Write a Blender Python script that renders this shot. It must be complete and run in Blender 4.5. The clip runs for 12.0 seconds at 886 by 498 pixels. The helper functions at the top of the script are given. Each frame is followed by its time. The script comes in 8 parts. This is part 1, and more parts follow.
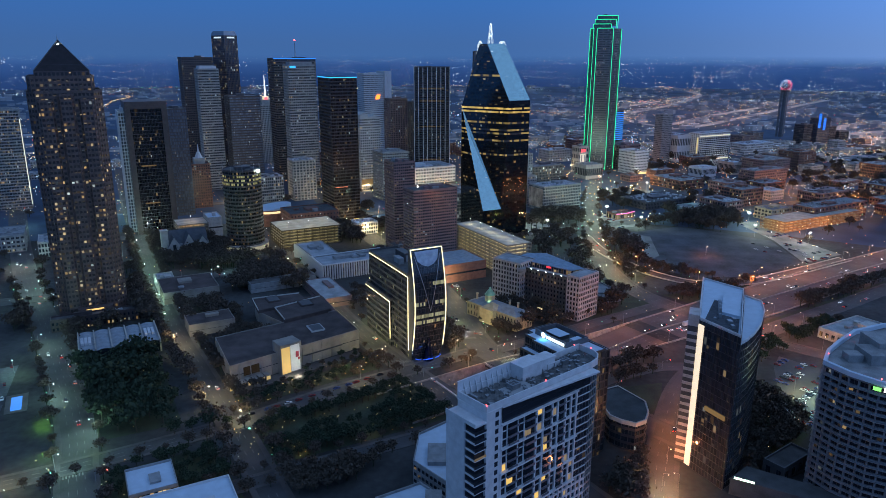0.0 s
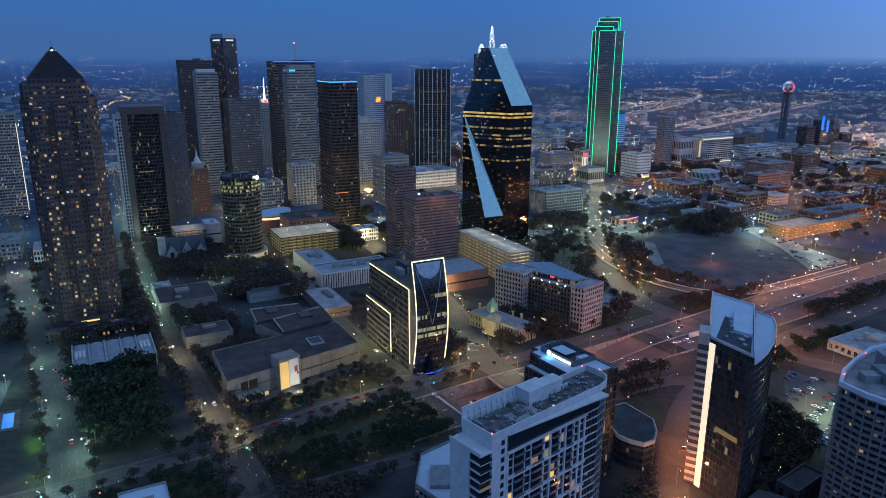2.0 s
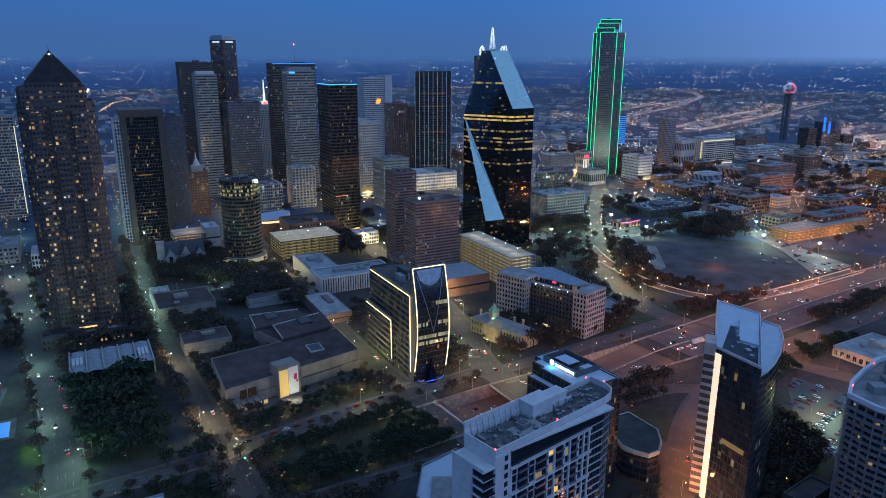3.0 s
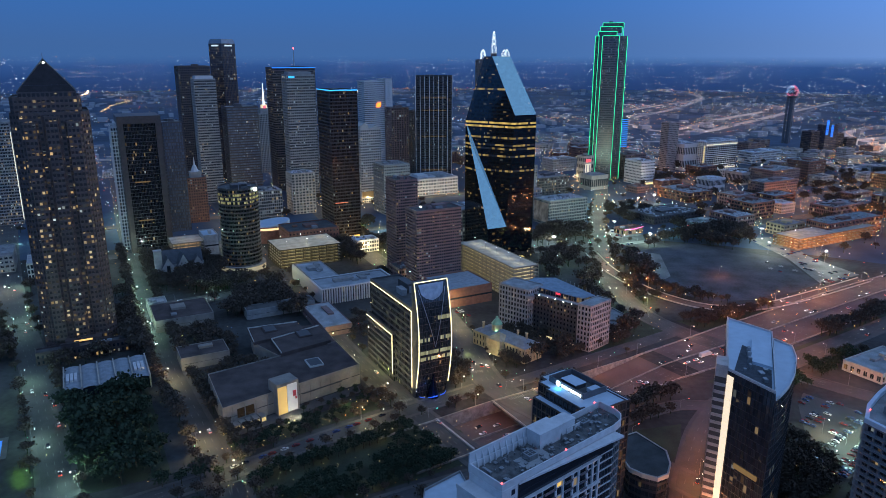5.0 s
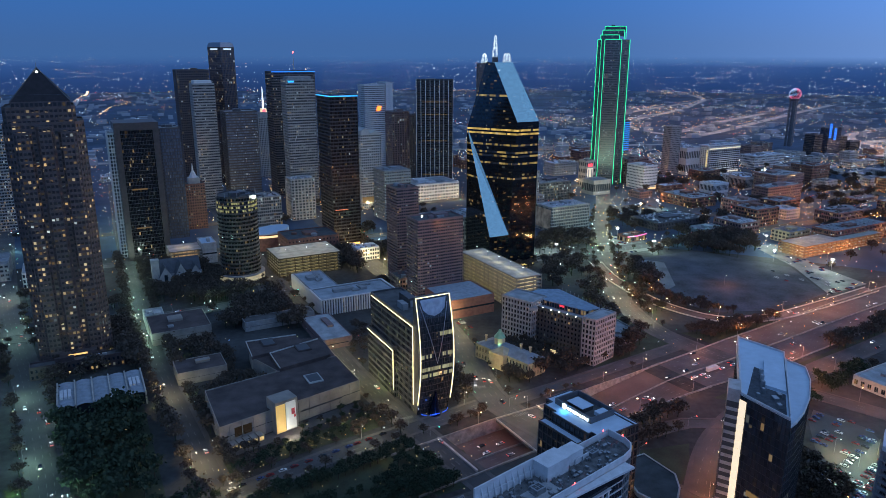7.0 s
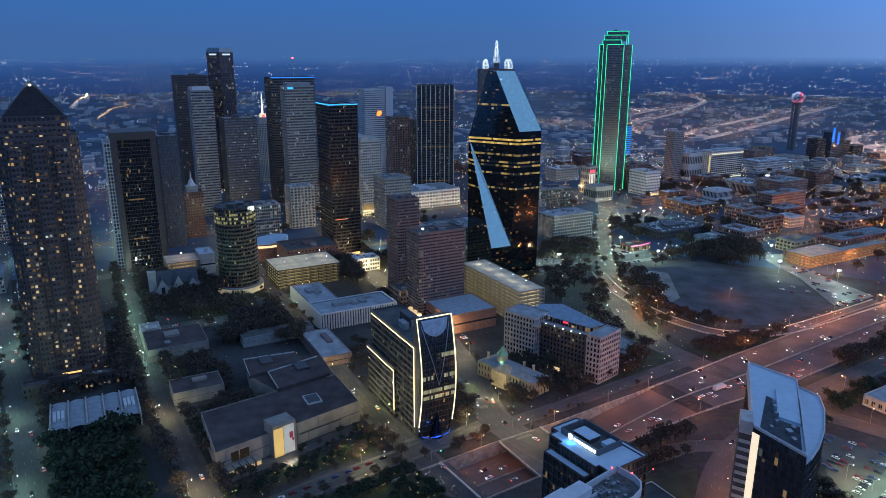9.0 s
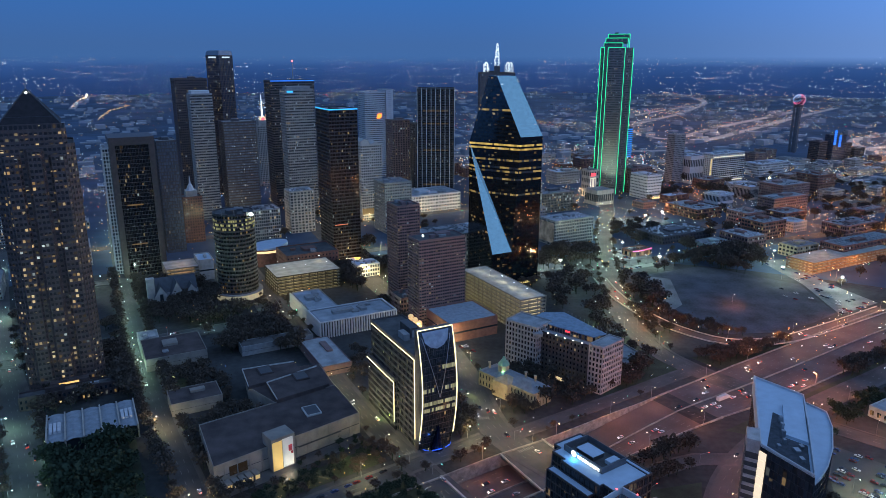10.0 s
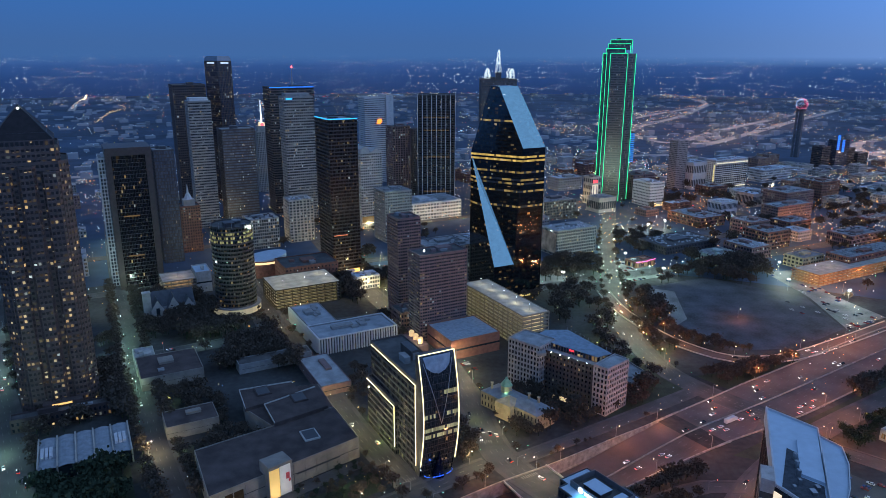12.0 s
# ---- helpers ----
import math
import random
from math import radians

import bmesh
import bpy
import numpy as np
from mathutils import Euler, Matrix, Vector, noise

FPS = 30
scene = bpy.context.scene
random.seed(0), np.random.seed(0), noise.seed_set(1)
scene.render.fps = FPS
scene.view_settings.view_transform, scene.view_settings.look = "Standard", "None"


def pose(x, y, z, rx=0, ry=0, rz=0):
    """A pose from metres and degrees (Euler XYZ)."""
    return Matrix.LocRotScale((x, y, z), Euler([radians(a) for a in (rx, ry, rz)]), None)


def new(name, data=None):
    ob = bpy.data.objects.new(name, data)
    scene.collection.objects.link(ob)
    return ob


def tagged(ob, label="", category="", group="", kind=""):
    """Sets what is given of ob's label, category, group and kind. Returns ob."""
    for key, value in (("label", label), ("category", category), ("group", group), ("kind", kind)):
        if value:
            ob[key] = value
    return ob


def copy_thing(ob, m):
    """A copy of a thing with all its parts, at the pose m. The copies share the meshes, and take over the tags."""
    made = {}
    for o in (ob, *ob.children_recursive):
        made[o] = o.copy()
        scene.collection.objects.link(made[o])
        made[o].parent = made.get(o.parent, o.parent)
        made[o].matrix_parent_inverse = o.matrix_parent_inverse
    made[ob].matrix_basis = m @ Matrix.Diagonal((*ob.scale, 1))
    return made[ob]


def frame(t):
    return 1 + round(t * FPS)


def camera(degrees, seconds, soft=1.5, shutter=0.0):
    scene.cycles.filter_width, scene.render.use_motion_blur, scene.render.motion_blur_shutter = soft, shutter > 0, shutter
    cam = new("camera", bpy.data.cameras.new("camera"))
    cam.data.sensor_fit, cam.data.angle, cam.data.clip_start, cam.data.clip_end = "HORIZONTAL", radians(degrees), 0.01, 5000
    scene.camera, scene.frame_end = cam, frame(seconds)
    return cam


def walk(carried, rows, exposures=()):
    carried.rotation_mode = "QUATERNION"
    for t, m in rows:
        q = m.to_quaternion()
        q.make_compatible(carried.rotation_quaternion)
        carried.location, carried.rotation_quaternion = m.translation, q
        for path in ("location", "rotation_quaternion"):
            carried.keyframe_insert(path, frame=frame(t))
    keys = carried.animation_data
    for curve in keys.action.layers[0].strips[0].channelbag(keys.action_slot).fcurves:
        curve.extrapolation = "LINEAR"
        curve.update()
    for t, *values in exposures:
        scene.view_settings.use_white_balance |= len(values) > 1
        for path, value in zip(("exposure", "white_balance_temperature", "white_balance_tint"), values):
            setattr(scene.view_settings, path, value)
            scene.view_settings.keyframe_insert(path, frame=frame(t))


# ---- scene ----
from mathutils import geometry
cam = camera(64.8, 12.0, 0.85)
# seconds, east, north, height, pitch, yaw, roll of the drone's slow climb
ROWS = [
    (0, 0.00, 0.00, 205.80, -15.527, -0.033, -0.176),
    (0.5, -0.31, 3.07, 207.00, -15.526, -0.029, -0.172),
    (1, -0.65, 6.09, 208.12, -15.529, -0.024, -0.166),
    (1.5, -0.94, 9.13, 209.30, -15.531, -0.024, -0.157),
    (2, -1.28, 12.20, 210.55, -15.529, -0.026, -0.146),
    (2.5, -1.67, 15.26, 211.80, -15.524, -0.025, -0.137),
    (3, -1.98, 18.32, 213.07, -15.516, -0.024, -0.131),
    (5, -3.36, 30.35, 218.51, -15.477, -0.020, -0.118),
    (5.5, -3.64, 33.42, 219.94, -15.470, -0.019, -0.116),
    (6, -3.91, 36.49, 221.38, -15.467, -0.019, -0.116),
    (6.5, -4.27, 39.55, 222.89, -15.465, -0.014, -0.116),
    (7, -4.63, 42.57, 224.40, -15.467, -0.008, -0.116),
    (9, -5.57, 55.53, 232.97, -15.463, 0.008, -0.100),
    (9.5, -5.84, 58.89, 235.29, -15.462, 0.012, -0.100),
    (10, -6.09, 62.34, 237.73, -15.459, 0.016, -0.106),
    (10.5, -6.34, 65.82, 240.17, -15.457, 0.020, -0.118),
    (11, -6.56, 69.31, 242.63, -15.460, 0.022, -0.131),
    (11.5, -6.80, 72.86, 245.10, -15.466, 0.021, -0.142),
    (12, -7.19, 76.40, 247.50, -15.477, 0.028, -0.153),
]
walk(cam, [(t, pose(x, y, z, 90 + pitch, roll, yaw)) for t, x, y, z, pitch, yaw, roll in ROWS])

# ---- dusk sky, with the dark land and its lights beyond the horizon ----
world = bpy.data.worlds.new("dusk_sky")
scene.world = world
world.use_nodes = True
wn, wl = world.node_tree.nodes, world.node_tree.links
wn.clear()


def wmath(op, a, b=None, clamp=False):
    n = wn.new("ShaderNodeMath")
    n.operation, n.use_clamp = op, clamp
    for i, s in enumerate((a, b)):
        if s is None:
            continue
        if isinstance(s, (int, float)):
            n.inputs[i].default_value = s
        else:
            wl.new(s, n.inputs[i])
    return n.outputs[0]


def wramp(fac, stops):
    n = wn.new("ShaderNodeValToRGB")
    els = n.color_ramp.elements
    while len(els) < len(stops):
        els.new(0.5)
    for e, (p, c) in zip(els, stops):
        e.position, e.color = p, (*c, 1)
    wl.new(fac, n.inputs[0])
    return n.outputs[0]


SKY_LOW, SKY_MID, SKY_TOP = (0.046, 0.126, 0.330), (0.034, 0.138, 0.420), (0.132, 0.252, 0.505)
coord = wn.new("ShaderNodeTexCoord")
sep = wn.new("ShaderNodeSeparateXYZ")
wl.new(coord.outputs["Generated"], sep.inputs[0])
sx, sy, sz = sep.outputs
west = wmath("MAXIMUM", sx, 0.0)
# brighter westward; the unseen sky behind the camera is raised to lift facades
sky_gain = wmath("MINIMUM", wmath("ADD", wmath("ADD", wmath("MULTIPLY", sx, 0.15), wmath("MULTIPLY", wmath("MULTIPLY", west, west), 2.2)), wmath("ADD", wmath("MULTIPLY", wmath("MAXIMUM", wmath("MULTIPLY", sy, -1.0), 0.0), 0.7), 1.15)), 2.4)
dome = wramp(sz, [(0.0, SKY_LOW), (0.015, SKY_LOW), (0.08, SKY_MID), (0.45, (0.105, 0.215, 0.470)), (1.0, SKY_TOP)])
nishita = wn.new("ShaderNodeTexSky")
nishita.sky_type, nishita.sun_disc = "NISHITA", False
nishita.sun_elevation, nishita.sun_rotation = radians(1.0), radians(100)
sky_mix = wn.new("ShaderNodeMix")
sky_mix.data_type, sky_mix.blend_type = "RGBA", "ADD"
sky_mix.inputs[0].default_value = 0.002
dome_lit = wn.new("ShaderNodeVectorMath")
dome_lit.operation = "SCALE"
wl.new(dome, dome_lit.inputs[0])
wl.new(sky_gain, dome_lit.inputs["Scale"])
warm_side = wn.new("ShaderNodeMix")
warm_side.data_type, warm_side.blend_type = "RGBA", "ADD"
warm_side.clamp_factor = False
wl.new(wmath("MULTIPLY", west, west), warm_side.inputs[0])
wl.new(dome_lit.outputs[0], warm_side.inputs[6])
warm_side.inputs[7].default_value = (0.20, 0.17, 0.08, 1)
wl.new(warm_side.outputs[2], sky_mix.inputs[6])
wl.new(nishita.outputs[0], sky_mix.inputs[7])
# the land past the ground sheet: dark, sprinkled with town lights
azimuth = wmath("ARCTAN2", sx, sy)


def speckle(across, down, size, share, seed):
    com = wn.new("ShaderNodeCombineXYZ")
    wl.new(wmath("MULTIPLY", azimuth, across), com.inputs[0])
    wl.new(wmath("MULTIPLY", sz, down), com.inputs[1])
    com.inputs[2].default_value = seed
    vor = wn.new("ShaderNodeTexVoronoi")
    vor.inputs["Scale"].default_value = 1.0
    wl.new(com.outputs[0], vor.inputs["Vector"])
    sepc = wn.new("ShaderNodeSeparateColor")
    wl.new(vor.outputs["Color"], sepc.inputs[0])
    on = wmath("LESS_THAN", sepc.outputs[0], share)
    spot = wmath("LESS_THAN", vor.outputs["Distance"], size)
    tint = wramp(sepc.outputs[1], [(0.0, (1.0, 0.5, 0.2)), (0.25, (1.0, 0.75, 0.5)), (0.4, (0.8, 0.9, 1.0)), (1.0, (0.6, 0.8, 1.0))])
    patch = wn.new("ShaderNodeTexNoise")
    patch.inputs["Scale"].default_value = 1.0
    spread = wn.new("ShaderNodeCombineXYZ")
    wl.new(wmath("MULTIPLY", azimuth, across * 0.035), spread.inputs[0])
    wl.new(wmath("MULTIPLY", sz, down * 0.42), spread.inputs[1])
    spread.inputs[2].default_value = seed
    wl.new(spread.outputs[0], patch.inputs["Vector"])
    dense = wmath("MULTIPLY", wmath("SUBTRACT", patch.outputs[0], 0.52, True), 9.0, True)
    power = wmath("MULTIPLY", wmath("MULTIPLY", wmath("MULTIPLY", on, spot), dense), wmath("ADD", sepc.outputs[2], 0.25))
    return power, tint


# land pales and blues upward: distance haze painted into the ramp
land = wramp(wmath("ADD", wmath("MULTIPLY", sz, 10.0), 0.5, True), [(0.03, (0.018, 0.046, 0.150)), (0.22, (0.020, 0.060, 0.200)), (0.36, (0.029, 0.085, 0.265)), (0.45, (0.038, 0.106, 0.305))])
for args in ((330, 430, 0.18, 0.42, 1.0), (520, 760, 0.22, 0.46, 7.0)):
    power, tint = speckle(*args)
    addn = wn.new("ShaderNodeMix")
    addn.data_type, addn.blend_type = "RGBA", "ADD"
    wl.new(wmath("MULTIPLY", power, 4.5), addn.inputs[0])
    addn.clamp_factor = False
    wl.new(land, addn.inputs[6])
    wl.new(tint, addn.inputs[7])
    land = addn.outputs[2]
# wide blend blurs the horizon line, as haze would
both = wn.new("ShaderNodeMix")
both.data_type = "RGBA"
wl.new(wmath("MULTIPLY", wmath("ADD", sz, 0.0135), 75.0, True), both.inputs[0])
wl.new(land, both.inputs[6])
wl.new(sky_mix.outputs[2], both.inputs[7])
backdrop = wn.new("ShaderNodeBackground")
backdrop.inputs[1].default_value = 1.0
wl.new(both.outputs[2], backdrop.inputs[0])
wout = wn.new("ShaderNodeOutputWorld")
wl.new(backdrop.outputs[0], wout.inputs[0])

# ---- materials ----
MATS = {}


def base_material(name):
    m = bpy.data.materials.new(name)
    m.use_nodes = True
    return m, m.node_tree.nodes, m.node_tree.links, m.node_tree.nodes["Principled BSDF"]


def surface(name, colour, rough=0.8, metal=0.0, vary=0.25, scale=0.3, grain=3.0, bump=0.15, spec=0.5, pieces=0.0):
    """A weathered plain surface: stains at one scale, grain at another."""
    if name in MATS:
        return MATS[name]
    m, n, l, p = base_material(name)
    geo = n.new("ShaderNodeTexCoord")
    big, fine = n.new("ShaderNodeTexNoise"), n.new("ShaderNodeTexNoise")
    big.inputs["Scale"].default_value, fine.inputs["Scale"].default_value = scale, grain
    big.inputs["Detail"].default_value, fine.inputs["Detail"].default_value = 5, 3
    l.new(geo.outputs["Object"], big.inputs["Vector"])
    l.new(geo.outputs["Object"], fine.inputs["Vector"])
    add = n.new("ShaderNodeMath")
    add.operation = "ADD"
    half = n.new("ShaderNodeMath")
    half.operation = "MULTIPLY"
    half.inputs[1].default_value = 0.5
    l.new(fine.outputs[0], half.inputs[0])
    l.new(big.outputs[0], add.inputs[0])
    l.new(half.outputs[0], add.inputs[1])
    last = add
    if pieces:
        isl = n.new("ShaderNodeNewGeometry")
        more = n.new("ShaderNodeMath")
        more.operation = "MULTIPLY_ADD"
        more.inputs[1].default_value = pieces
        l.new(isl.outputs["Random Per Island"], more.inputs[0])
        l.new(add.outputs[0], more.inputs[2])
        last = more
    r = n.new("ShaderNodeValToRGB")
    lo, hi = [c * (1 - vary) for c in colour], [min(1, c * (1 + vary)) for c in colour]
    r.color_ramp.elements[0].position, r.color_ramp.elements[1].position = 0.5, 1.0 + pieces
    if pieces:
        r.color_ramp.elements[1].position = 1.0
    r.color_ramp.elements[0].color, r.color_ramp.elements[1].color = (*lo, 1), (*hi, 1)
    l.new(last.outputs[0], r.inputs[0])
    l.new(r.outputs[0], p.inputs["Base Color"])
    p.inputs["Roughness"].default_value, p.inputs["Metallic"].default_value = rough, metal
    p.inputs["Specular IOR Level"].default_value = spec
    if bump:
        b = n.new("ShaderNodeBump")
        b.inputs["Strength"].default_value, b.inputs["Distance"].default_value = bump, 0.1
        l.new(fine.outputs[0], b.inputs["Height"])
        l.new(b.outputs[0], p.inputs["Normal"])
    MATS[name] = m
    return m


def glazing(name, share, colour=(0.02, 0.03, 0.04), warm=0.8, strength=1.0, metal=0.0, rough=0.08, even=False, tint=None):
    """Panes of one facade; a share of the rooms behind them has its lights on."""
    if name in MATS:
        return MATS[name]
    m, n, l, p = base_material(name)
    isl = n.new("ShaderNodeNewGeometry").outputs["Random Per Island"]

    def mth(op, a, b):
        k = n.new("ShaderNodeMath")
        k.operation = op
        for i, s in enumerate((a, b)):
            if isinstance(s, (int, float)):
                k.inputs[i].default_value = s
            else:
                l.new(s, k.inputs[i])
        return k.outputs[0]
    place, stretch, rooms = n.new("ShaderNodeTexCoord"), n.new("ShaderNodeMapping"), n.new("ShaderNodeTexNoise")
    stretch.inputs["Scale"].default_value = (0.045, 0.045, 0.22)
    rooms.inputs["Scale"].default_value, rooms.inputs["Detail"].default_value = 1.0, 1.0
    l.new(place.outputs["Object"], stretch.inputs["Vector"])
    l.new(stretch.outputs[0], rooms.inputs["Vector"])
    crowd = mth("MAXIMUM", mth("MULTIPLY", mth("SUBTRACT", rooms.outputs[0], 0.36), 7.5), 0.08)
    on = mth("LESS_THAN", isl, share) if share > 0.45 else mth("LESS_THAN", isl, mth("MULTIPLY", crowd, share))
    two = mth("FRACT", mth("MULTIPLY", isl, 913.7), 0)
    three = mth("FRACT", mth("MULTIPLY", isl, 5417.3), 0)
    power = mth("MULTIPLY", on, mth("MULTIPLY", mth("ADD", mth("MULTIPLY", mth("MULTIPLY", two, mth("MULTIPLY", two, two)), 0.9), 0.06), strength))
    if share > 0.45:
        power = mth("MULTIPLY", on, mth("MULTIPLY", mth("ADD", mth("MULTIPLY", two, 0.7), 0.3), strength * 0.7))
    r = n.new("ShaderNodeValToRGB")
    e = r.color_ramp.elements
    e[0].position, e[1].position = 0.0, min(0.999, warm)
    e[0].color, e[1].color = (1.0, 0.57, 0.18, 1), (1.0, 0.76, 0.40, 1)
    if tint:
        e[0].color, e[1].color = (*tint, 1), (tint[0], tint[1], tint[2] * 1.25, 1)
    k = e.new(min(1.0, warm + 0.001))
    k.color = (0.85, 0.95, 0.90, 1)
    l.new(three, r.inputs[0])
    l.new(r.outputs[0], p.inputs["Emission Color"])
    l.new(power, p.inputs["Emission Strength"])
    tone = n.new("ShaderNodeValToRGB")
    tone.color_ramp.elements[0].color = (*[c * (0.95 if even else 0.6) for c in colour], 1)
    tone.color_ramp.elements[1].color = (*[c * (1.05 if even else 1.3) for c in colour], 1)
    l.new(two, tone.inputs[0])
    l.new(tone.outputs[0], p.inputs["Base Color"])
    p.inputs["Roughness"].default_value, p.inputs["Metallic"].default_value = rough, metal
    m.cycles.emission_sampling = "NONE"
    MATS[name] = m
    return m


def glow(name, colour, strength, sample=False):
    if name in MATS:
        return MATS[name]
    m, n, l, p = base_material(name)
    p.inputs["Base Color"].default_value = (*[0.5 * c for c in colour], 1)
    p.inputs["Emission Color"].default_value = (*colour, 1)
    p.inputs["Emission Strength"].default_value = strength
    m.cycles.emission_sampling = "AUTO" if sample else "NONE"
    MATS[name] = m
    return m


CONCRETE = surface("pale_concrete", (0.42, 0.40, 0.37), 0.85)
GREY = surface("grey_concrete", (0.24, 0.24, 0.24), 0.85)
DARK = surface("dark_cladding", (0.074, 0.068, 0.070), 0.5)
WHITE = surface("white_stucco", (0.52, 0.52, 0.53), 0.8, vary=0.15)
GRANITE = surface("brown_granite", (0.088, 0.062, 0.055), 0.6)
BROWN = surface("brown_precast", (0.185, 0.118, 0.112), 0.8)
BRICK = surface("red_brick", (0.17, 0.085, 0.066), 0.9, grain=1.2, vary=0.35)
LIME = surface("limestone", (0.36, 0.335, 0.30), 0.85, scale=0.15)
BUFF = surface("buff_stone", (0.40, 0.33, 0.21), 0.85)
ALUMINIUM = surface("aluminium", (0.36, 0.39, 0.43), 0.4, 0.6, vary=0.1)
STEEL = surface("galvanised_steel", (0.30, 0.31, 0.32), 0.45, 0.8)
BLACK = surface("black_metal", (0.044, 0.044, 0.048), 0.4)
# a white membrane with the sky's blue mixed into its colour
ROOF_WHITE = surface("sky_tinted_roof_membrane", (0.44, 0.52, 0.60), 0.8, scale=0.25, vary=0.09)
ROOF_GREY = surface("grey_gravel_roof", (0.22, 0.22, 0.22), 0.95, scale=0.15, vary=0.4)
ROOF_DARK = surface("dark_roof_felt", (0.075, 0.072, 0.07), 0.95, scale=0.15, vary=0.4)
ROOF_LIGHT = surface("pale_gravel_roof", (0.30, 0.30, 0.30), 0.95, scale=0.12, vary=0.35)
ASPHALT = surface("asphalt", (0.050, 0.050, 0.052), 0.9, scale=0.06, vary=0.4)
ROADWAY = surface("worn_street_asphalt", (0.060, 0.060, 0.059), 0.85, scale=0.05, vary=0.4)
FREEWAY = surface("worn_concrete_roadway", (0.096, 0.074, 0.068), 0.85, scale=0.04, vary=0.4)
PAVING = surface("pavement_slabs", (0.072, 0.070, 0.068), 0.9, scale=0.1, vary=0.35)
LOT = surface("worn_lot_surface", (0.048, 0.052, 0.062), 0.95, scale=0.045, grain=0.5, vary=0.65)
# paler copy of LOT, carrying part of the lots' lamplight in its colour
PALE_LOT = surface("pale_lot_surface", (0.150, 0.150, 0.146), 0.95, scale=0.05, grain=0.6, vary=0.5)
LAWN = surface("dark_lawn", (0.028, 0.040, 0.020), 0.95, scale=0.08, vary=0.5, grain=1.0)
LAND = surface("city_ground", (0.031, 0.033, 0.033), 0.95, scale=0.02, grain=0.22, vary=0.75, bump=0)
# distance haze is put into the outskirts colour as a blue tint
FAR_LAND = surface("hazed_outskirts_ground", (0.028, 0.052, 0.090), 0.95, scale=0.004, grain=0.03, vary=0.6, bump=0)
BARK = surface("tree_bark", (0.06, 0.046, 0.034), 0.95)
LEAF = surface("tree_leaves", (0.023, 0.035, 0.021), 0.9, vary=0.5, scale=0.5, pieces=0.35, bump=0, spec=0.2)
RUBBER = surface("tyre_rubber", (0.02, 0.02, 0.02), 0.9)
PAINT = surface("worn_road_paint", (0.16, 0.16, 0.15), 0.8, vary=0.4)
PANE = glazing("dark_glass", 0.0, (0.03, 0.04, 0.05))
LED_WHITE = glow("white_led", (1.0, 0.86, 0.50), 1.7)
LED_GREEN = glow("green_led", (0.03, 0.95, 0.42), 1.3)
LED_BLUE = glow("blue_led", (0.02, 0.20, 1.0), 1.5)
LED_CYAN = glow("cyan_led", (0.04, 0.44, 1.0), 1.5)
LAMP_WHITE = glow("white_lamp", (0.85, 1.0, 0.88), 20)
LAMP_AMBER = glow("amber_lamp", (1.0, 0.55, 0.22), 25)
BEAM = glow("headlamp_lens", (1.0, 0.93, 0.82), 22)
TAIL = glow("tail_lamp_lens", (1.0, 0.04, 0.02), 5)
RED_LAMP = glow("red_beacon", (1.0, 0.05, 0.05), 12)

# ---- mesh helpers ----


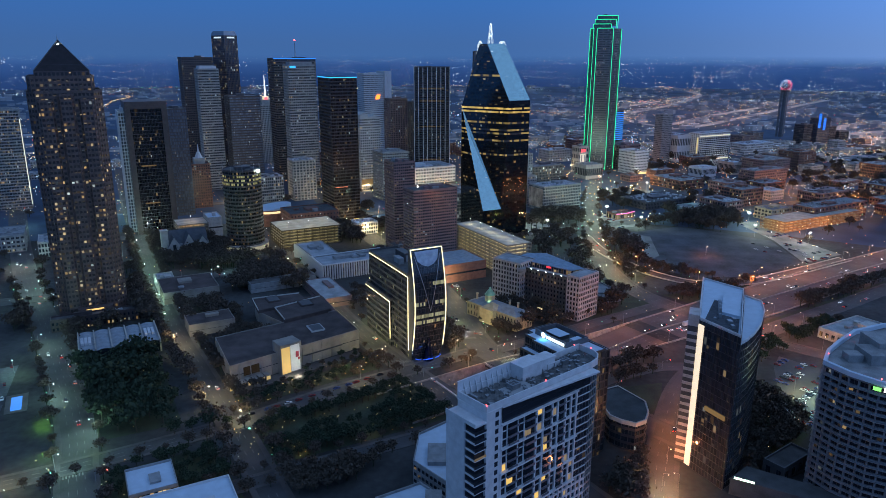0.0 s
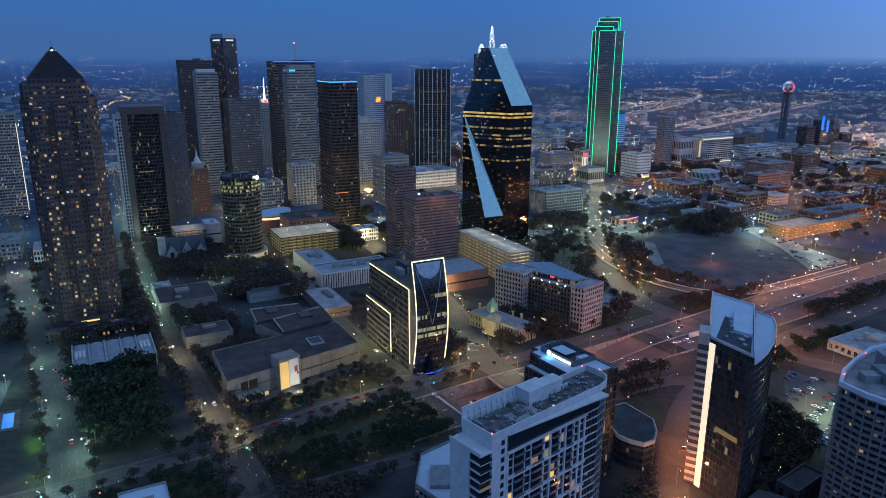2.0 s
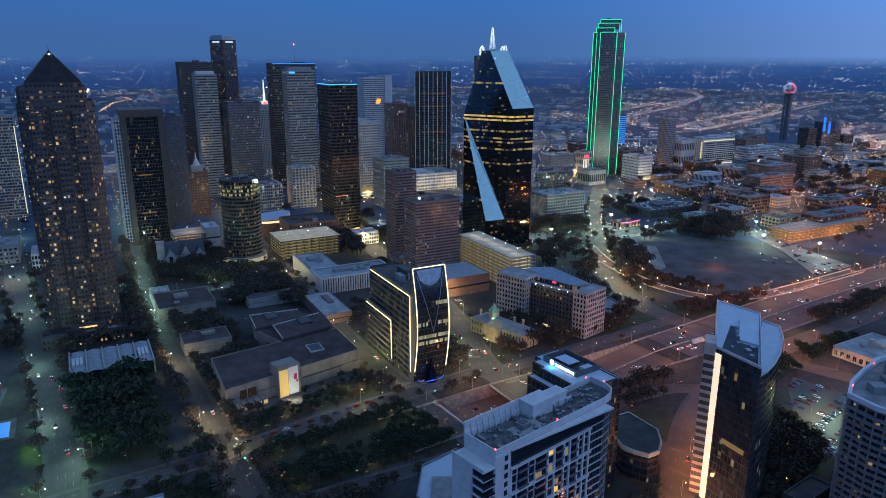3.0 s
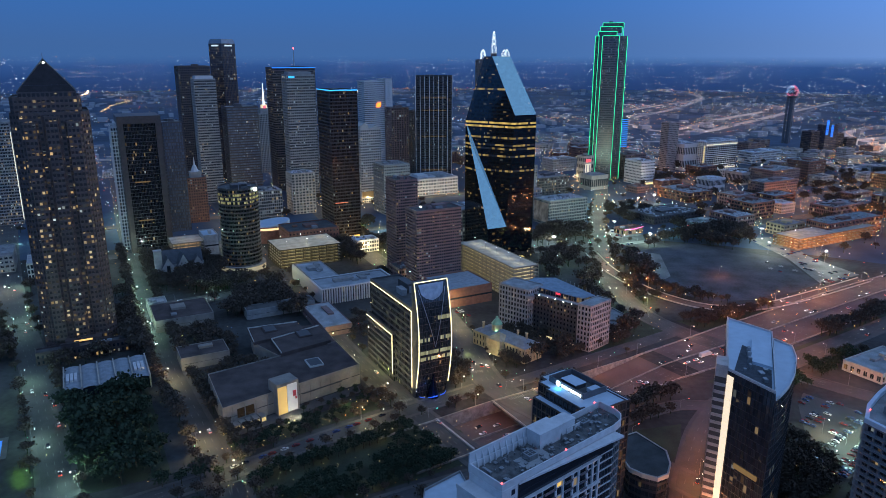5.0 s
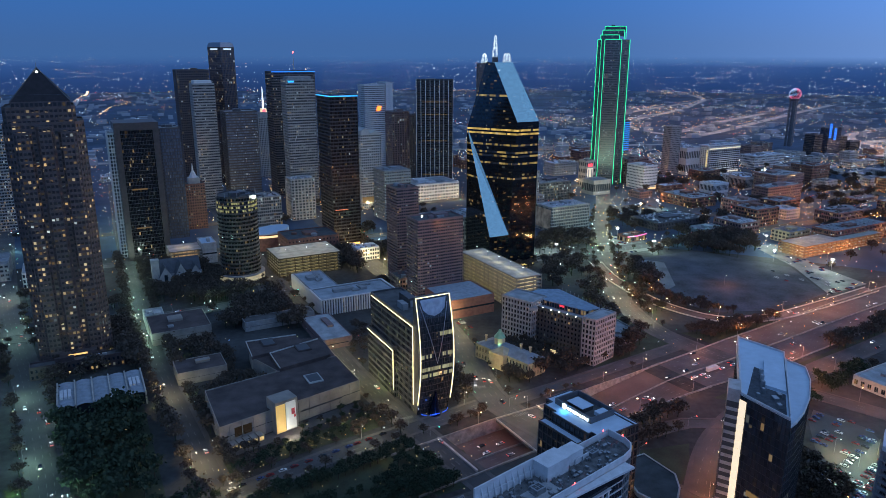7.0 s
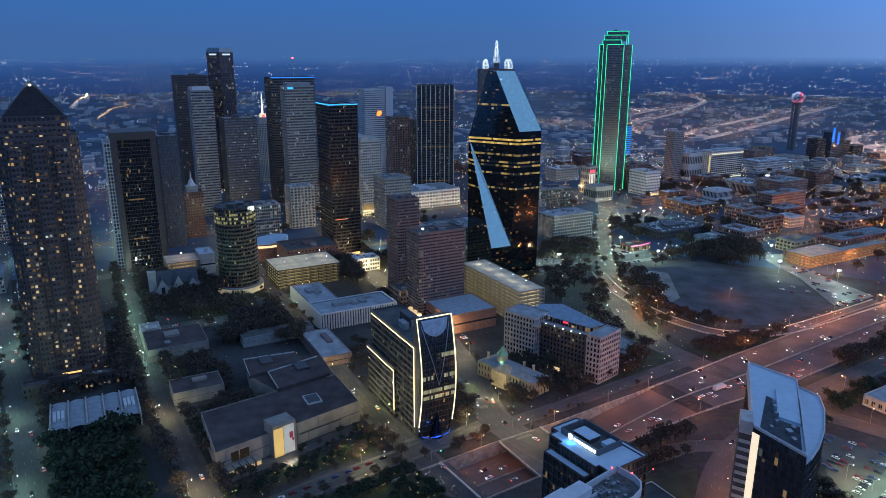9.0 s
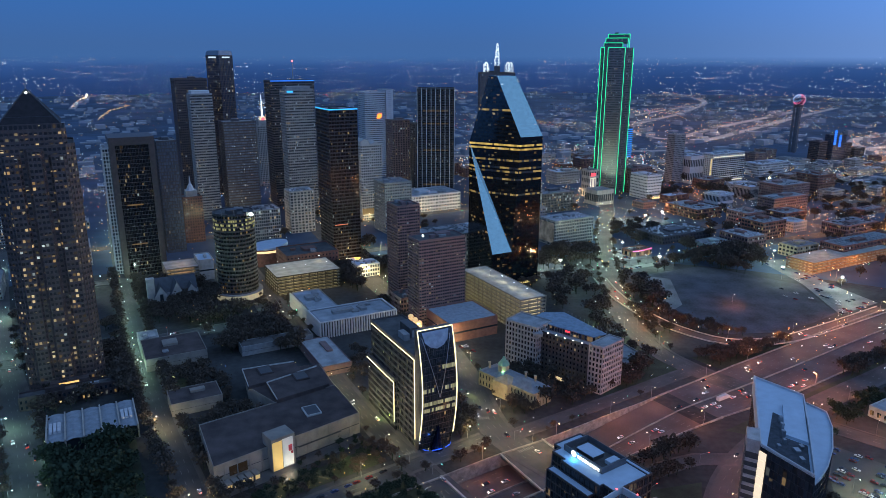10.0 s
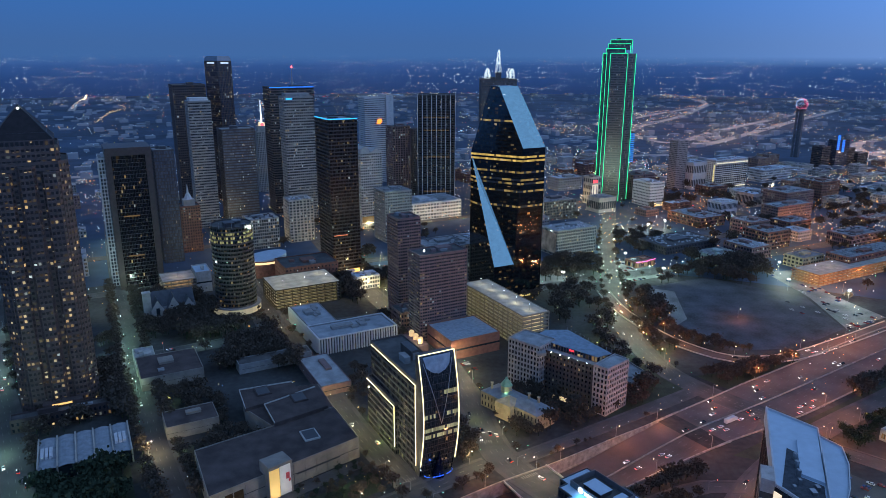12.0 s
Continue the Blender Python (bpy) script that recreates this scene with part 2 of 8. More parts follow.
class Shape:
    def __init__(self):
        self.v, self.f = [], []

    def face(self, *pts):
        k = len(self.v)
        self.v.extend(pts)
        self.f.append(tuple(range(k, k + len(pts))))

    def box(self, x0, y0, z0, x1, y1, z1):
        k = len(self.v)
        self.v.extend([(x0, y0, z0), (x1, y0, z0), (x1, y1, z0), (x0, y1, z0), (x0, y0, z1), (x1, y0, z1), (x1, y1, z1), (x0, y1, z1)])
        for q in ((3, 2, 1, 0), (4, 5, 6, 7), (0, 1, 5, 4), (1, 2, 6, 5), (2, 3, 7, 6), (3, 0, 4, 7)):
            self.f.append(tuple(k + i for i in q))
        return self

    def prism(self, poly, z0, z1, tops=None):
        k, n = len(self.v), len(poly)
        tops = tops or [z1] * n
        self.v.extend((x, y, z0) for x, y in poly)
        self.v.extend((x, y, z) for (x, y), z in zip(poly, tops))
        for i in range(n):
            j = (i + 1) % n
            self.f.append((k + i, k + j, k + n + j, k + n + i))
        self.f.append(tuple(k + n + i for i in range(n)))
        self.f.append(tuple(k + i for i in reversed(range(n))))
        return self

    def ring(self, poly, thick, z0, z1):
        """An upright band round poly, thick inwards."""
        inner, k, n = inset(poly, thick), len(self.v), len(poly)
        for z in (z0, z1):
            self.v.extend((x, y, z) for x, y in poly)
            self.v.extend((x, y, z) for x, y in inner)
        for i in range(n):
            j = (i + 1) % n
            o0, o1, i0, i1 = k + i, k + j, k + n + i, k + n + j
            t = 2 * n
            self.f += [(o0, o1, o1 + t, o0 + t), (i1, i0, i0 + t, i1 + t), (o0 + t, o1 + t, i1 + t, i0 + t), (o1, o0, i0, i1)]
        return self

    def bar(self, a, b, r, sides=4):
        a, b = Vector(a), Vector(b)
        way = (b - a).normalized()
        up = Vector((0, 0, 1)) if abs(way.z) < 0.9 else Vector((1, 0, 0))
        s = way.cross(up).normalized()
        u = s.cross(way)
        k = len(self.v)
        r1, r2 = r if isinstance(r, tuple) else (r, r)
        for c, q in ((a, r1), (b, r2)):
            for i in range(sides):
                g = 2 * math.pi * (i + 0.5) / sides
                self.v.append(tuple(c + s * (q * math.cos(g)) + u * (q * math.sin(g))))
        for i in range(sides):
            j = (i + 1) % sides
            self.f.append((k + i, k + j, k + sides + j, k + sides + i))
        self.f.append(tuple(k + i for i in reversed(range(sides))))
        self.f.append(tuple(k + sides + i for i in range(sides)))
        return self

    def ball(self, x, y, z, r, rings=4, sides=8, squash=1.0):
        k = len(self.v)
        for a in range(1, rings):
            t = math.pi * a / rings
            for b in range(sides):
                g = 2 * math.pi * b / sides
                self.v.append((x + r * math.sin(t) * math.cos(g), y + r * math.sin(t) * math.sin(g), z + squash * r * math.cos(t)))
        top = len(self.v)
        self.v += [(x, y, z + squash * r), (x, y, z - squash * r)]
        for a in range(rings - 2):
            for b in range(sides):
                c = (b + 1) % sides
                self.f.append((k + a * sides + b, k + (a + 1) * sides + b, k + (a + 1) * sides + c, k + a * sides + c))
        for b in range(sides):
            c = (b + 1) % sides
            self.f.append((top, k + b, k + c))
            self.f.append((top + 1, k + (rings - 2) * sides + c, k + (rings - 2) * sides + b))
        return self

    def mesh(self, name, mat, smooth=False):
        me = bpy.data.meshes.new(name)
        me.from_pydata([tuple(p) for p in self.v], [], self.f)
        me.materials.append(mat)
        if smooth:
            me.polygons.foreach_set("use_smooth", [True] * len(me.polygons))
        me.update()
        return me


def inset(poly, d):
    out, n = [], len(poly)
    for i in range(n):
        a, b, c = Vector(poly[i - 1]), Vector(poly[i]), Vector(poly[(i + 1) % n])
        e, g = (b - a).normalized(), (c - b).normalized()
        n1, n2 = Vector((-e.y, e.x)), Vector((-g.y, g.x))
        m = n1 + n2
        out.append(tuple(b + m * (d / max(0.25, 1 + n1.dot(n2)))))
    return out


def rect(w, d, x=0.0, y=0.0):
    return [(x, y), (x + w, y), (x + w, y + d), (x, y + d)]


def part(name, shape, mat, parent, label="", smooth=False, kind=""):
    me = shape if isinstance(shape, bpy.types.Mesh) else shape.mesh(name, mat, smooth)
    ob = new(name, me)
    ob.parent = parent
    return tagged(ob, label, kind=kind)


def thing(name, label, category, x, y, ang=0.0, z=0.0, group=""):
    ob = new(name)
    ob.empty_display_size = 1
    ob.matrix_basis = pose(x, y, z, 0, 0, ang)
    return tagged(ob, label, category, group)


def solid(name, shape, mat, label, category, x=0.0, y=0.0, z=0.0, ang=0.0, kind="", group="", smooth=False):
    ob = new(name, shape.mesh(name, mat, smooth))
    ob.matrix_basis = pose(x, y, z, 0, 0, ang)
    return tagged(ob, label, category, group, kind)


FOOT = []   # footprints in the plan, kept free of trees and cars


def claim(root, poly):
    m = root.matrix_basis
    FOOT.append([tuple((m @ Vector((x, y, 0)))[:2]) for x, y in poly])


def facade(walls, panes, poly, z0, z1, fh, bw, sp, pw, deep=0.3, edges=None):
    n = len(poly)
    floors = max(1, round((z1 - z0) / fh))
    fh = (z1 - z0) / floors
    for i in range(n):
        if edges is not None and i not in edges:
            continue
        a, b = Vector(poly[i]), Vector(poly[(i + 1) % n])
        size = (b - a).length
        e = (b - a) / size
        out = Vector((e.y, -e.x))
        bays = max(1, round(size / bw))
        step = size / bays

        def at(s, o, z):
            q = a + e * s + out * o
            return (q.x, q.y, z)
        if sp > 0:
            for k in range(floors + 1):
                lo = z0 + k * fh - (sp * 0.5 if k else 0)
                hi = min(z1, z0 + k * fh + sp * 0.5) if k else z0 + sp * 0.5
                lo = max(z0, lo)
                if hi - lo < 0.05:
                    continue
                walls.face(at(0, 0, lo), at(size, 0, lo), at(size, 0, hi), at(0, 0, hi))
                walls.face(at(0, 0, hi), at(size, 0, hi), at(size, -deep, hi), at(0, -deep, hi))
                walls.face(at(0, -deep, lo), at(size, -deep, lo), at(size, 0, lo), at(0, 0, lo))
        if pw > 0:
            for k in range(bays + 1):
                lo, hi = max(0, k * step - pw / 2), min(size, k * step + pw / 2)
                walls.face(at(lo, 0.05, z0), at(hi, 0.05, z0), at(hi, 0.05, z1), at(lo, 0.05, z1))
                walls.face(at(lo, -deep, z0), at(lo, 0.05, z0), at(lo, 0.05, z1), at(lo, -deep, z1))
                walls.face(at(hi, 0.05, z0), at(hi, -deep, z0), at(hi, -deep, z1), at(hi, 0.05, z1))
        g = -deep * 0.8
        for k in range(floors):
            lo, hi = z0 + k * fh + sp * 0.5, z0 + (k + 1) * fh - sp * 0.5
            for j in range(bays):
                s0, s1 = j * step + pw / 2, (j + 1) * step - pw / 2
                n_split = 2 if 2.45 < s1 - s0 < 6 else 1
                for q in range(n_split):
                    t0, t1 = s0 + (s1 - s0) * q / n_split + 0.06, s0 + (s1 - s0) * (q + 1) / n_split - 0.06
                    panes.face(at(t0, g, lo), at(t1, g, lo), at(t1, g, hi), at(t0, g, hi))


def roof_parts(root, poly, z, mat, wall, parapet=1.2, units=3, seed=0, tall=3.5, unit_mat=None):
    roof = part("roof", Shape().prism(inset(poly, 0.45), z - 0.5, z - 0.05), mat, root)
    part("parapet", Shape().ring(poly, 0.45, z - 0.6, z + parapet), wall, roof)
    rnd = random.Random(seed)
    xs, ys = [p[0] for p in poly], [p[1] for p in poly]
    cx, cy = sum(xs) / len(xs), sum(ys) / len(ys)
    w, d = max(xs) - min(xs), max(ys) - min(ys)
    for i in range(units):
        uw, ud, uh = rnd.uniform(0.06, 0.16) * w + 1, rnd.uniform(0.06, 0.16) * d + 1, rnd.uniform(0.35, 0.8) * tall
        ux, uy = cx + rnd.uniform(-0.3, 0.3) * w, cy + rnd.uniform(-0.3, 0.3) * d
        if i == 0:
            uw, ud, uh = rnd.uniform(0.16, 0.34) * w, rnd.uniform(0.18, 0.36) * d, tall * rnd.uniform(0.7, 1.1)
            ux, uy = cx + rnd.uniform(-0.18, 0.18) * w, cy + rnd.uniform(-0.18, 0.18) * d
        s = Shape().box(ux - uw / 2, uy - ud / 2, z - 0.05, ux + uw / 2, uy + ud / 2, z + uh)
        s.box(ux - uw / 2 - 0.15, uy - ud / 2 - 0.15, z + uh, ux + uw / 2 + 0.15, uy + ud / 2 + 0.15, z + uh + 0.25)
        part("plant_room" if i == 0 else "rooftop_unit", s, unit_mat or (GREY if i % 2 else wall), roof)


def roof_clutter(root, poly, z, seed):
    """Vents, ducts and hatches too small to tell apart, joined."""
    rnd, s = random.Random(seed), Shape()
    xs, ys = [p[0] for p in poly], [p[1] for p in poly]
    w, d = max(xs) - min(xs), max(ys) - min(ys)
    for _ in range(int(6 + w * d / 70)):
        x, y = min(xs) + w * rnd.uniform(0.06, 0.9), min(ys) + d * rnd.uniform(0.06, 0.9)
        a, b = rnd.uniform(0.8, 3.2), rnd.uniform(0.8, 2.6)
        if rnd.random() < 0.2:
            a, b = (a * 4, 0.6) if rnd.random() < 0.5 else (0.6, b * 4)
        if x + a < max(xs) - 0.6 and y + b < max(ys) - 0.6:
            s.box(x, y, z - 0.06, x + a, y + b, z + rnd.uniform(0.5, 1.9))
    part("roof_clutter", s, rnd.choice((STEEL, GREY, WHITE, DARK)), root, kind="stuff")


def tower(name, label, x, y, ang, plan, h, wall, glass, roof=None, fh=4.0, bw=3.0, sp=1.8, pw=0.6, z0=0.0, units=3, parapet=1.2,
          deep=0.3, category="building", group="", tall=3.5, root=None, seed=None):
    poly = rect(*plan) if isinstance(plan, tuple) else plan
    if root is None:
        root = thing(name, label, category, x, y, ang, group=group)
        claim(root, poly)
    walls, panes = Shape(), Shape()
    core = Shape().prism(inset(poly, deep + 0.02), z0, z1=h - 0.55)
    facade(walls, panes, poly, z0, h - 0.3, fh, bw, sp, pw, deep)
    part("wall", core, wall, root)
    part("facade_grid", walls, wall, root, kind="stuff")
    part("window_panes", panes, glass, root, kind="stuff")
    roof_parts(root, poly, h, roof or ROOF_GREY, wall, parapet, units, seed if seed is not None else int(abs(x * 7 + y * 3)), tall)
    return root


def strip(root, name, pts, width, mat, label=""):
    """A run of light tube along pts."""
    s = Shape()
    for a, b in zip(pts, pts[1:]):
        s.bar(a, b, width * 0.7)
    return part(name, s, mat, root, label)

# ---- ground, roads and lots ----
HIGHWAY = [(-28.7, 380), (7.6, 404), (41, 426.3), (69, 442.3), (90.7, 456.3), (121.5, 477), (144.5, 491.5), (173, 510), (240, 551), (385, 646), (460, 692), (640, 800), (900, 960), (1250, 1180)]


def freeway_half(x):
    return 21 + 6 * max(0.0, min(1.0, (x - 150) / 90))


def freeway_z(x):
    """The freeway climbs out of its trench to street level."""
    t = max(0.0, min(1.0, (x - 78) / 92))
    return -8.2 * (1 - t * t * (3 - 2 * t))


ROADS = []   # centre lines with half widths


def smooth_line(pts, step=12.0):
    out = []
    for i in range(len(pts) - 1):
        p0, p1, p2, p3 = (Vector(pts[max(0, min(len(pts) - 1, i + k))]) for k in (-1, 0, 1, 2))
        n = max(1, int((p2 - p1).length / step))
        for k in range(n):
            t = k / n
            out.append(0.5 * ((2 * p1) + (p2 - p0) * t + (2 * p0 - 5 * p1 + 4 * p2 - p3) * t * t + (3 * p1 - p0 - 3 * p2 + p3) * t ** 3))
    out.append(Vector(pts[-1]))
    return out


def sides(line, off):
    out = []
    for i, p in enumerate(line):
        e = (line[min(i + 1, len(line) - 1)] - line[max(i - 1, 0)]).normalized()
        out.append(p + Vector((e.y, -e.x)) * off)
    return out


def ribbon(shape, line, o0, o1, z0, z1):
    a, b = sides(line, o0), sides(line, o1)
    for i in range(len(line) - 1):
        p, q, r, s = a[i], a[i + 1], b[i + 1], b[i]
        shape.face((p.x, p.y, z1), (s.x, s.y, z1), (r.x, r.y, z1), (q.x, q.y, z1))
        if z1 - z0 > 0.05:
            shape.face((p.x, p.y, z0), (p.x, p.y, z1), (q.x, q.y, z1), (q.x, q.y, z0))
            shape.face((s.x, s.y, z1), (s.x, s.y, z0), (r.x, r.y, z0), (r.x, r.y, z1))
    return shape


ROAD_LEVEL = [0.06]


def street(label, pts, width, mat=ROADWAY, walk_width=3.0, lanes=0, name="road"):
    ROAD_LEVEL[0] += 0.006
    z = ROAD_LEVEL[0]
    line = smooth_line(pts)
    ROADS.append((line, width / 2 + walk_width))
    road = solid(name, ribbon(Shape(), line, -width / 2, width / 2, 0, z), mat, label, "road", kind="structure")
    if walk_width:
        for side in (-1, 1):
            o = sorted((side * width / 2, side * (width / 2 + walk_width)))
            solid("pavement", ribbon(Shape(), line, o[0], o[1], 0, z + 0.14), PAVING, "pale concrete pavement with a kerb beside the road", "pavement", kind="structure")
    marks = Shape()
    for k in range(1, lanes):
        off = -width / 2 + width * k / lanes
        for i in range(len(line) - 1):
            a, b = line[i], line[i + 1]
            e = (b - a).normalized()
            m = a + (b - a) * 0.25
            q = [m + Vector((e.y, -e.x)) * (off + s) for s in (-0.12, 0.12)]
            w = [p + e * 4.0 for p in q]
            marks.face(*[(p.x, p.y, z + 0.012) for p in (q[0], q[1], w[1], w[0])])
    if lanes:
        part("lane_markings", marks, PAINT, road, kind="stuff")
    return line


hwy = smooth_line(HIGHWAY)
ROADS.append((hwy, 28))


def lane_row(off):
    """A run along the freeway, off in the lanes of its widest stretch."""
    out = []
    for i, p in enumerate(hwy):
        e = (hwy[min(i + 1, len(hwy) - 1)] - hwy[max(i - 1, 0)]).normalized()
        out.append(p + Vector((e.y, -e.x)) * (off * freeway_half(p.x) / 27))
    return out


def lane_band(shape, o0, o1, lift, top=None, x1=1e9):
    a, b = lane_row(o0), lane_row(o1)
    for i in range(len(hwy) - 1):
        if hwy[i + 1].x > x1:
            break
        p, q, r, s = a[i], a[i + 1], b[i + 1], b[i]
        z0, z1 = freeway_z(hwy[i].x) + lift, freeway_z(hwy[i + 1].x) + lift
        t0, t1 = (z0, z1) if top is None else (top(hwy[i].x), top(hwy[i + 1].x))
        shape.face((p.x, p.y, t0), (s.x, s.y, t0), (r.x, r.y, t1), (q.x, q.y, t1))
        if top:
            shape.face((p.x, p.y, z0), (p.x, p.y, t0), (q.x, q.y, t1), (q.x, q.y, z1))
            shape.face((s.x, s.y, t0), (s.x, s.y, z0), (r.x, r.y, z1), (r.x, r.y, t1))
    return shape


freeway = solid("freeway", lane_band(Shape(), -27, 27, 0.066), FREEWAY, "wide concrete freeway rising from a walled trench", "road", kind="structure")
lane_marks = Shape()
for k in range(1, 10):
    row = lane_row(-27 + 5.4 * k)
    for a, b in zip(row, row[1:]):
        e = (b - a).normalized()
        m = a + (b - a) * 0.25
        q = [m + Vector((e.y, -e.x)) * d for d in (-0.12, 0.12)]
        w = [p + e * 4.0 for p in q]
        lane_marks.face(*[(p.x, p.y, freeway_z(p.x) + 0.11) for p in (q[0], q[1], w[1], w[0])])
part("lane_markings", lane_marks, PAINT, freeway, kind="stuff")
north_row, south_row = lane_row(-27), lane_row(27)
HOLE = [tuple(p) for p in north_row if -6 < p.x < 158]
HOLE = [(-6, 420.5)] + HOLE + [tuple(p) for p, c in zip(south_row[::-1], hwy[::-1]) if 12 < c.x and p.y > 390 and c.x <= 170] + [(15.2, 387)]
rim = [(900 * math.cos(2 * math.pi * i / 96), 900 * math.sin(2 * math.pi * i / 96)) for i in range(96)]
plan_points = [Vector(p) for p in rim + HOLE]
plan_edges = [(i, (i + 1) % 96) for i in range(96)] + [(96 + i, 96 + (i + 1) % len(HOLE)) for i in range(len(HOLE))]
flat, _e, tris, _a, _b, _c = geometry.delaunay_2d_cdt(plan_points, plan_edges, [], 0, 0.001)


def within(p, poly):
    hit = False
    for (x0, y0), (x1, y1) in zip(poly[-1:] + poly[:-1], poly):
        if (y0 > p[1]) != (y1 > p[1]) and p[0] < (x1 - x0) * (p[1] - y0) / (y1 - y0) + x0:
            hit = not hit
    return hit


ground = Shape()
for t in tris:
    c = (flat[t[0]] + flat[t[1]] + flat[t[2]]) / 3
    if not within(c, HOLE):
        ground.face(*[(flat[i].x, flat[i].y, 0) for i in t])
inner_faces = len(ground.f)
for ra, rb in ((900, 2000), (2000, 4930)):
    for i in range(96):
        g0, g1 = 2 * math.pi * i / 96, 2 * math.pi * (i + 1) / 96
        ground.face(*[(r * math.cos(g), r * math.sin(g), 0) for r, g in ((rb, g0), (rb, g1), (ra, g1), (ra, g0))])
ground_sheet = solid("ground", ground, LAND, "dark city ground of worn paving and dry grass", "ground", kind="structure")
# outer rings take the ground colour with the haze in it
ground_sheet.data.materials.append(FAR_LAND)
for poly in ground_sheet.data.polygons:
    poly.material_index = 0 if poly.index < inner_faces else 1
for o0, o1 in ((-28, -27.05), (27.05, 28)):
    solid("retaining_wall", lane_band(Shape(), o0, o1, -0.1, lambda x: 1.0, 176), surface("stained_concrete", (0.27, 0.25, 0.225), 0.9, vary=0.45), "stained concrete retaining wall of the freeway trench", "wall", kind="structure")
solid("tunnel_end", Shape().prism([(-33, 398), (-12, 362), (-11, 363), (-32, 399)], -9, -0.1), GREY, "dark wall deep in the tunnel", "wall", kind="structure")
solid("portal_beam", Shape().prism([(-6.6, 421.5), (-7.6, 421), (14.6, 386), (15.6, 386.6)], -1.8, 1.0), CONCRETE, "concrete beam and parapet over the tunnel mouth", "wall", kind="structure")
BRIDGE = [(29.6, 444.5), (51, 406), (83, 421), (57.8, 462)]
solid("street_bridge", Shape().prism(BRIDGE, -1.7, 0.04), PAVING, "concrete street bridge over the freeway", "bridge", kind="structure")
for a, b in ((BRIDGE[0], BRIDGE[1]), (BRIDGE[3], BRIDGE[2])):
    e = (Vector(b) - Vector(a)).normalized() * 0.25
    solid("bridge_parapet", Shape().prism([(a[0] - e.y, a[1] + e.x), (b[0] - e.y, b[1] + e.x), (b[0] + e.y, b[1] - e.x), (a[0] + e.y, a[1] - e.x)][::-1], 0.0, 1.15), CONCRETE, "low concrete bridge parapet", "wall", kind="structure")
S1 = street("broad street beneath greenish lamps", [(-105, 165), (-180, 301), (-211, 360), (-292, 486), (-400, 640), (-560, 900), (-760, 1250)], 15, ROADWAY, 3, 4)
S2 = street("narrow street lined with trees", [(-60, 255), (-117, 356), (-222, 534), (-341, 763), (-450, 980), (-600, 1290)], 12, ASPHALT, 3, 3)
S3 = street("city street between the museum and the offices", [(95, 255), (45, 335), (-8, 413), (-62, 499), (-118, 610), (-190, 753), (-290, 960), (-400, 1180)], 13, ASPHALT, 3, 4)
S4 = street("city street beside the curved glass office", [(150, 330), (64, 425), (30, 474), (13, 550), (-15, 640), (-60, 740), (-120, 870), (-210, 1090)], 17, ROADWAY, 3, 4)
S5 = street("broad avenue running into the old warehouse quarter", [(230, 520), (190, 570), (171, 620), (168, 723), (206, 948), (250, 1130), (296, 1323), (380, 1650)], 16, ROADWAY, 3, 4)
PARK_ROAD = street("park street with parked cars", [(-330, 245), (-190, 318), (-118, 364), (-76, 397), (-50, 415), (-22, 434), (22, 464)], 11, ASPHALT, 2.5, 3)
SOUTH_ROAD = street("quiet street south of the park", [(-230, 232), (-160, 268), (-88, 308), (-30, 339), (14, 362), (34, 374)], 8, ASPHALT, 2.5, 2)
ROSS = street("cross street under lamps", [(-430, 545), (-330, 585), (-230, 640), (-140, 690), (-50, 730), (80, 800), (190, 850), (330, 910), (520, 1000), (800, 1130)], 15, ROADWAY, 3, 4)
RAMP = street("curved freeway ramp under amber lamps", [(168, 800), (172, 745), (186, 692), (206, 652), (240, 622), (288, 626), (345, 656), (425, 705)], 11, FREEWAY, 1.2, 2)
NORTH_ROAD = street("frontage road under amber lamps", [(60, 200), (98, 275), (126, 350), (165, 425), (235, 492), (345, 565), (480, 655), (700, 790)], 13, ROADWAY, 2.5, 3)
EAST_ROAD = street("side road glowing under amber lamps", [(212, 512), (243, 487), (267, 466), (284, 451), (330, 405)], 13, ROADWAY, 2, 3)
SLIP = street("short link road by the freeway", [(82, 400), (115, 424), (150, 440), (172, 440)], 9, ROADWAY, 2, 2)
FRONTAGE = street("frontage street above the freeway wall", [(40, 468), (62, 482), (90, 500), (140, 533), (185, 563)], 9, ROADWAY, 2, 2)
DOWNTOWN = []
for line in ([(-420, 760), (-290, 820), (-170, 880), (-40, 945), (130, 1030), (300, 1110)], [(-480, 900), (-330, 975), (-150, 1070), (60, 1180), (250, 1290), (420, 1370)],
             [(360, 1500), (420, 1330), (480, 1180), (560, 1010), (640, 860)], [(560, 1600), (640, 1400), (720, 1230), (800, 1080)], [(330, 1010), (470, 1090), (640, 1180), (860, 1290)]):
    DOWNTOWN.append(street("downtown street with lit kerbs", line, 13, ROADWAY, 3, 3))
# barriers of the freeway
barrier = Shape()
for off in (-0.3, -27.2, 26.6):
    lane_band(barrier, off, off + 0.6, 0.0, lambda x: freeway_z(x) + 1.1)
solid("freeway_barrier", barrier, MATS["stained_concrete"], "low concrete freeway barriers", "barrier", kind="structure")
ramp_wall = Shape()
for off in (-6.9, 6.5):
    ribbon(ramp_wall, RAMP, off, off + 0.4, 0, 1.1)
solid("ramp_barrier", ramp_wall, CONCRETE, "low concrete barrier of the curved ramp", "barrier", kind="structure")


def lot(name, label, poly, mat, z=0.05, cat="parking lot"):
    s = Shape().prism(poly, 0.0, z)
    return solid(name, s, mat, label, cat, kind="structure")


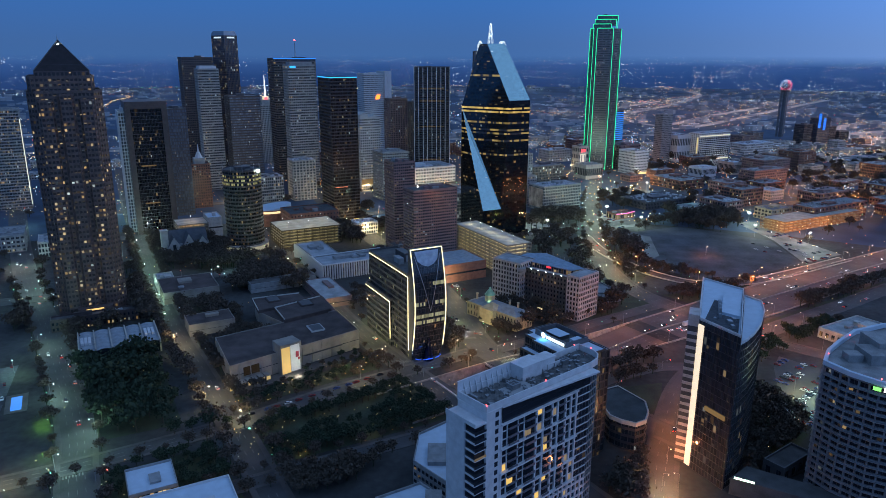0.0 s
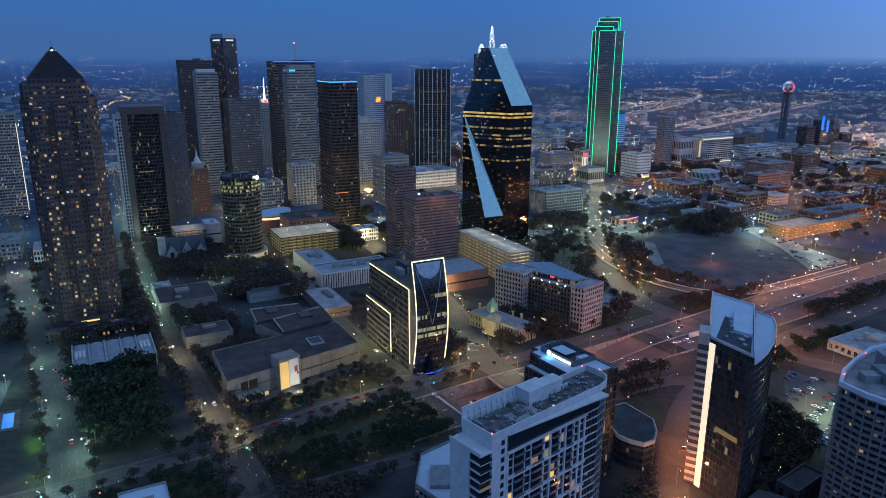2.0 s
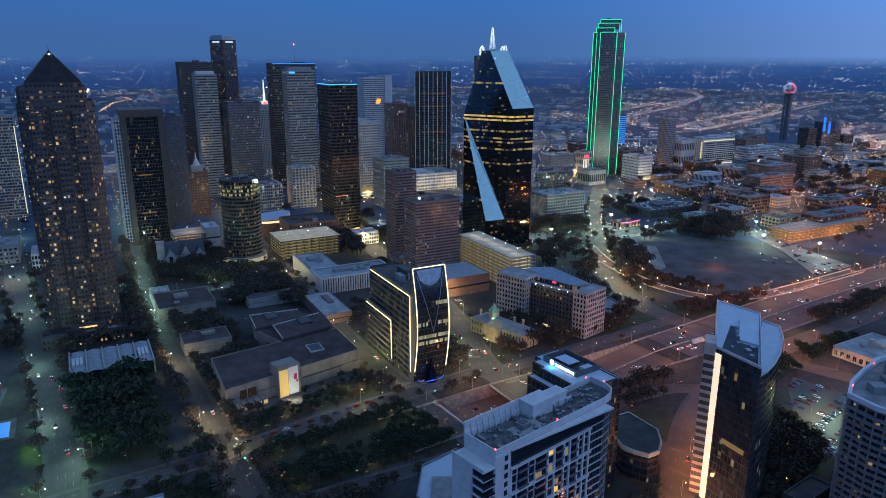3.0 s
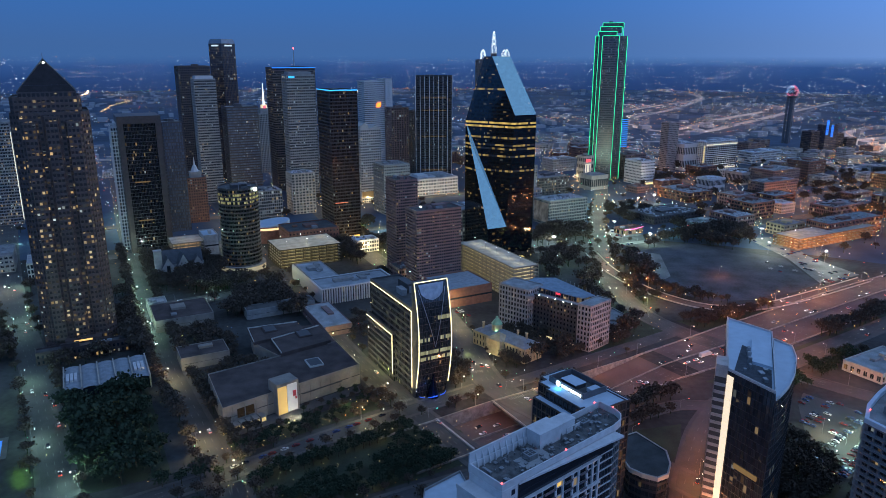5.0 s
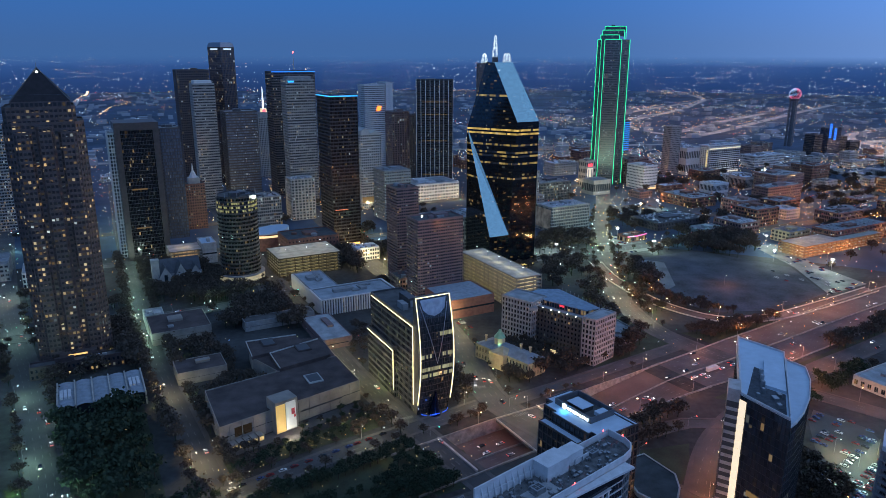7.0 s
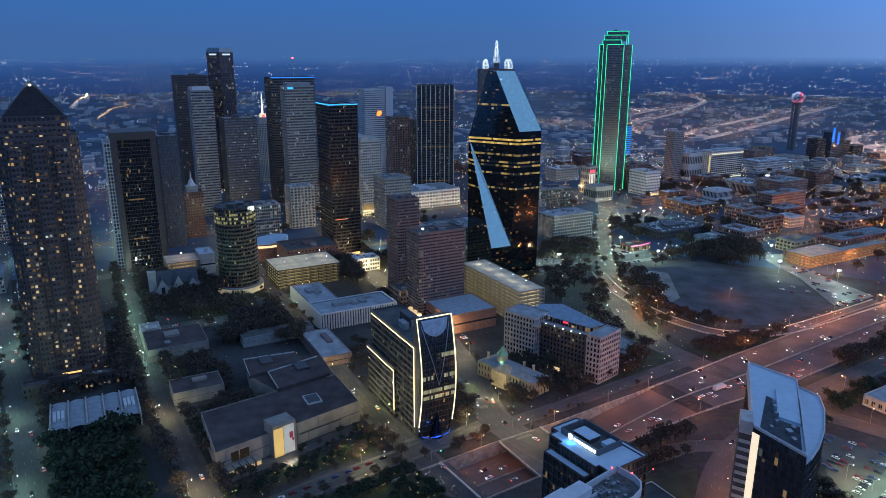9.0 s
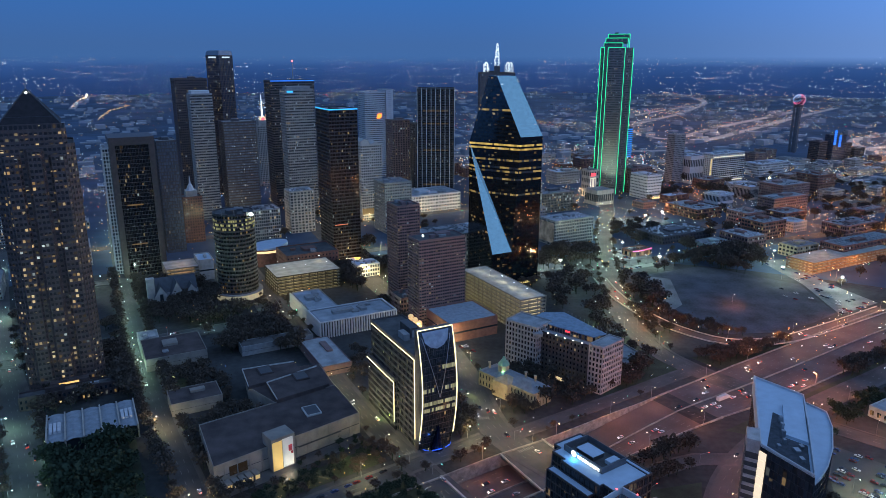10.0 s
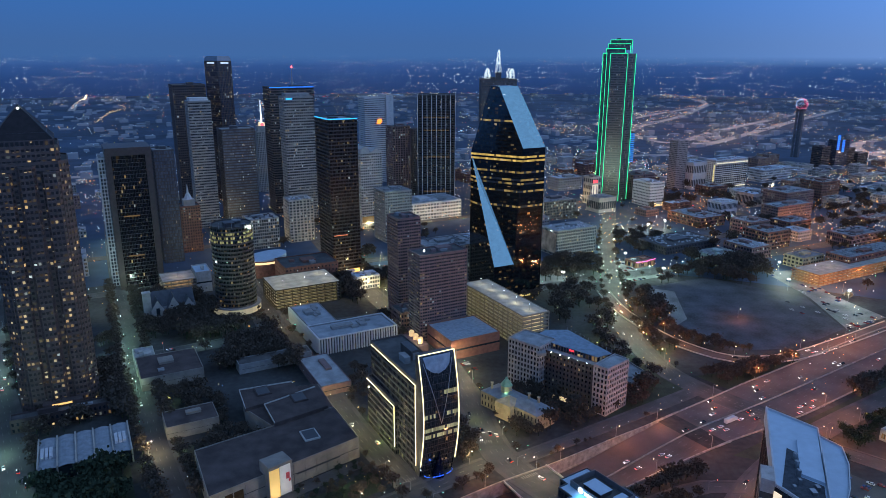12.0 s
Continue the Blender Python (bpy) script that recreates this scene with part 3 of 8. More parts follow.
VACANT = [(212, 672), (244, 640), (290, 644), (335, 666), (372, 692), (380, 780), (300, 850), (222, 815)]
BRIGHT_LOT = [(374, 690), (430, 722), (412, 790), (420, 880), (376, 872), (384, 780)]
lot("vacant_lot", "wide empty lot of worn broken paving", VACANT, LOT)
lot("parking_lot", "floodlit pale parking lot", BRIGHT_LOT, PALE_LOT, 0.055)
lot("parking_lot", "small lit parking lot by the avenue", [(200, 830), (262, 858), (236, 925), (206, 912)], PALE_LOT, 0.05)
lot("parking_lot", "asphalt parking lot beneath the avenue trees", [(60, 800), (140, 838), (120, 905), (40, 868)], PALE_LOT, 0.05)
lot("parking_lot", "small asphalt parking lot beside the street", [(-330, 340), (-262, 372), (-290, 440), (-352, 405)], LOT, 0.05)
lot("parking_lot", "asphalt parking lot with rows of cars", [(200, 372), (214, 402), (228, 440), (240, 458), (262, 434), (260, 396), (236, 370), (214, 358)], ROADWAY, 0.05)
lot("parking_lot", "lit pale lot beside the vacant ground", [(208, 690), (232, 716), (246, 800), (214, 812), (196, 770)], PALE_LOT, 0.062)
lot("parking_lot", "lit pale parking lot among warehouses", [(262, 1040), (332, 1062), (322, 1112), (255, 1090)], LOT, 0.05)
lot("park_lawn", "dark lawn of the park", [(-118, 351), (-80, 381), (-48, 404), (-18, 424), (8, 408), (20, 378), (-30, 350), (-90, 318)], LAWN, 0.05, "lawn")
lot("park_lawn", "dark lawn of the park", [(-190, 300), (-125, 338), (-95, 292), (-160, 255)], LAWN, 0.05, "lawn")
lot("garden_lawn", "dark garden lawn beneath trees", [(-252, 436), (-203, 462), (-150, 362), (-205, 335)], LAWN, 0.05, "lawn")
lot("plaza", "pale paved museum forecourt", [(-138, 404), (-62, 468), (-56, 460), (-130, 397)], PAVING, 0.06, "plaza")
lot("forecourt_lawn", "dark lawn with trees before the museum", [(-150, 398), (-128, 376), (-96, 398), (-62, 422), (-42, 436), (-48, 456), (-100, 414), (-132, 392)], LAWN, 0.055, "lawn")
lot("garden_court", "dark planted court between the towers", [(172, 312), (196, 340), (208, 352), (192, 364), (205, 396), (190, 402), (178, 388), (174, 345)], LAWN, 0.05, "lawn")
lot("verge", "grassed verge by the freeway", [(110, 520), (190, 560), (168, 610), (150, 640), (120, 600)], LAWN, 0.05, "verge")
lot("verge", "grassed verge inside the ramp", [(196, 590), (214, 566), (330, 625), (300, 628), (240, 600)], LAWN, 0.05, "verge")
lot("verge", "grassed verge beside the freeway", [(180, 474), (300, 552), (420, 630), (430, 618), (300, 540), (195, 468)], LAWN, 0.05, "verge")
lot("verge", "dark grassed triangle between the roads", [(104, 385), (120, 365), (136, 392), (144, 416), (112, 408)], LAWN, 0.05, "verge")
lot("plaza", "lit paved forecourt beneath trees", [(-160, 640), (-118, 660), (-160, 735), (-195, 718)], PAVING, 0.06, "plaza")

# ---- downtown towers ----
A = 28
tower("office_tower", "dark brown office tower behind its neighbours", -446, 1235, A, (52, 45), 200, GRANITE, glazing("brown_tower_glass", 0.09, warm=0.8, strength=0.8), sp=2.0, pw=0.9, units=1)
slabby = tower("office_tower", "pale banded office tower with a lit crown", -367, 1078, A, (31, 30), 184, GREY, glazing("banded_tower_glass", 0.11, warm=0.4, strength=0.8), ROOF_WHITE, sp=2.0, pw=0.3)
part("crown", Shape().box(3, 3, 184, 28, 27, 189), WHITE, slabby)

# tower with a vaulted crown
vault = thing("vaulted_tower", "tall granite and glass tower with an arched crown", "building", -387, 1290, 50)
poly = rect(27, 40)
claim(vault, poly)
tower("", "", -387, 1290, 50, poly, 237, GRANITE, glazing("vault_tower_glass", 0.12, (0.05, 0.06, 0.08), warm=0.5, strength=0.9), sp=1.0, pw=0.8, units=0, root=vault)
crown = rect(27, 40)
for k in range(6):
    z0, z1 = 237 + 9 * math.sin(k * math.pi / 12), 237 + 9 * math.sin((k + 1) * math.pi / 12)
    part("crown_tier", Shape().prism(inset(crown, 4.5 * (1 - math.cos(k * math.pi / 12)) + 0.2), z0, z1), ALUMINIUM, vault)
for face in (rect(15, 0.4, 6, -0.4), rect(0.4, 22, -0.4, 9)):
    part("lit_sign", Shape().prism(face, 233.5, 236), glow("pale_sign", (0.75, 0.9, 1.0), 0.8), vault, "pale glowing sign at the crown")

tower("office_tower", "plain grey glass tower with few lights", -326, 1090, A, (47, 40), 143, DARK, glazing("grey_tower_glass", 0.08, (0.14, 0.17, 0.22), warm=0.3, strength=0.9, metal=0.6, rough=0.3), sp=1.6, pw=0.3)
spired = tower("spired_tower", "pale stone tower with a lit white spire", -349, 1365, A, (27, 26), 112, LIME, glazing("pale_tower_glass", 0.08), sp=1.8, pw=1.4, units=0)
part("upper_stage", Shape().box(4, 4, 112, 22, 22, 122), LIME, spired)
# stage walls emit warm light, standing in for floodlighting
part("lantern", Shape().prism(rect(10, 10, 8, 8), 122, 128), glow("warm_stage_glow", (1.0, 0.75, 0.45), 0.9), spired, "lantern stage glowing in place of floodlight")
part("spire", Shape().bar((13, 13, 128), (13, 13, 168), (2.0, 0.4), 6), glow("white_spire", (0.85, 0.93, 1.0), 1.6), spired, "lit white spire")
ringlogo = Shape().bar((13, 7.4, 124), (13, 7.0, 124), 3.2, 16)
part("round_sign", ringlogo, glow("red_sign", (1.0, 0.15, 0.2), 1.5), spired, "round glowing red sign")

dark = tower("office_tower", "dark glass tower edged with a blue light line", -276, 1180, A, (71, 40), 199, DARK, glazing("night_glass", 0.10, warm=0.6, strength=0.9), sp=1.9, pw=0.2, units=1)
strip(dark, "light_line", [(0, -0.6, 199.5), (71, -0.6, 199.5)], 1.2, LED_BLUE, "blue light line along the roof edge")
mast = Shape().bar((42, 18, 199), (42, 18, 229), (0.9, 0.25), 6)
part("mast", mast, STEEL, dark)
part("beacon", Shape().ball(42, 18, 229.5, 1.4), RED_LAMP, dark, "red beacon")
pale = tower("office_tower", "pale banded office slab before a dark tower", -233, 1085, A, (43, 28), 190, GREY, glazing("slab_tower_glass", 0.13, warm=0.3, strength=0.95), sp=1.9, pw=0.5)
part("lit_sign", Shape().box(3, -0.5, 186.5, 12, -0.1, 189), LED_CYAN, pale, "small blue glowing sign")
part("crown", Shape().box(4, 4, 190, 39, 24, 195), GREY, pale)

bluetop = tower("office_tower", "dark brown glass tower crowned by a bright blue light line", -134, 854, A, (34, 46), 179, surface("bronze_cladding", (0.036, 0.029, 0.029), 0.5), glazing("bronze_glass", 0.05, (0.03, 0.02, 0.018), warm=0.75, strength=0.6, metal=0.3), sp=1.5, pw=0.25, units=1, tall=2)
strip(bluetop, "light_line", [(0, 46, 179.6), (-0.5, -0.5, 179.6), (34, -0.5, 179.6)], 1.1, LED_CYAN, "bright blue light line along the roof edge")
part("entrance_canopy", Shape().box(6, -9, 4, 24, -0.5, 5), WHITE, bluetop)
part("lit_lobby", Shape().box(2, -0.8, 0.5, 32, -0.3, 5), glow("amber_lobby", (1.0, 0.62, 0.15), 1.6), bluetop, "amber lit lobby glass")
strip(bluetop, "red_line", [(2, -0.8, 47), (18, -0.8, 47)], 0.7, glow("red_line", (1.0, 0.25, 0.12), 0.8), "faint red light line")

logo = tower("office_tower", "banded white tower with an orange glowing sign", -160, 1460, A, (44, 36), 168, WHITE, glazing("white_tower_glass", 0.05), sp=2.6, pw=0.3)
tower("service_core", "", 0, 0, 0, rect(15, 44, 44.5, -3), 172, WHITE, PANE, bw=30, sp=3.6, pw=10, units=0, root=logo)
part("orange_sign", Shape().bar((30, -0.9, 122), (30, -0.5, 122), 5.0, 10).bar((25, -0.9, 118), (35, -0.5, 126), 1.5, 6), glow("orange_sign", (1.0, 0.22, 0.03), 2.6), logo, "orange glowing rosette sign")

stepped = tower("office_tower", "pale gridded tower with stepped gables", -126, 1080, A, (33, 30), 112, CONCRETE, glazing("gridded_glass", 0.2, warm=0.35, strength=0.9), fh=4, bw=3.2, sp=1.8, pw=1.1, units=0)
for x0, zt in ((1, 121), (18, 117)):
    gable = Shape()
    gable.prism(rect(13, 26, x0, 2), 112, zt, [zt - 4, zt - 4, zt - 4, zt - 4])
    gable.prism([(x0, 2), (x0 + 6.5, 2), (x0 + 6.5, 28), (x0, 28)], zt - 4, zt, [zt - 4, zt, zt, zt - 4])
    gable.prism([(x0 + 6.5, 2), (x0 + 13, 2), (x0 + 13, 28), (x0 + 6.5, 28)], zt - 4, zt, [zt, zt - 4, zt - 4, zt])
    part("gable", gable, CONCRETE, stepped)
part("lit_base", Shape().box(0, -0.7, 9, 33, -0.2, 18), glazing("lit_base_glass", 0.9, warm=0.8, strength=0.6), stepped, "warm lit lower floors")

striped = thing("striped_tower", "black glass tower with thin white vertical ribs", "building", -49.5, 1240, 0)
poly = rect(62.5, 45)
claim(striped, poly)
tower("", "", -48, 1215, A, poly, 185, BLACK, glazing("black_tower_glass", 0.035, (0.006, 0.007, 0.009), warm=0.5, strength=0.6, rough=0.2), ROOF_DARK, sp=2.0, pw=0.2, units=1, root=striped, tall=2)
for i in range(9):
    part("rib", Shape().box(i * 7.72 - 0.1, -1.2, 12, i * 7.72 + 0.75, -0.1, 186), WHITE, striped, "white stone rib")
for z in (26, 84, 128, 149):
    part("lit_floor", Shape().box(10, -0.45, z, 52, -0.12, z + 1.6), glazing("lit_office_floor", 1.0, warm=0.7, strength=0.35), striped, "dimly lit office floor")
podium = tower("podium_block", "pale low block at the foot of the towers", -75, 1120, A, (110, 60), 26, WHITE, glazing("podium_glass", 0.35, warm=0.3, strength=0.7), ROOF_LIGHT, fh=5, bw=5, sp=2.2, pw=1.5)

tower("hotel_tower", "brown precast hotel slab with balconies", -50, 722, A, (24, 26), 97, BROWN, glazing("hotel_glass", 0.14, warm=0.8, strength=0.5), ROOF_DARK, fh=3.0, bw=2.4, sp=1.5, pw=0.5)
hotel = tower("hotel_tower", "brown precast hotel slab with regular windows", -27, 655, A, (47, 24), 80, BROWN, glazing("hotel_glass_front", 0.17, warm=0.8, strength=0.5), ROOF_DARK, fh=3.0, bw=2.4, sp=1.5, pw=0.5)
part("roof_lamp", Shape().ball(6, 4, 84, 0.8), LAMP_WHITE, hotel, "bright roof lamp")
for i in range(3):
    lantern = Shape().ball(-6 + 0.1 * i, -12 + i * 9, 9.5, 2.6, 6, 10, 0.8).bar((-6, -12 + i * 9, 5), (-6, -12 + i * 9, 8), 2.2, 8)
    part("glass_dome", lantern, glow("warm_dome", (1.0, 0.66, 0.32), 0.7), hotel, "warm lit glass dome")
part("arcade", Shape().box(-12, -18, 0.1, -1, 26, 6), BROWN, hotel)
tower("hotel_wing", "low brown hotel wing before the tower", -46, 690, A, (20, 26), 14, BROWN, glazing("wing_glass", 0.2), ROOF_DARK, fh=4.5, sp=2, pw=1)

# round-fronted glass tower
pts = [(20 * math.cos(g), 20 * math.sin(g)) for g in [2 * math.pi * (i + 0.5) / 20 for i in range(20)]]
rounded = tower("glass_tower", "dark rounded glass tower with a lit penthouse", -215, 742, A, pts, 88, BLACK, glazing("rounded_glass", 0.07, (0.012, 0.018, 0.016), strength=0.45), ROOF_DARK, fh=4, bw=3, sp=1.7, pw=0.2, units=5)
pent, outer = Shape(), inset(pts, -0.3)
for z in (73.2, 77.2, 81.2):
    for i in range(20):
        for k in range(3):
            a, b = Vector(outer[i]), Vector(outer[(i + 1) % 20])
            p, q = a + (b - a) * (k / 3 + 0.03), a + (b - a) * ((k + 1) / 3 - 0.03)
            pent.face((p.x, p.y, z), (q.x, q.y, z), (q.x, q.y, z + 2.2), (p.x, p.y, z + 2.2))
part("penthouse", pent, glazing("penthouse_glass", 0.6, warm=1.0, strength=0.65, tint=(0.85, 0.80, 0.30)), rounded, "yellow lit penthouse floors", kind="stuff")
crown = Shape()
for i in range(0, 20, 2):
    crown.bar((*pts[i], 88), (*pts[i], 93), 0.3)
part("crown_rail", crown, STEEL, rounded, kind="stuff")
part("lit_sign", Shape().ball(14, -16.5, 87, 1.9), LAMP_WHITE, rounded, "white glowing sign")
part("lit_lobby", Shape().ring(inset(pts, -3.5), 0.3, 0.6, 6.5), glow("pale_lobby", (1.0, 0.86, 0.55), 0.22), rounded, "bright lobby behind glass")
part("lobby_roof", Shape().prism(inset(pts, -4.0), 6.5, 7.3), GREY, rounded)

redtower = tower("old_brick_tower", "old red brick tower with a pale cupola", -342, 948, A, (24, 24), 60, BRICK, glazing("old_tower_glass", 0.2, warm=0.6, strength=0.5), ROOF_DARK, fh=3.8, bw=3, sp=1.6, pw=1.4, units=0)
part("upper_stage", Shape().box(5, 5, 60, 19, 19, 68), LIME, redtower)
part("cupola", Shape().bar((12, 12, 68), (12, 12, 76), (5.5, 2.0), 8).bar((12, 12, 76), (12, 12, 87), (1.4, 0.3), 8), WHITE, redtower, "pale cupola with a finial")

# brown portal-framed tower beside the pyramid tower
portal = thing("portal_tower", "dark glass tower held in a brown stone portal", "building", -357, 800, A)
poly = rect(42, 45)
claim(portal, poly)
tower("", "", 0, 0, 0, poly, 146, BLACK, glazing("portal_glass", 0.05, (0.014, 0.014, 0.016), strength=0.4), ROOF_DARK, sp=0.5, pw=0.12, units=2, root=portal)
UMBER = surface("umber_granite", (0.058, 0.042, 0.040), 0.5)
for x0 in (-1.5, 37.5):
    part("portal_pier", Shape().box(x0, -2, 0.1, x0 + 6, 6, 146), UMBER, portal)
part("portal_lintel", Shape().box(-1.5, -2.02, 146.03, 43.5, 46, 154), UMBER, portal)
for z in (80, 36):
    part("lit_floor", Shape().box(10, -0.5, z, 26, -0.15, z + 1.5), glazing("lit_floor_warm", 0.9, warm=1.0, strength=0.5), portal, "dim lit floor")
tower("office_tower", "slim white banded office slab", -372, 812, A, (11, 40), 141, WHITE, glazing("slim_glass", 0.12, warm=0.3, strength=0.5), sp=1.2, pw=0.8, units=1)
tower("office_tower", "dim grey office tower", -349, 900, A, (23, 34), 138, DARK, glazing("dim_glass", 0.02, (0.10, 0.12, 0.16), strength=0.4, metal=0.5, rough=0.3), sp=0.8, pw=0.4)
side = tower("office_tower", "pale banded office tower edged with light", -600, 925, A, (40, 40), 134, GREY, glazing("edge_glass", 0.25, warm=0.6, strength=0.7), sp=1.6, pw=0.4)
strip(side, "light_line", [(40.3, -0.3, 6), (40.3, -0.3, 122)], 0.9, glow("soft_light_line", (1.0, 0.9, 0.7), 0.9), "dotted light line up the corner")

# granite tower with a pyramid roof
pyramid = thing("pyramid_tower", "brown granite tower with setbacks and a pyramid roof", "building", -301.4, 516.5, A)
pyramid.scale = (0.965, 0.965, 1.003)
claim(pyramid, rect(51, 47))
tcg = glazing("pyramid_tower_glass", 0.26, (0.030, 0.025, 0.024), warm=0.9, strength=0.75, rough=0.3)
LOWER_PLAN = [(6, 0), (46, 0), (52, 6), (52, 42), (46, 48), (6, 48), (0, 42), (0, 6)]
UPPER_PLAN = [(4, 1), (45, 1), (47.5, 4), (47.5, 44), (44, 47), (5, 47), (1.5, 43), (1.5, 4)]
for pl, z0, z1 in ((LOWER_PLAN, 0, 178), (UPPER_PLAN, 177.6, 188.5), (rect(38, 38, 7, 5), 188, 193)):
    walls, panes = Shape(), Shape()
    part("wall", Shape().prism(inset(pl, 0.5), z0, z1), GRANITE, pyramid)
    facade(walls, panes, pl, z0, z1, 3.9, 2.9, 1.9, 0.9, 0.45)
    part("facade_grid", walls, GRANITE, pyramid, kind="stuff")
    part("window_panes", panes, tcg, pyramid, kind="stuff")
for x0, y0, z1 in ((6, -2.2, 172), (20, -3.0, 176), (34, -2.2, 172)):
    bay, glassbay = Shape(), Shape()
    pl = [(x0, 0.4), (x0 + 2, y0), (x0 + 10, y0), (x0 + 12, 0.4)]
    facade(bay, glassbay, pl, 0, z1, 3.9, 2.6, 1.9, 0.9, 0.4, edges=(0, 1, 2))
    part("bay", Shape().prism(inset(pl, 0.5), 0.1, z1 - 0.5), GRANITE, pyramid)
    part("bay_grid", bay, GRANITE, pyramid, kind="stuff")
    part("bay_panes", glassbay, tcg, pyramid, kind="stuff")
    part("bay_cap", Shape().prism(pl, z1, z1 + 0.7), GRANITE, pyramid)
for plan, z in ((LOWER_PLAN, 178), (UPPER_PLAN, 188.5)):
    part("parapet", Shape().ring(plan, 0.6, z, z + 1.3), GRANITE, pyramid)
    part("terrace", Shape().prism(inset(plan, 0.7), z - 0.3, z + 0.2), ROOF_DARK, pyramid)
pyr = Shape()
b = rect(38, 38, 7, 5)
apex = (26, 24, 215)
for i in range(4):
    pyr.face((*b[i], 193), (*b[(i + 1) % 4], 193), apex)
part("pyramid_roof", pyr, surface("dark_copper_roof", (0.024, 0.020, 0.022), 0.6, 0.0, spec=0.2), pyramid)
ribs = Shape()
for i in range(4):
    ribs.bar((*b[i], 193), apex, 0.5)
for k in (0.2, 0.4, 0.6, 0.8):
    for i in range(4):
        p, q = b[i], b[(i + 1) % 4]
        ribs.bar((p[0] + (26 - p[0]) * k, p[1] + (24 - p[1]) * k, 193 + 21 * k + 0.1), (q[0] + (26 - q[0]) * k, q[1] + (24 - q[1]) * k, 193 + 21 * k + 0.1), 0.2)
part("roof_ribs", ribs, BLACK, pyramid)
part("finial", Shape().bar((26, 24, 213), (26, 24, 219), (0.5, 0.1), 6), STEEL, pyramid)
part("apex_lamp", Shape().ball(26, 22.2, 212.2, 0.9), LAMP_WHITE, pyramid, "white lamp at the apex")
part("entrance_canopy", Shape().box(14, -9, 0.1, 40, -3.2, 12), GRANITE, pyramid)
part("lit_entrance", Shape().box(20, -9.4, 9.6, 33, -9.05, 11.4), glow("warm_entrance", (1.0, 0.58, 0.18), 1.2), pyramid, "warm lit entrance")
tower("annex", "low granite annex at the foot of the tower", -298, 497, A, (62, 10), 9, UMBER, glazing("annex_glass", 0.25), ROOF_DARK, fh=4.5, sp=2, pw=1.5, units=2)

# faceted prism tower
prism = thing("faceted_tower", "dark faceted glass tower with brightened glass on its slanting faces", "building", 0, 0)
ux, vx = Vector((math.cos(radians(A)), math.sin(radians(A)), 0)), Vector((-math.sin(radians(A)), math.cos(radians(A)), 0))
CORNER = Vector((45.6, 762.6, 0))
FW, FD = 58.4, 50.5


def fp(u, v, z):
    return CORNER + ux * u + vx * v + Vector((0, 0, z))


claim(prism, [tuple(fp(u, v, 0)[:2]) for u, v in ((0, 0), (FW, 0), (FW, FD), (0, FD))])
LEFT_TOP, C_LOW, Q_LOW = fp(0, FD, 150), fp(0, 0, 38), fp(24, 0, 38)
BODY = (fp(24, 0, 0), fp(FW, 0, 0), fp(FW, FD, 0), fp(0, FD, 0), Q_LOW, LEFT_TOP, fp(FW, 0, 158), fp(31, 0, 158), fp(FW, FD, 158),
        fp(18.7, 28, 218), fp(41.5, 28, 218), fp(18.7, FD - 6, 218), fp(41.5, FD - 6, 218))
WEDGE = (LEFT_TOP, fp(0, FD, 0), C_LOW, fp(0, 0, 0), Q_LOW, fp(24, 0, 0))


def cells(points):
    """A convex block cut into its storeys and bays."""
    b = bmesh.new()
    for p in points:
        b.verts.new(p)
    bmesh.ops.convex_hull(b, input=b.verts)
    bmesh.ops.dissolve_limit(b, angle_limit=0.01, verts=b.verts, edges=b.edges)
    for k in range(1, 56):
        for dz in (0, 2.0):
            bmesh.ops.bisect_plane(b, geom=b.verts[:] + b.edges[:] + b.faces[:], plane_co=(0, 0, k * 3.9 + dz), plane_no=(0, 0, 1))
    for k in range(1, 20):
        bmesh.ops.bisect_plane(b, geom=b.verts[:] + b.edges[:] + b.faces[:], plane_co=fp(k * 3.0, 0, 0), plane_no=ux)
        bmesh.ops.bisect_plane(b, geom=b.verts[:] + b.edges[:] + b.faces[:], plane_co=fp(0, k * 3.0, 0), plane_no=vx)
    return b


# paler copy of the glass for sky-facing slopes, brightening their reflection
mirror = glazing("sky_facet_glass", 0.012, (0.26, 0.40, 0.41), warm=0.3, strength=0.35, metal=0.95, rough=0.05, even=True)
prism_mats = [glazing("faceted_glass", 0.08, (0.045, 0.055, 0.065), warm=0.8, strength=0.3, metal=0.85, rough=0.07), mirror,
              glazing("lit_band_glass", 0.96, (0.03, 0.03, 0.03), warm=1.0, strength=1.2, tint=(1.0, 0.66, 0.14)), glazing("half_lit_glass", 0.6, (0.04, 0.045, 0.05), warm=1.0, strength=0.6, tint=(1.0, 0.66, 0.14))]
prism_mats.append(surface("dark_spandrel_glass", (0.05, 0.06, 0.065), 0.12, 0.8, vary=0.1, bump=0))
UPPER = (fp(FW, 0, 158) - fp(31, 0, 158)).cross(fp(41.5, 28, 218) - fp(31, 0, 158)).normalized()
LOWER = (Q_LOW - C_LOW).cross(LEFT_TOP - C_LOW).normalized()
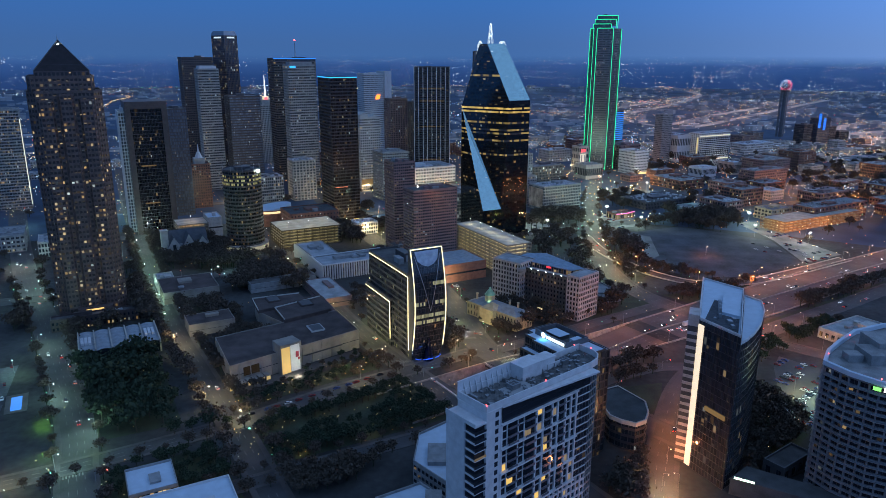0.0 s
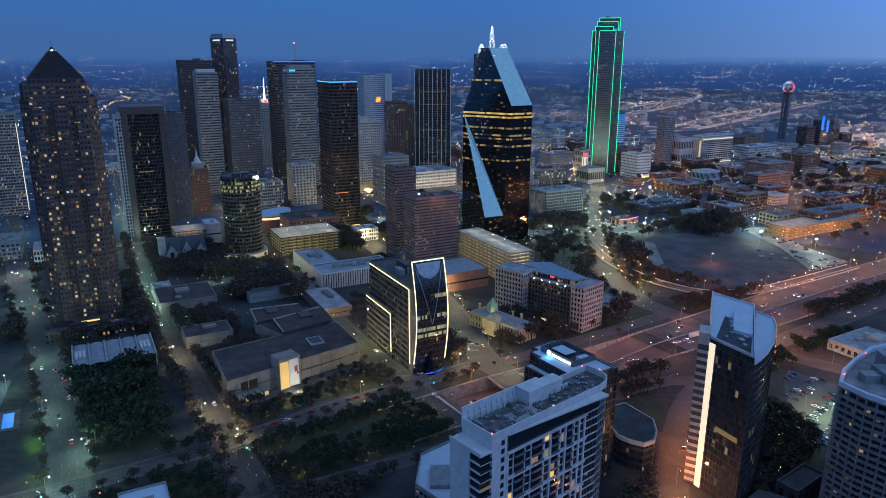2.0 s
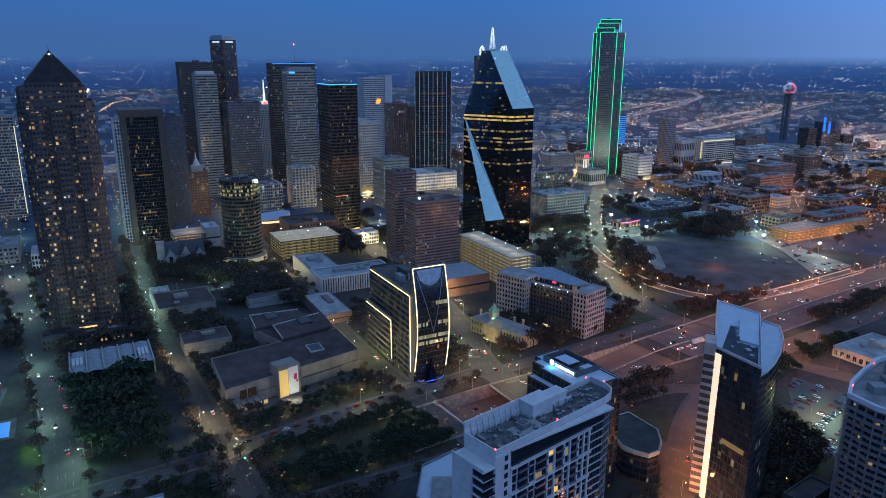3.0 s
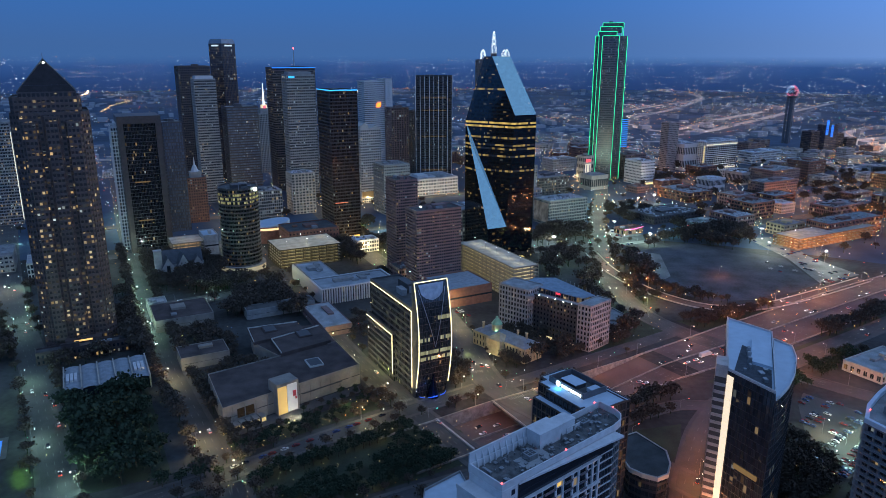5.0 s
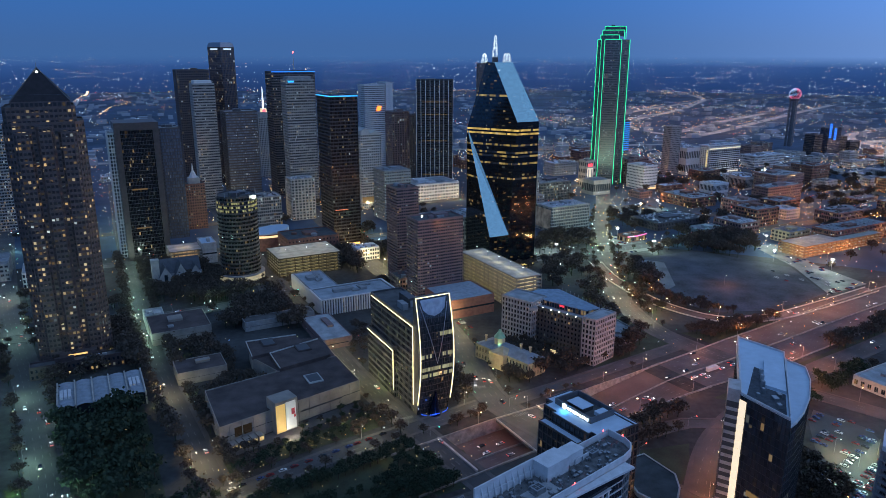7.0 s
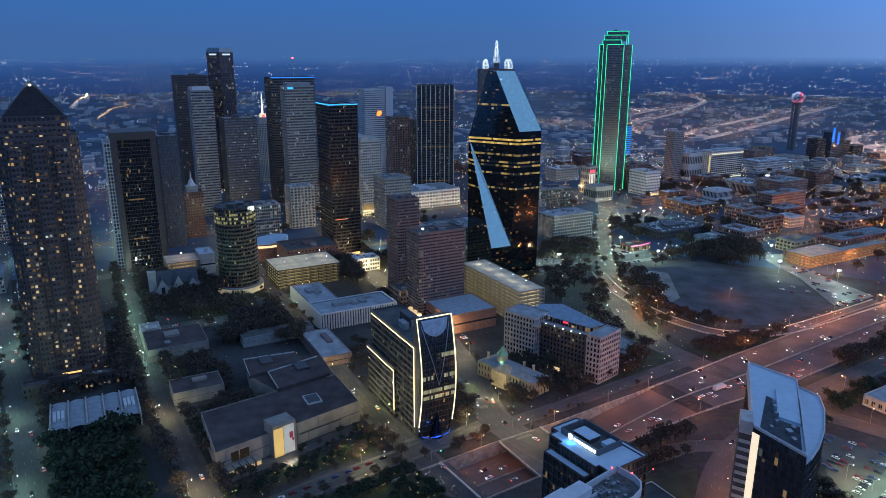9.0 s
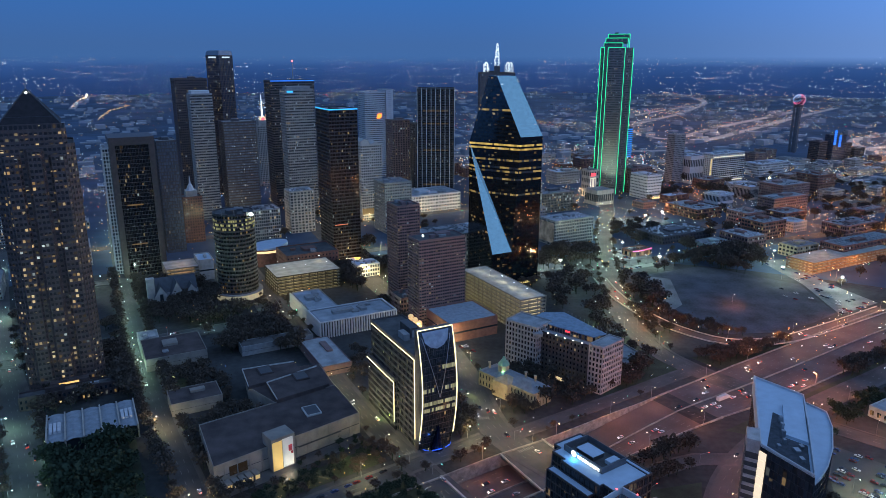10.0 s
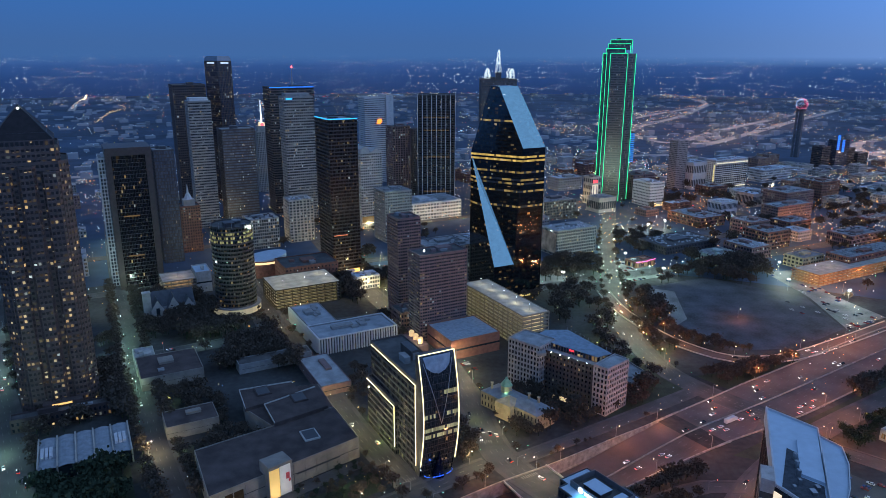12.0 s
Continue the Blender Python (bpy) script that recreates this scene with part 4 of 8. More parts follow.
for label, points in (("glass_body", BODY), ("glass_wedge", WEDGE)):
    bm = cells(points)
    for f in bm.faces:
        f.normal_update()
        c = f.calc_center_median()
        k = int(c.z / 3.9)
        if f.normal.dot(UPPER) > 0.995 or f.normal.dot(LOWER) > 0.995:
            f.material_index = 1
        elif c.z - k * 3.9 > 2.0:
            f.material_index = 4
        else:
            f.material_index = 2 if k in (38, 37) else 3 if k in (34, 32, 31, 29, 25, 47) else 0
    bmesh.ops.split_edges(bm, edges=bm.edges)
    shell = bpy.data.meshes.new(label)
    bm.to_mesh(shell)
    bm.free()
    for m in prism_mats:
        shell.materials.append(m)
    part(label, shell, None, prism, kind="stuff")
lob = Shape()
for a, b in (((24, -0.4, 1), (58, -0.4, 1)), ((-0.4, 18, 1), (-0.4, 50, 1))):
    p, q = fp(a[0], a[1], 1.0), fp(b[0], b[1], 1.0)
    lob.face((p.x, p.y, 0.8), (q.x, q.y, 0.8), (q.x, q.y, 3.2), (p.x, p.y, 3.2))
part("lit_lobby", lob, glow("amber_lobby_band", (1.0, 0.7, 0.25), 0.8), prism, "amber lit ground floor")

# tower with lattice crowns behind it
lattice = tower("lattice_crown_tower", "grey glass tower with white lit lattice spires", 51.5, 1190, 0, (55.5, 52), 211.5, DARK, glazing("lattice_tower_glass", 0.10, (0.14, 0.16, 0.2), warm=0.3, strength=0.4, metal=0.4), sp=1.9, pw=0.4, units=1)
white_lattice = glow("white_lattice", (0.85, 1.0, 1.0), 1.3)


def lattice_dome(shape, x, y, z, r, h):
    """A cage of hoops and bars with a domed top."""
    rows = [(0.0, 1.0), (0.3, 1.0), (0.6, 0.92), (0.82, 0.62), (1.0, 0.12)]
    hoops = [[(x + r * k * math.cos(g), y + r * k * math.sin(g), z + h * f) for g in [2 * math.pi * i / 6 for i in range(6)]] for f, k in rows]
    for n, (lo, hi) in enumerate(zip(hoops, hoops[1:])):
        for i in range(6):
            shape.bar(lo[i], lo[(i + 1) % 6], 0.13)
            shape.bar(lo[i], hi[i], 0.15)
            if (i + n) % 2:
                shape.bar(lo[i], hi[(i + 1) % 6], 0.12)
    return shape


part("spire_plinth", Shape().prism(rect(9, 9, 24, 22), 211, 222.5), DARK, lattice)
spire = Shape()
for z, r, h in ((222.5, 4.6, 16), (236, 3.4, 12), (246, 2.2, 11)):
    lattice_dome(spire, 28.5, 26.5, z, r, h)
part("lattice_spire", spire, white_lattice, lattice, "white lit lattice spire of stacked domes")
for x, y in ((10.5, 9), (48.5, 9), (12, 43), (47, 43)):
    part("pinnacle_plinth", Shape().prism(rect(8, 8, x - 4, y - 4), 211, 213.5), DARK, lattice)
    part("lattice_pinnacle", lattice_dome(Shape(), x, y, 213.5, 4.4, 15), white_lattice, lattice, "white lit lattice pinnacle")

# tall tower outlined in green
def octagon(cx, cy, half, cut, depth):
    return [(cx - half + cut, cy), (cx + half - cut, cy), (cx + half, cy + cut), (cx + half, cy + depth - cut), (cx + half - cut, cy + depth), (cx - half + cut, cy + depth), (cx - half, cy + depth - cut), (cx - half, cy + cut)]


green = thing("green_outlined_tower", "very tall glass tower outlined in green light", "building", 287, 1285, -13)
claim(green, octagon(0, 0, 26.5, 13, 54))
gg = glazing("green_tower_glass", 0.16, (0.16, 0.20, 0.22), warm=0.35, strength=0.35, metal=0.7, rough=0.2)
SHAFT = [(-14.5, 0), (13, 0), (13, 3), (26.8, 17), (26.8, 41), (14, 54), (-14, 54), (-26.8, 41), (-26.8, 15), (-20.5, 6), (-20.5, 3), (-14.5, 3)]
TIERS = ((-22, 8.6, 9, 259), (-19.3, 16.8, 13, 267), (-15.6, 19.6, 17, 273.4))
tower("", "", 3, 0, 0, SHAFT, 251.5, DARK, gg, ROOF_DARK, sp=2.0, pw=0.15, units=0, root=green, parapet=0.4)
for k, (u0, u1, v0, z1) in enumerate(TIERS):
    tower("", "", 5 + k, 0, 0, rect(u1 - u0, 46 - v0 + 2 * k, u0, v0), z1, DARK, gg, ROOF_DARK, sp=2.0, pw=0.15, z0=250.5 if k == 0 else TIERS[k - 1][3] - 1, units=1 if k == 2 else 0, root=green, parapet=0.4)
for (x, y), z1 in zip((SHAFT[0], SHAFT[1], SHAFT[3], SHAFT[8], SHAFT[9]), (251.8, 251.8, 251.8, 251.8, 251.8)):
    strip(green, "light_line", [(x * 1.02, y - 0.8, 3), (x * 1.02, y - 0.8, z1)], 0.85, LED_GREEN, "green light line up the edge")
strip(green, "light_line", [(-14.5, -0.8, 252.2), (13, -0.8, 252.2)], 0.85, LED_GREEN, "green light line along the front top")
strip(green, "light_line", [(-26.8, 14.2, 252.2), (-20.5, 5.2, 252.2)], 0.85, LED_GREEN, "green light line along a shoulder")
for (u0, u1, v0, z1), drop in zip(TIERS, (7, 36, 32)):
    strip(green, "light_line", [(u0 - 0.3, v0 - 0.8, 252), (u0 - 0.3, v0 - 0.8, z1 + 0.6), (u1 + 0.3, v0 - 0.8, z1 + 0.6), (u1 + 0.3, v0 - 0.8, z1 - drop if u1 < 13 else max(z1 - drop, 252))], 0.85, LED_GREEN, "green light line round a setback")

# ball-topped observation tower
ball = thing("observation_tower", "slender tower topped by a lit lattice ball", "tower", 895, 1865)
SHAFT_GREY = surface("shaft_concrete", (0.14, 0.14, 0.15), 0.85)
for dx, dy, r in ((0, 0, 4.5), (8, 3, 3.0), (-8, 3, 3.0), (0, -8, 3.0)):
    part("shaft", Shape().bar((dx, dy, 0), (dx, dy, 122), r, 12), SHAFT_GREY, ball)
part("deck", Shape().bar((0, 0, 116), (0, 0, 121), 12, 20), DARK, ball)
part("dome", Shape().ball(0, 0, 132, 13.2, 10, 16), glazing("dome_glass", 0.0, (0.02, 0.03, 0.06)), ball)
STUD_KINDS = {"pink": ((1.0, 0.10, 0.28), 1.1), "white": ((1.0, 0.75, 0.85), 1.2), "blue": ((0.25, 0.55, 1.0), 1.2)}
studs = {k: Shape() for k in STUD_KINDS}
for a in range(1, 14):
    t = math.pi * a / 14
    for b in range(24):
        g = 2 * math.pi * (b + 0.5 * (a % 2)) / 24
        kind = "white" if (a + b) % 4 == 0 else ("blue" if math.cos(g) < -0.25 and a < 9 else "pink")
        studs[kind].ball(14 * math.sin(t) * math.cos(g), 14 * math.sin(t) * math.sin(g), 132 + 14 * math.cos(t), 0.8, 3, 5)
for kind, (colour, power) in STUD_KINDS.items():
    part("light_studs", studs[kind], glow("ball_lights_" + kind, colour, power), ball, "%s lights over the ball" % kind, kind="stuff")
bluehotel = tower("glass_hotel", "mirrored glass hotel washed with blue light", 900, 1690, A, (46, 22), 62, DARK, glazing("blue_hotel_glass", 0.04, (0.04, 0.06, 0.1), warm=0.2, strength=0.6), sp=0.8, pw=0.3)
for x0, z0, z1 in ((-1, 40, 74), (18, 34, 62)):
    # blue light wash put into the pane colour, with glowing bars in front
    part("blue_panel", Shape().box(x0, -0.8, z0, x0 + 9, -0.2, z1), glazing("blue_wash", 0.0, (0.02, 0.1, 0.4)), bluehotel)
    for k in range(8):
        z = z0 + (z1 - z0) * (k + 0.2) / 8
        part("blue_lamp_bar", Shape().box(x0, -1.2, z, x0 + 9, -0.85, z + (z1 - z0) / 12), LED_BLUE, bluehotel, "glowing blue bar standing in for the light wash")
for dx, w, h in ((-40, 30, 48), (44, 26, 40), (78, 40, 26)):
    tower("hotel_wing", "dark glass hotel wing", 900 + dx, 1695 + dx * 0.5, A, (w, 26), h, DARK, glazing("hotel_wing_glass", 0.06, strength=0.4), sp=1, pw=0.4)
lit = tower("office_block", "small office block washed with blue light", 415, 1705, A, (28, 26), 77, DARK, glazing("wash_glass", 0.1), sp=1.5, pw=0.3)
# glowing bars imitate the blue light washing this front
for k in range(14):
    part("blue_lamp_bar", Shape().box(0, -0.9, 8 + k * 4.9, 28, -0.3, 10.6 + k * 4.9), glow("blue_wash_row", (0.04, 0.3, 0.95), 0.7), lit, "glowing blue bar standing in for the light wash")


def tower_on(name, label, plan, h, wall, glass, roof=None, **more):
    """A building on a footprint given in the plan."""
    cx, cy = sum(p[0] for p in plan) / len(plan), sum(p[1] for p in plan) / len(plan)
    return tower(name, label, cx, cy, 0, [(x - cx, y - cy) for x, y in plan], h, wall, glass, roof, **more)


# ---- offices with white light outlines ----
sail = thing("outlined_office", "glass office with a bowed front outlined in white light", "building", -21.8, 449.2, A)
sail.scale = (0.904, 0.9, 1.01)
claim(sail, rect(27, 82, -3, 0))
SAIL_WALL = surface("bronze_spandrels", (0.060, 0.058, 0.060), 0.5)
og = glazing("outlined_office_glass", 0.10, (0.02, 0.026, 0.03), warm=1.0, strength=0.4, tint=(0.75, 0.76, 0.38))
tower("", "", -24, 448, A, rect(26, 77, 0, 3), 61, SAIL_WALL, og, ROOF_DARK, fh=4.3, bw=2.2, sp=1.5, pw=0.15, units=4, root=sail, tall=6)
tower("", "", -25, 448, A, rect(6, 50, -3, 31), 36, SAIL_WALL, og, ROOF_DARK, fh=4.3, bw=2.2, sp=1.5, pw=0.15, units=0, root=sail)
NZ = 18


def bow(z):
    return -8.0 * math.sin(math.pi * min(1, z / 81)) - 0.5


front, lit_front, mull = Shape(), Shape(), Shape()
for k in range(NZ):
    z0, z1 = 79.5 * k / NZ, 79.5 * (k + 1) / NZ
    zm = z0 + 1.7
    for j in range(18):
        a, b = 0.4 + 1.4 * j, 0.4 + 1.4 * (j + 1)
        (lit_front if k in (12, 9, 7, 6) and not (k == 12 and j < 11) and not (k == 9 and 6 < j < 11) else front).face((a + 0.05, bow(zm), zm), (b - 0.05, bow(zm), zm), (b - 0.05, bow(z1), z1 - 0.1), (a + 0.05, bow(z1), z1 - 0.1))
        front.face((a + 0.05, bow(z0), z0 + 0.1), (b - 0.05, bow(z0), z0 + 0.1), (b - 0.05, bow(zm), zm - 0.05), (a + 0.05, bow(zm), zm - 0.05))
    mull.bar((0.4, bow(z0) - 0.05, z0), (25.6, bow(z0) - 0.05, z0), 0.16)
for a in range(10):
    for k in range(NZ):
        z0, z1 = 79.5 * k / NZ, 79.5 * (k + 1) / NZ
        mull.bar((0.4 + 2.8 * a, bow(z0) - 0.05, z0), (0.4 + 2.8 * a, bow(z1) - 0.05, z1), 0.07)
part("bowed_front_panes", front, glazing("bowed_glass", 0.03, (0.035, 0.045, 0.052), warm=0.9, strength=0.3, metal=0.3), sail, kind="stuff")
part("lit_front_panes", lit_front, glazing("lit_bowed_glass", 0.86, (0.04, 0.06, 0.08), warm=1.0, strength=0.75, tint=(0.80, 0.78, 0.36)), sail, kind="stuff")
part("mullions", mull, BLACK, sail)
vee = Shape()
for side in (-1, 1):
    arm = [(13 + side * 10.5 * i / 8, 37 + 38 * i / 8) for i in range(9)]
    for (xa, za), (xb, zb) in zip(arm, arm[1:]):
        vee.bar((xa, bow(za) - 0.5, za), (xb, bow(zb) - 0.5, zb), 0.22)
part("vee_brace", vee, ALUMINIUM, sail)
for x in (0.1, 25.9):
    cheek = Shape()
    for k in range(NZ):
        z0, z1 = 79.5 * k / NZ, 79.5 * (k + 1) / NZ
        cheek.face((x, bow(z0), z0), (x, 3.0, z0), (x, 3.0, z1), (x, bow(z1), z1))
    part("front_cheek", cheek, BLACK, sail)
lid = Shape()
lid.face((0.1, bow(79.5), 79.5), (25.9, bow(79.5), 79.5), (25.9, 3.0, 79.5), (0.1, 3.0, 79.5))
part("front_lid", lid, BLACK, sail)
part("bow_back", Shape().box(0.5, 2.4, 60.5, 25.5, 3.1, 79.3), GREY, sail)
for x in (0.0, 26.0):
    strip(sail, "light_line", [(x, bow(79.5 * k / NZ) - 0.5, 79.5 * k / NZ) for k in range(2, NZ + 1)], 0.55, LED_WHITE, "white light line down the bowed edge")
strip(sail, "light_line", [(0, bow(79.5) - 0.5, 79.5), (26, bow(79.5) - 0.5, 79.5)], 0.55, LED_WHITE, "white light line along the top")
strip(sail, "light_line", [(-0.6, 78, 60), (-0.6, 2.4, 60), (-0.6, 2.4, 7)], 0.5, LED_WHITE, "white light line round the long side")
strip(sail, "light_line", [(-3.6, 81, 35), (-3.6, 30.6, 35), (-3.6, 30.6, 7)], 0.5, LED_WHITE, "white light line round the lower block")
arc = Shape()
for i in range(16):
    if i in (4, 9, 13):
        continue
    g0, g1 = math.pi * i / 16, math.pi * (i + 0.8) / 16
    arc.bar((13 - 10.5 * math.cos(g0), -4 - 5 * math.sin(g0), 2.2), (13 - 10.5 * math.cos(g1), -4 - 5 * math.sin(g1), 2.2), 0.24)
part("blue_light_arc", arc, glow("deep_blue_led", (0.03, 0.14, 1.0), 1.5), sail, "broken blue light arc at the foot")
part("foot_cone", Shape().bar((13, -4.2, 0), (13, -6.4, 17), (4.6, 0.4), 14), glazing("cone_glass", 0.0, (0.012, 0.02, 0.06), metal=0.5), sail, "dark blue glass cone before the front")
shield = [(3, 78), (23, 78), (21.5, 72), (18, 69), (13, 67.5), (8, 69), (4.5, 72)]
shield_face = Shape()
shield_face.face(*[(x, bow(z) - 0.35, z) for x, z in shield[::-1]])
part("upper_shield", shield_face, surface("pale_panel", (0.30, 0.36, 0.42), 0.35, 0.4), sail, "pale panel below the top")
data = bpy.data.lights.new("foot_light", "POINT")
data.energy, data.color, data.shadow_soft_size = 420, (0.05, 0.18, 1.0), 0.5
foot = new("foot_light", data)
foot.location = (-24 + 13 * math.cos(radians(A)) + 8.5 * math.sin(radians(A)), 448 + 13 * math.sin(radians(A)) - 8.5 * math.cos(radians(A)), 2.5)
tagged(foot, "blue lamp at the foot of the glass cone", "lamp")
tower("brown_box", "windowless brown brick hall", 0, 618, A, (48, 44), 17, surface("rust_brick", (0.26, 0.12, 0.085), 0.9), PANE, surface("blue_grey_roof", (0.26, 0.30, 0.34), 0.8), fh=17, bw=60, sp=15, pw=0, units=0, parapet=0.5)
tower("low_hall", "low pale hall with a flat roof", -98, 552, A, (24, 58), 8, BROWN, PANE, ROOF_LIGHT, fh=8, bw=20, sp=7, pw=0, units=1, parapet=0.5, tall=2)

# ---- museum ----
STONE = surface("museum_limestone", (0.235, 0.205, 0.175), 0.9, scale=0.12, vary=0.3)
museum = tower_on("museum", "low limestone museum with flat stepped roofs", [(-135, 408), (-60, 471), (-82, 511), (-159, 455)], 14, STONE, PANE, surface("museum_roof", (0.080, 0.062, 0.058), 0.95, scale=0.1, vary=0.4, spec=0.2), fh=14, bw=200, sp=13.2, pw=0, units=0, parapet=0.6)
m0 = museum.matrix_basis.translation.copy()


def museum_box(name, plan, z0, z1, mat, label=""):
    return part(name, Shape().prism([(x - m0.x, y - m0.y) for x, y in plan], z0, z1), mat, museum, label)


def quad_at(x, y, w, d, ang=A):
    e, g = Vector((math.cos(radians(ang)), math.sin(radians(ang)))), Vector((-math.sin(radians(ang)), math.cos(radians(ang))))
    o = Vector((x, y))
    return [tuple(o), tuple(o + e * w), tuple(o + e * w + g * d), tuple(o + g * d)]


MR = MATS["museum_roof"]
REAR = [(-118, 485), (-82, 511.2), (-99, 546), (-152, 534), (-142, 508)]
museum_box("rear_block", REAR, 0.1, 13.8, STONE, "rear limestone block")
museum_box("rear_roof", inset(REAR, 0.5), 13.8, 14.0, MR)
claim(museum, [(x - m0.x, y - m0.y) for x, y in REAR])
RAISED = (([(-141.2, 504), (-108, 528), (-118, 545), (-153, 531)], 16.2), ([(-116.6, 484), (-85.5, 508), (-99.5, 536), (-129.6, 509)], 16.6))
for plan, z in RAISED:
    museum_box("raised_roof", plan, 13.9, z, MR)
    o = [(x - m0.x, y - m0.y) for x, y in plan]
    for (xa, ya), (xb, yb) in ((o[3], o[0]), (o[2], o[3])):
        g = Vector((xb - xa, yb - ya)).normalized() * 0.5
        part("roof_coping", Shape().prism([(xa, ya), (xb, yb), (xb - g.y, yb + g.x), (xa - g.y, ya + g.x)], z, z + 0.8), CONCRETE, museum, "pale roof coping")
for x, y, z in ((-93, 465.5, 14), (-109, 511, 16.6), (-137, 521, 16.2)):
    museum_box("roof_light_kerb", quad_at(x, y, 10, 13), z - 0.1, z + 1.0, CONCRETE if z < 15 else MR)
    museum_box("roof_light_well", quad_at(x + 0.3, y + 1.2, 8.4, 11), z + 1.0, z + 1.1, BLACK)
for i in range(12):
    e = Vector((-60 + 135, 471 - 408)).normalized()
    p = Vector((-135, 408)) + e * (6 + 7.6 * i)
    museum_box("wall_pilaster", quad_at(p.x + 0.32, p.y - 0.38, 0.5, 0.6, 40), 0.1, 13.5, STONE)
museum_box("window_slit", quad_at(-94 + 0.3, 442 - 0.4, 30, 0.4, 40), 6.5, 7.4, BLACK)
# lit portal with a banner
museum_box("portal", quad_at(-106.0, 425.2, 15, 12, 40), 0.1, 21, STONE, "tall limestone portal")
# recess surface emits amber itself, where lamps would light it
museum_box("lit_recess", quad_at(-105.6, 424.9, 6.2, 0.3, 40), 0.6, 19, glow("lit_recess", (1.0, 0.66, 0.2), 0.34, True), "recess glowing amber in place of lamplight")
museum_box("banner", quad_at(-100.6, 429.1, 6.8, 0.3, 40), 1.0, 19.5, surface("white_banner", (0.75, 0.72, 0.66), 0.9, vary=0.08), "floodlit white banner with a red figure")
museum_box("banner_mark", quad_at(-97.6, 431.3, 2.2, 0.2, 40), 10.5, 14.5, surface("red_print", (0.6, 0.07, 0.08), 0.9))
museum_box("banner_mark", quad_at(-96.4, 432.3, 1.2, 0.2, 40), 8.4, 10.2, surface("red_print", (0.6, 0.07, 0.08), 0.9))
museum_box("recessed_window", quad_at(-128, 413.6, 11, 0.4, 40), 5, 11, glazing("museum_glass", 1.0, (0.02, 0.02, 0.02), strength=0.05), "dim recessed windows")
for i in range(7):
    e = Vector((math.cos(radians(40)), math.sin(radians(40))))
    p = Vector((-134, 401)) + e * (4.2 * i)
    museum_box("cafe_bay", quad_at(p.x, p.y, 3.4, 7.5, 40), 0.1, 3.6, STONE)
    museum_box("cafe_window", quad_at(p.x + 0.42, p.y - 0.15, 2.6, 0.3, 40), 0.7, 3.0, glow("cafe_window", (1.0, 0.68, 0.26), 0.5), "warm lit window")
tower("museum_wing", "low museum wing with a flat roof", -236, 560, A, (46, 44), 10, STONE, PANE, MR, fh=10, bw=80, sp=9.4, pw=0, units=2, parapet=0.5, tall=2)
tower("museum_wing", "low museum wing along the street", -190, 490, A, (34, 24), 9, STONE, PANE, MR, fh=9, bw=80, sp=8.4, pw=0, units=1, parapet=0.5, tall=2)
tower("school_hall", "low dark hall with a gravel roof", -170, 590, A, (60, 14), 8, GREY, PANE, ROOF_DARK, fh=8, bw=80, sp=7.4, pw=0, units=0, parapet=0.5)

# ---- sculpture gallery with parallel walls ----
gallery = thing("gallery_pavilion", "long low gallery of parallel stone walls and vaulted glass roofs", "building", -248, 440, A)
claim(gallery, rect(53, 40))
for i in range(6):
    part("stone_wall", Shape().box(i * 10.4, 0, 0, i * 10.4 + 0.9, 40, 9.6), LIME, gallery)
for i in range(5):
    s = Shape()
    for k in range(6):
        a, b = 0.95 + 9.4 * k / 6, 0.95 + 9.4 * (k + 1) / 6
        za, zb = 8.3 + 0.9 * math.sin(math.pi * k / 6), 8.3 + 0.9 * math.sin(math.pi * (k + 1) / 6)
        s.face((i * 10.4 + a, 0.5, za), (i * 10.4 + b, 0.5, zb), (i * 10.4 + b, 39.5, zb), (i * 10.4 + a, 39.5, za))
    part("vaulted_roof", s, surface("frosted_roof", (0.24, 0.27, 0.30), 0.55), gallery)
    part("glass_end", Shape().box(i * 10.4 + 1.0, 0.6, 0.1, i * 10.4 + 10.3, 0.8, 8.1), glazing("gallery_glass", 0.5, strength=0.06), gallery)
for i in (0, 4):
    for k in range(3):
        part("rooftop_unit", Shape().box(i * 10.4 + 2 + k * 2.4, 12, 9, i * 10.4 + 3.8 + k * 2.4, 24, 10.6), WHITE, gallery)

# ---- white colonnaded office, garages ----
colonnade = thing("colonnaded_office", "low office with white fins and a pale flat roof", "building", -112, 627, A)
claim(colonnade, rect(72, 92))
for nm, pl in (("front", rect(72, 34)), ("left", rect(30, 58, 0, 34.05))):
    tower("", "", 3, 1, 0, inset(pl, 1.2), 14.2, GREY, glazing("colonnade_glass", 0.2, warm=0.5, strength=0.25), surface("office_roof", (0.30, 0.32, 0.34), 0.9, scale=0.1, vary=0.3), fh=13, bw=2.4, sp=0.6, pw=0.3, units=5, root=colonnade, parapet=0.9, tall=2.5)
fin_mesh = Shape().box(-0.45, -0.85, 0.2, 0.45, 0.85, 14.4).mesh("fin", WHITE)
for i in range(31):
    part("fin", fin_mesh, None, colonnade).location = (i * 2.4, 0, 0)
for i in range(1, 39):
    ob = part("fin", fin_mesh, None, colonnade)
    ob.matrix_basis = pose(0, i * 2.4, 0, 0, 0, 90)
part("cornice", Shape().ring(rect(73, 35, -0.5, -0.5), 1.2, 14.45, 15.4), WHITE, colonnade)


DECK = surface("deck_concrete", (0.34, 0.33, 0.29), 0.9, scale=0.15, vary=0.3)


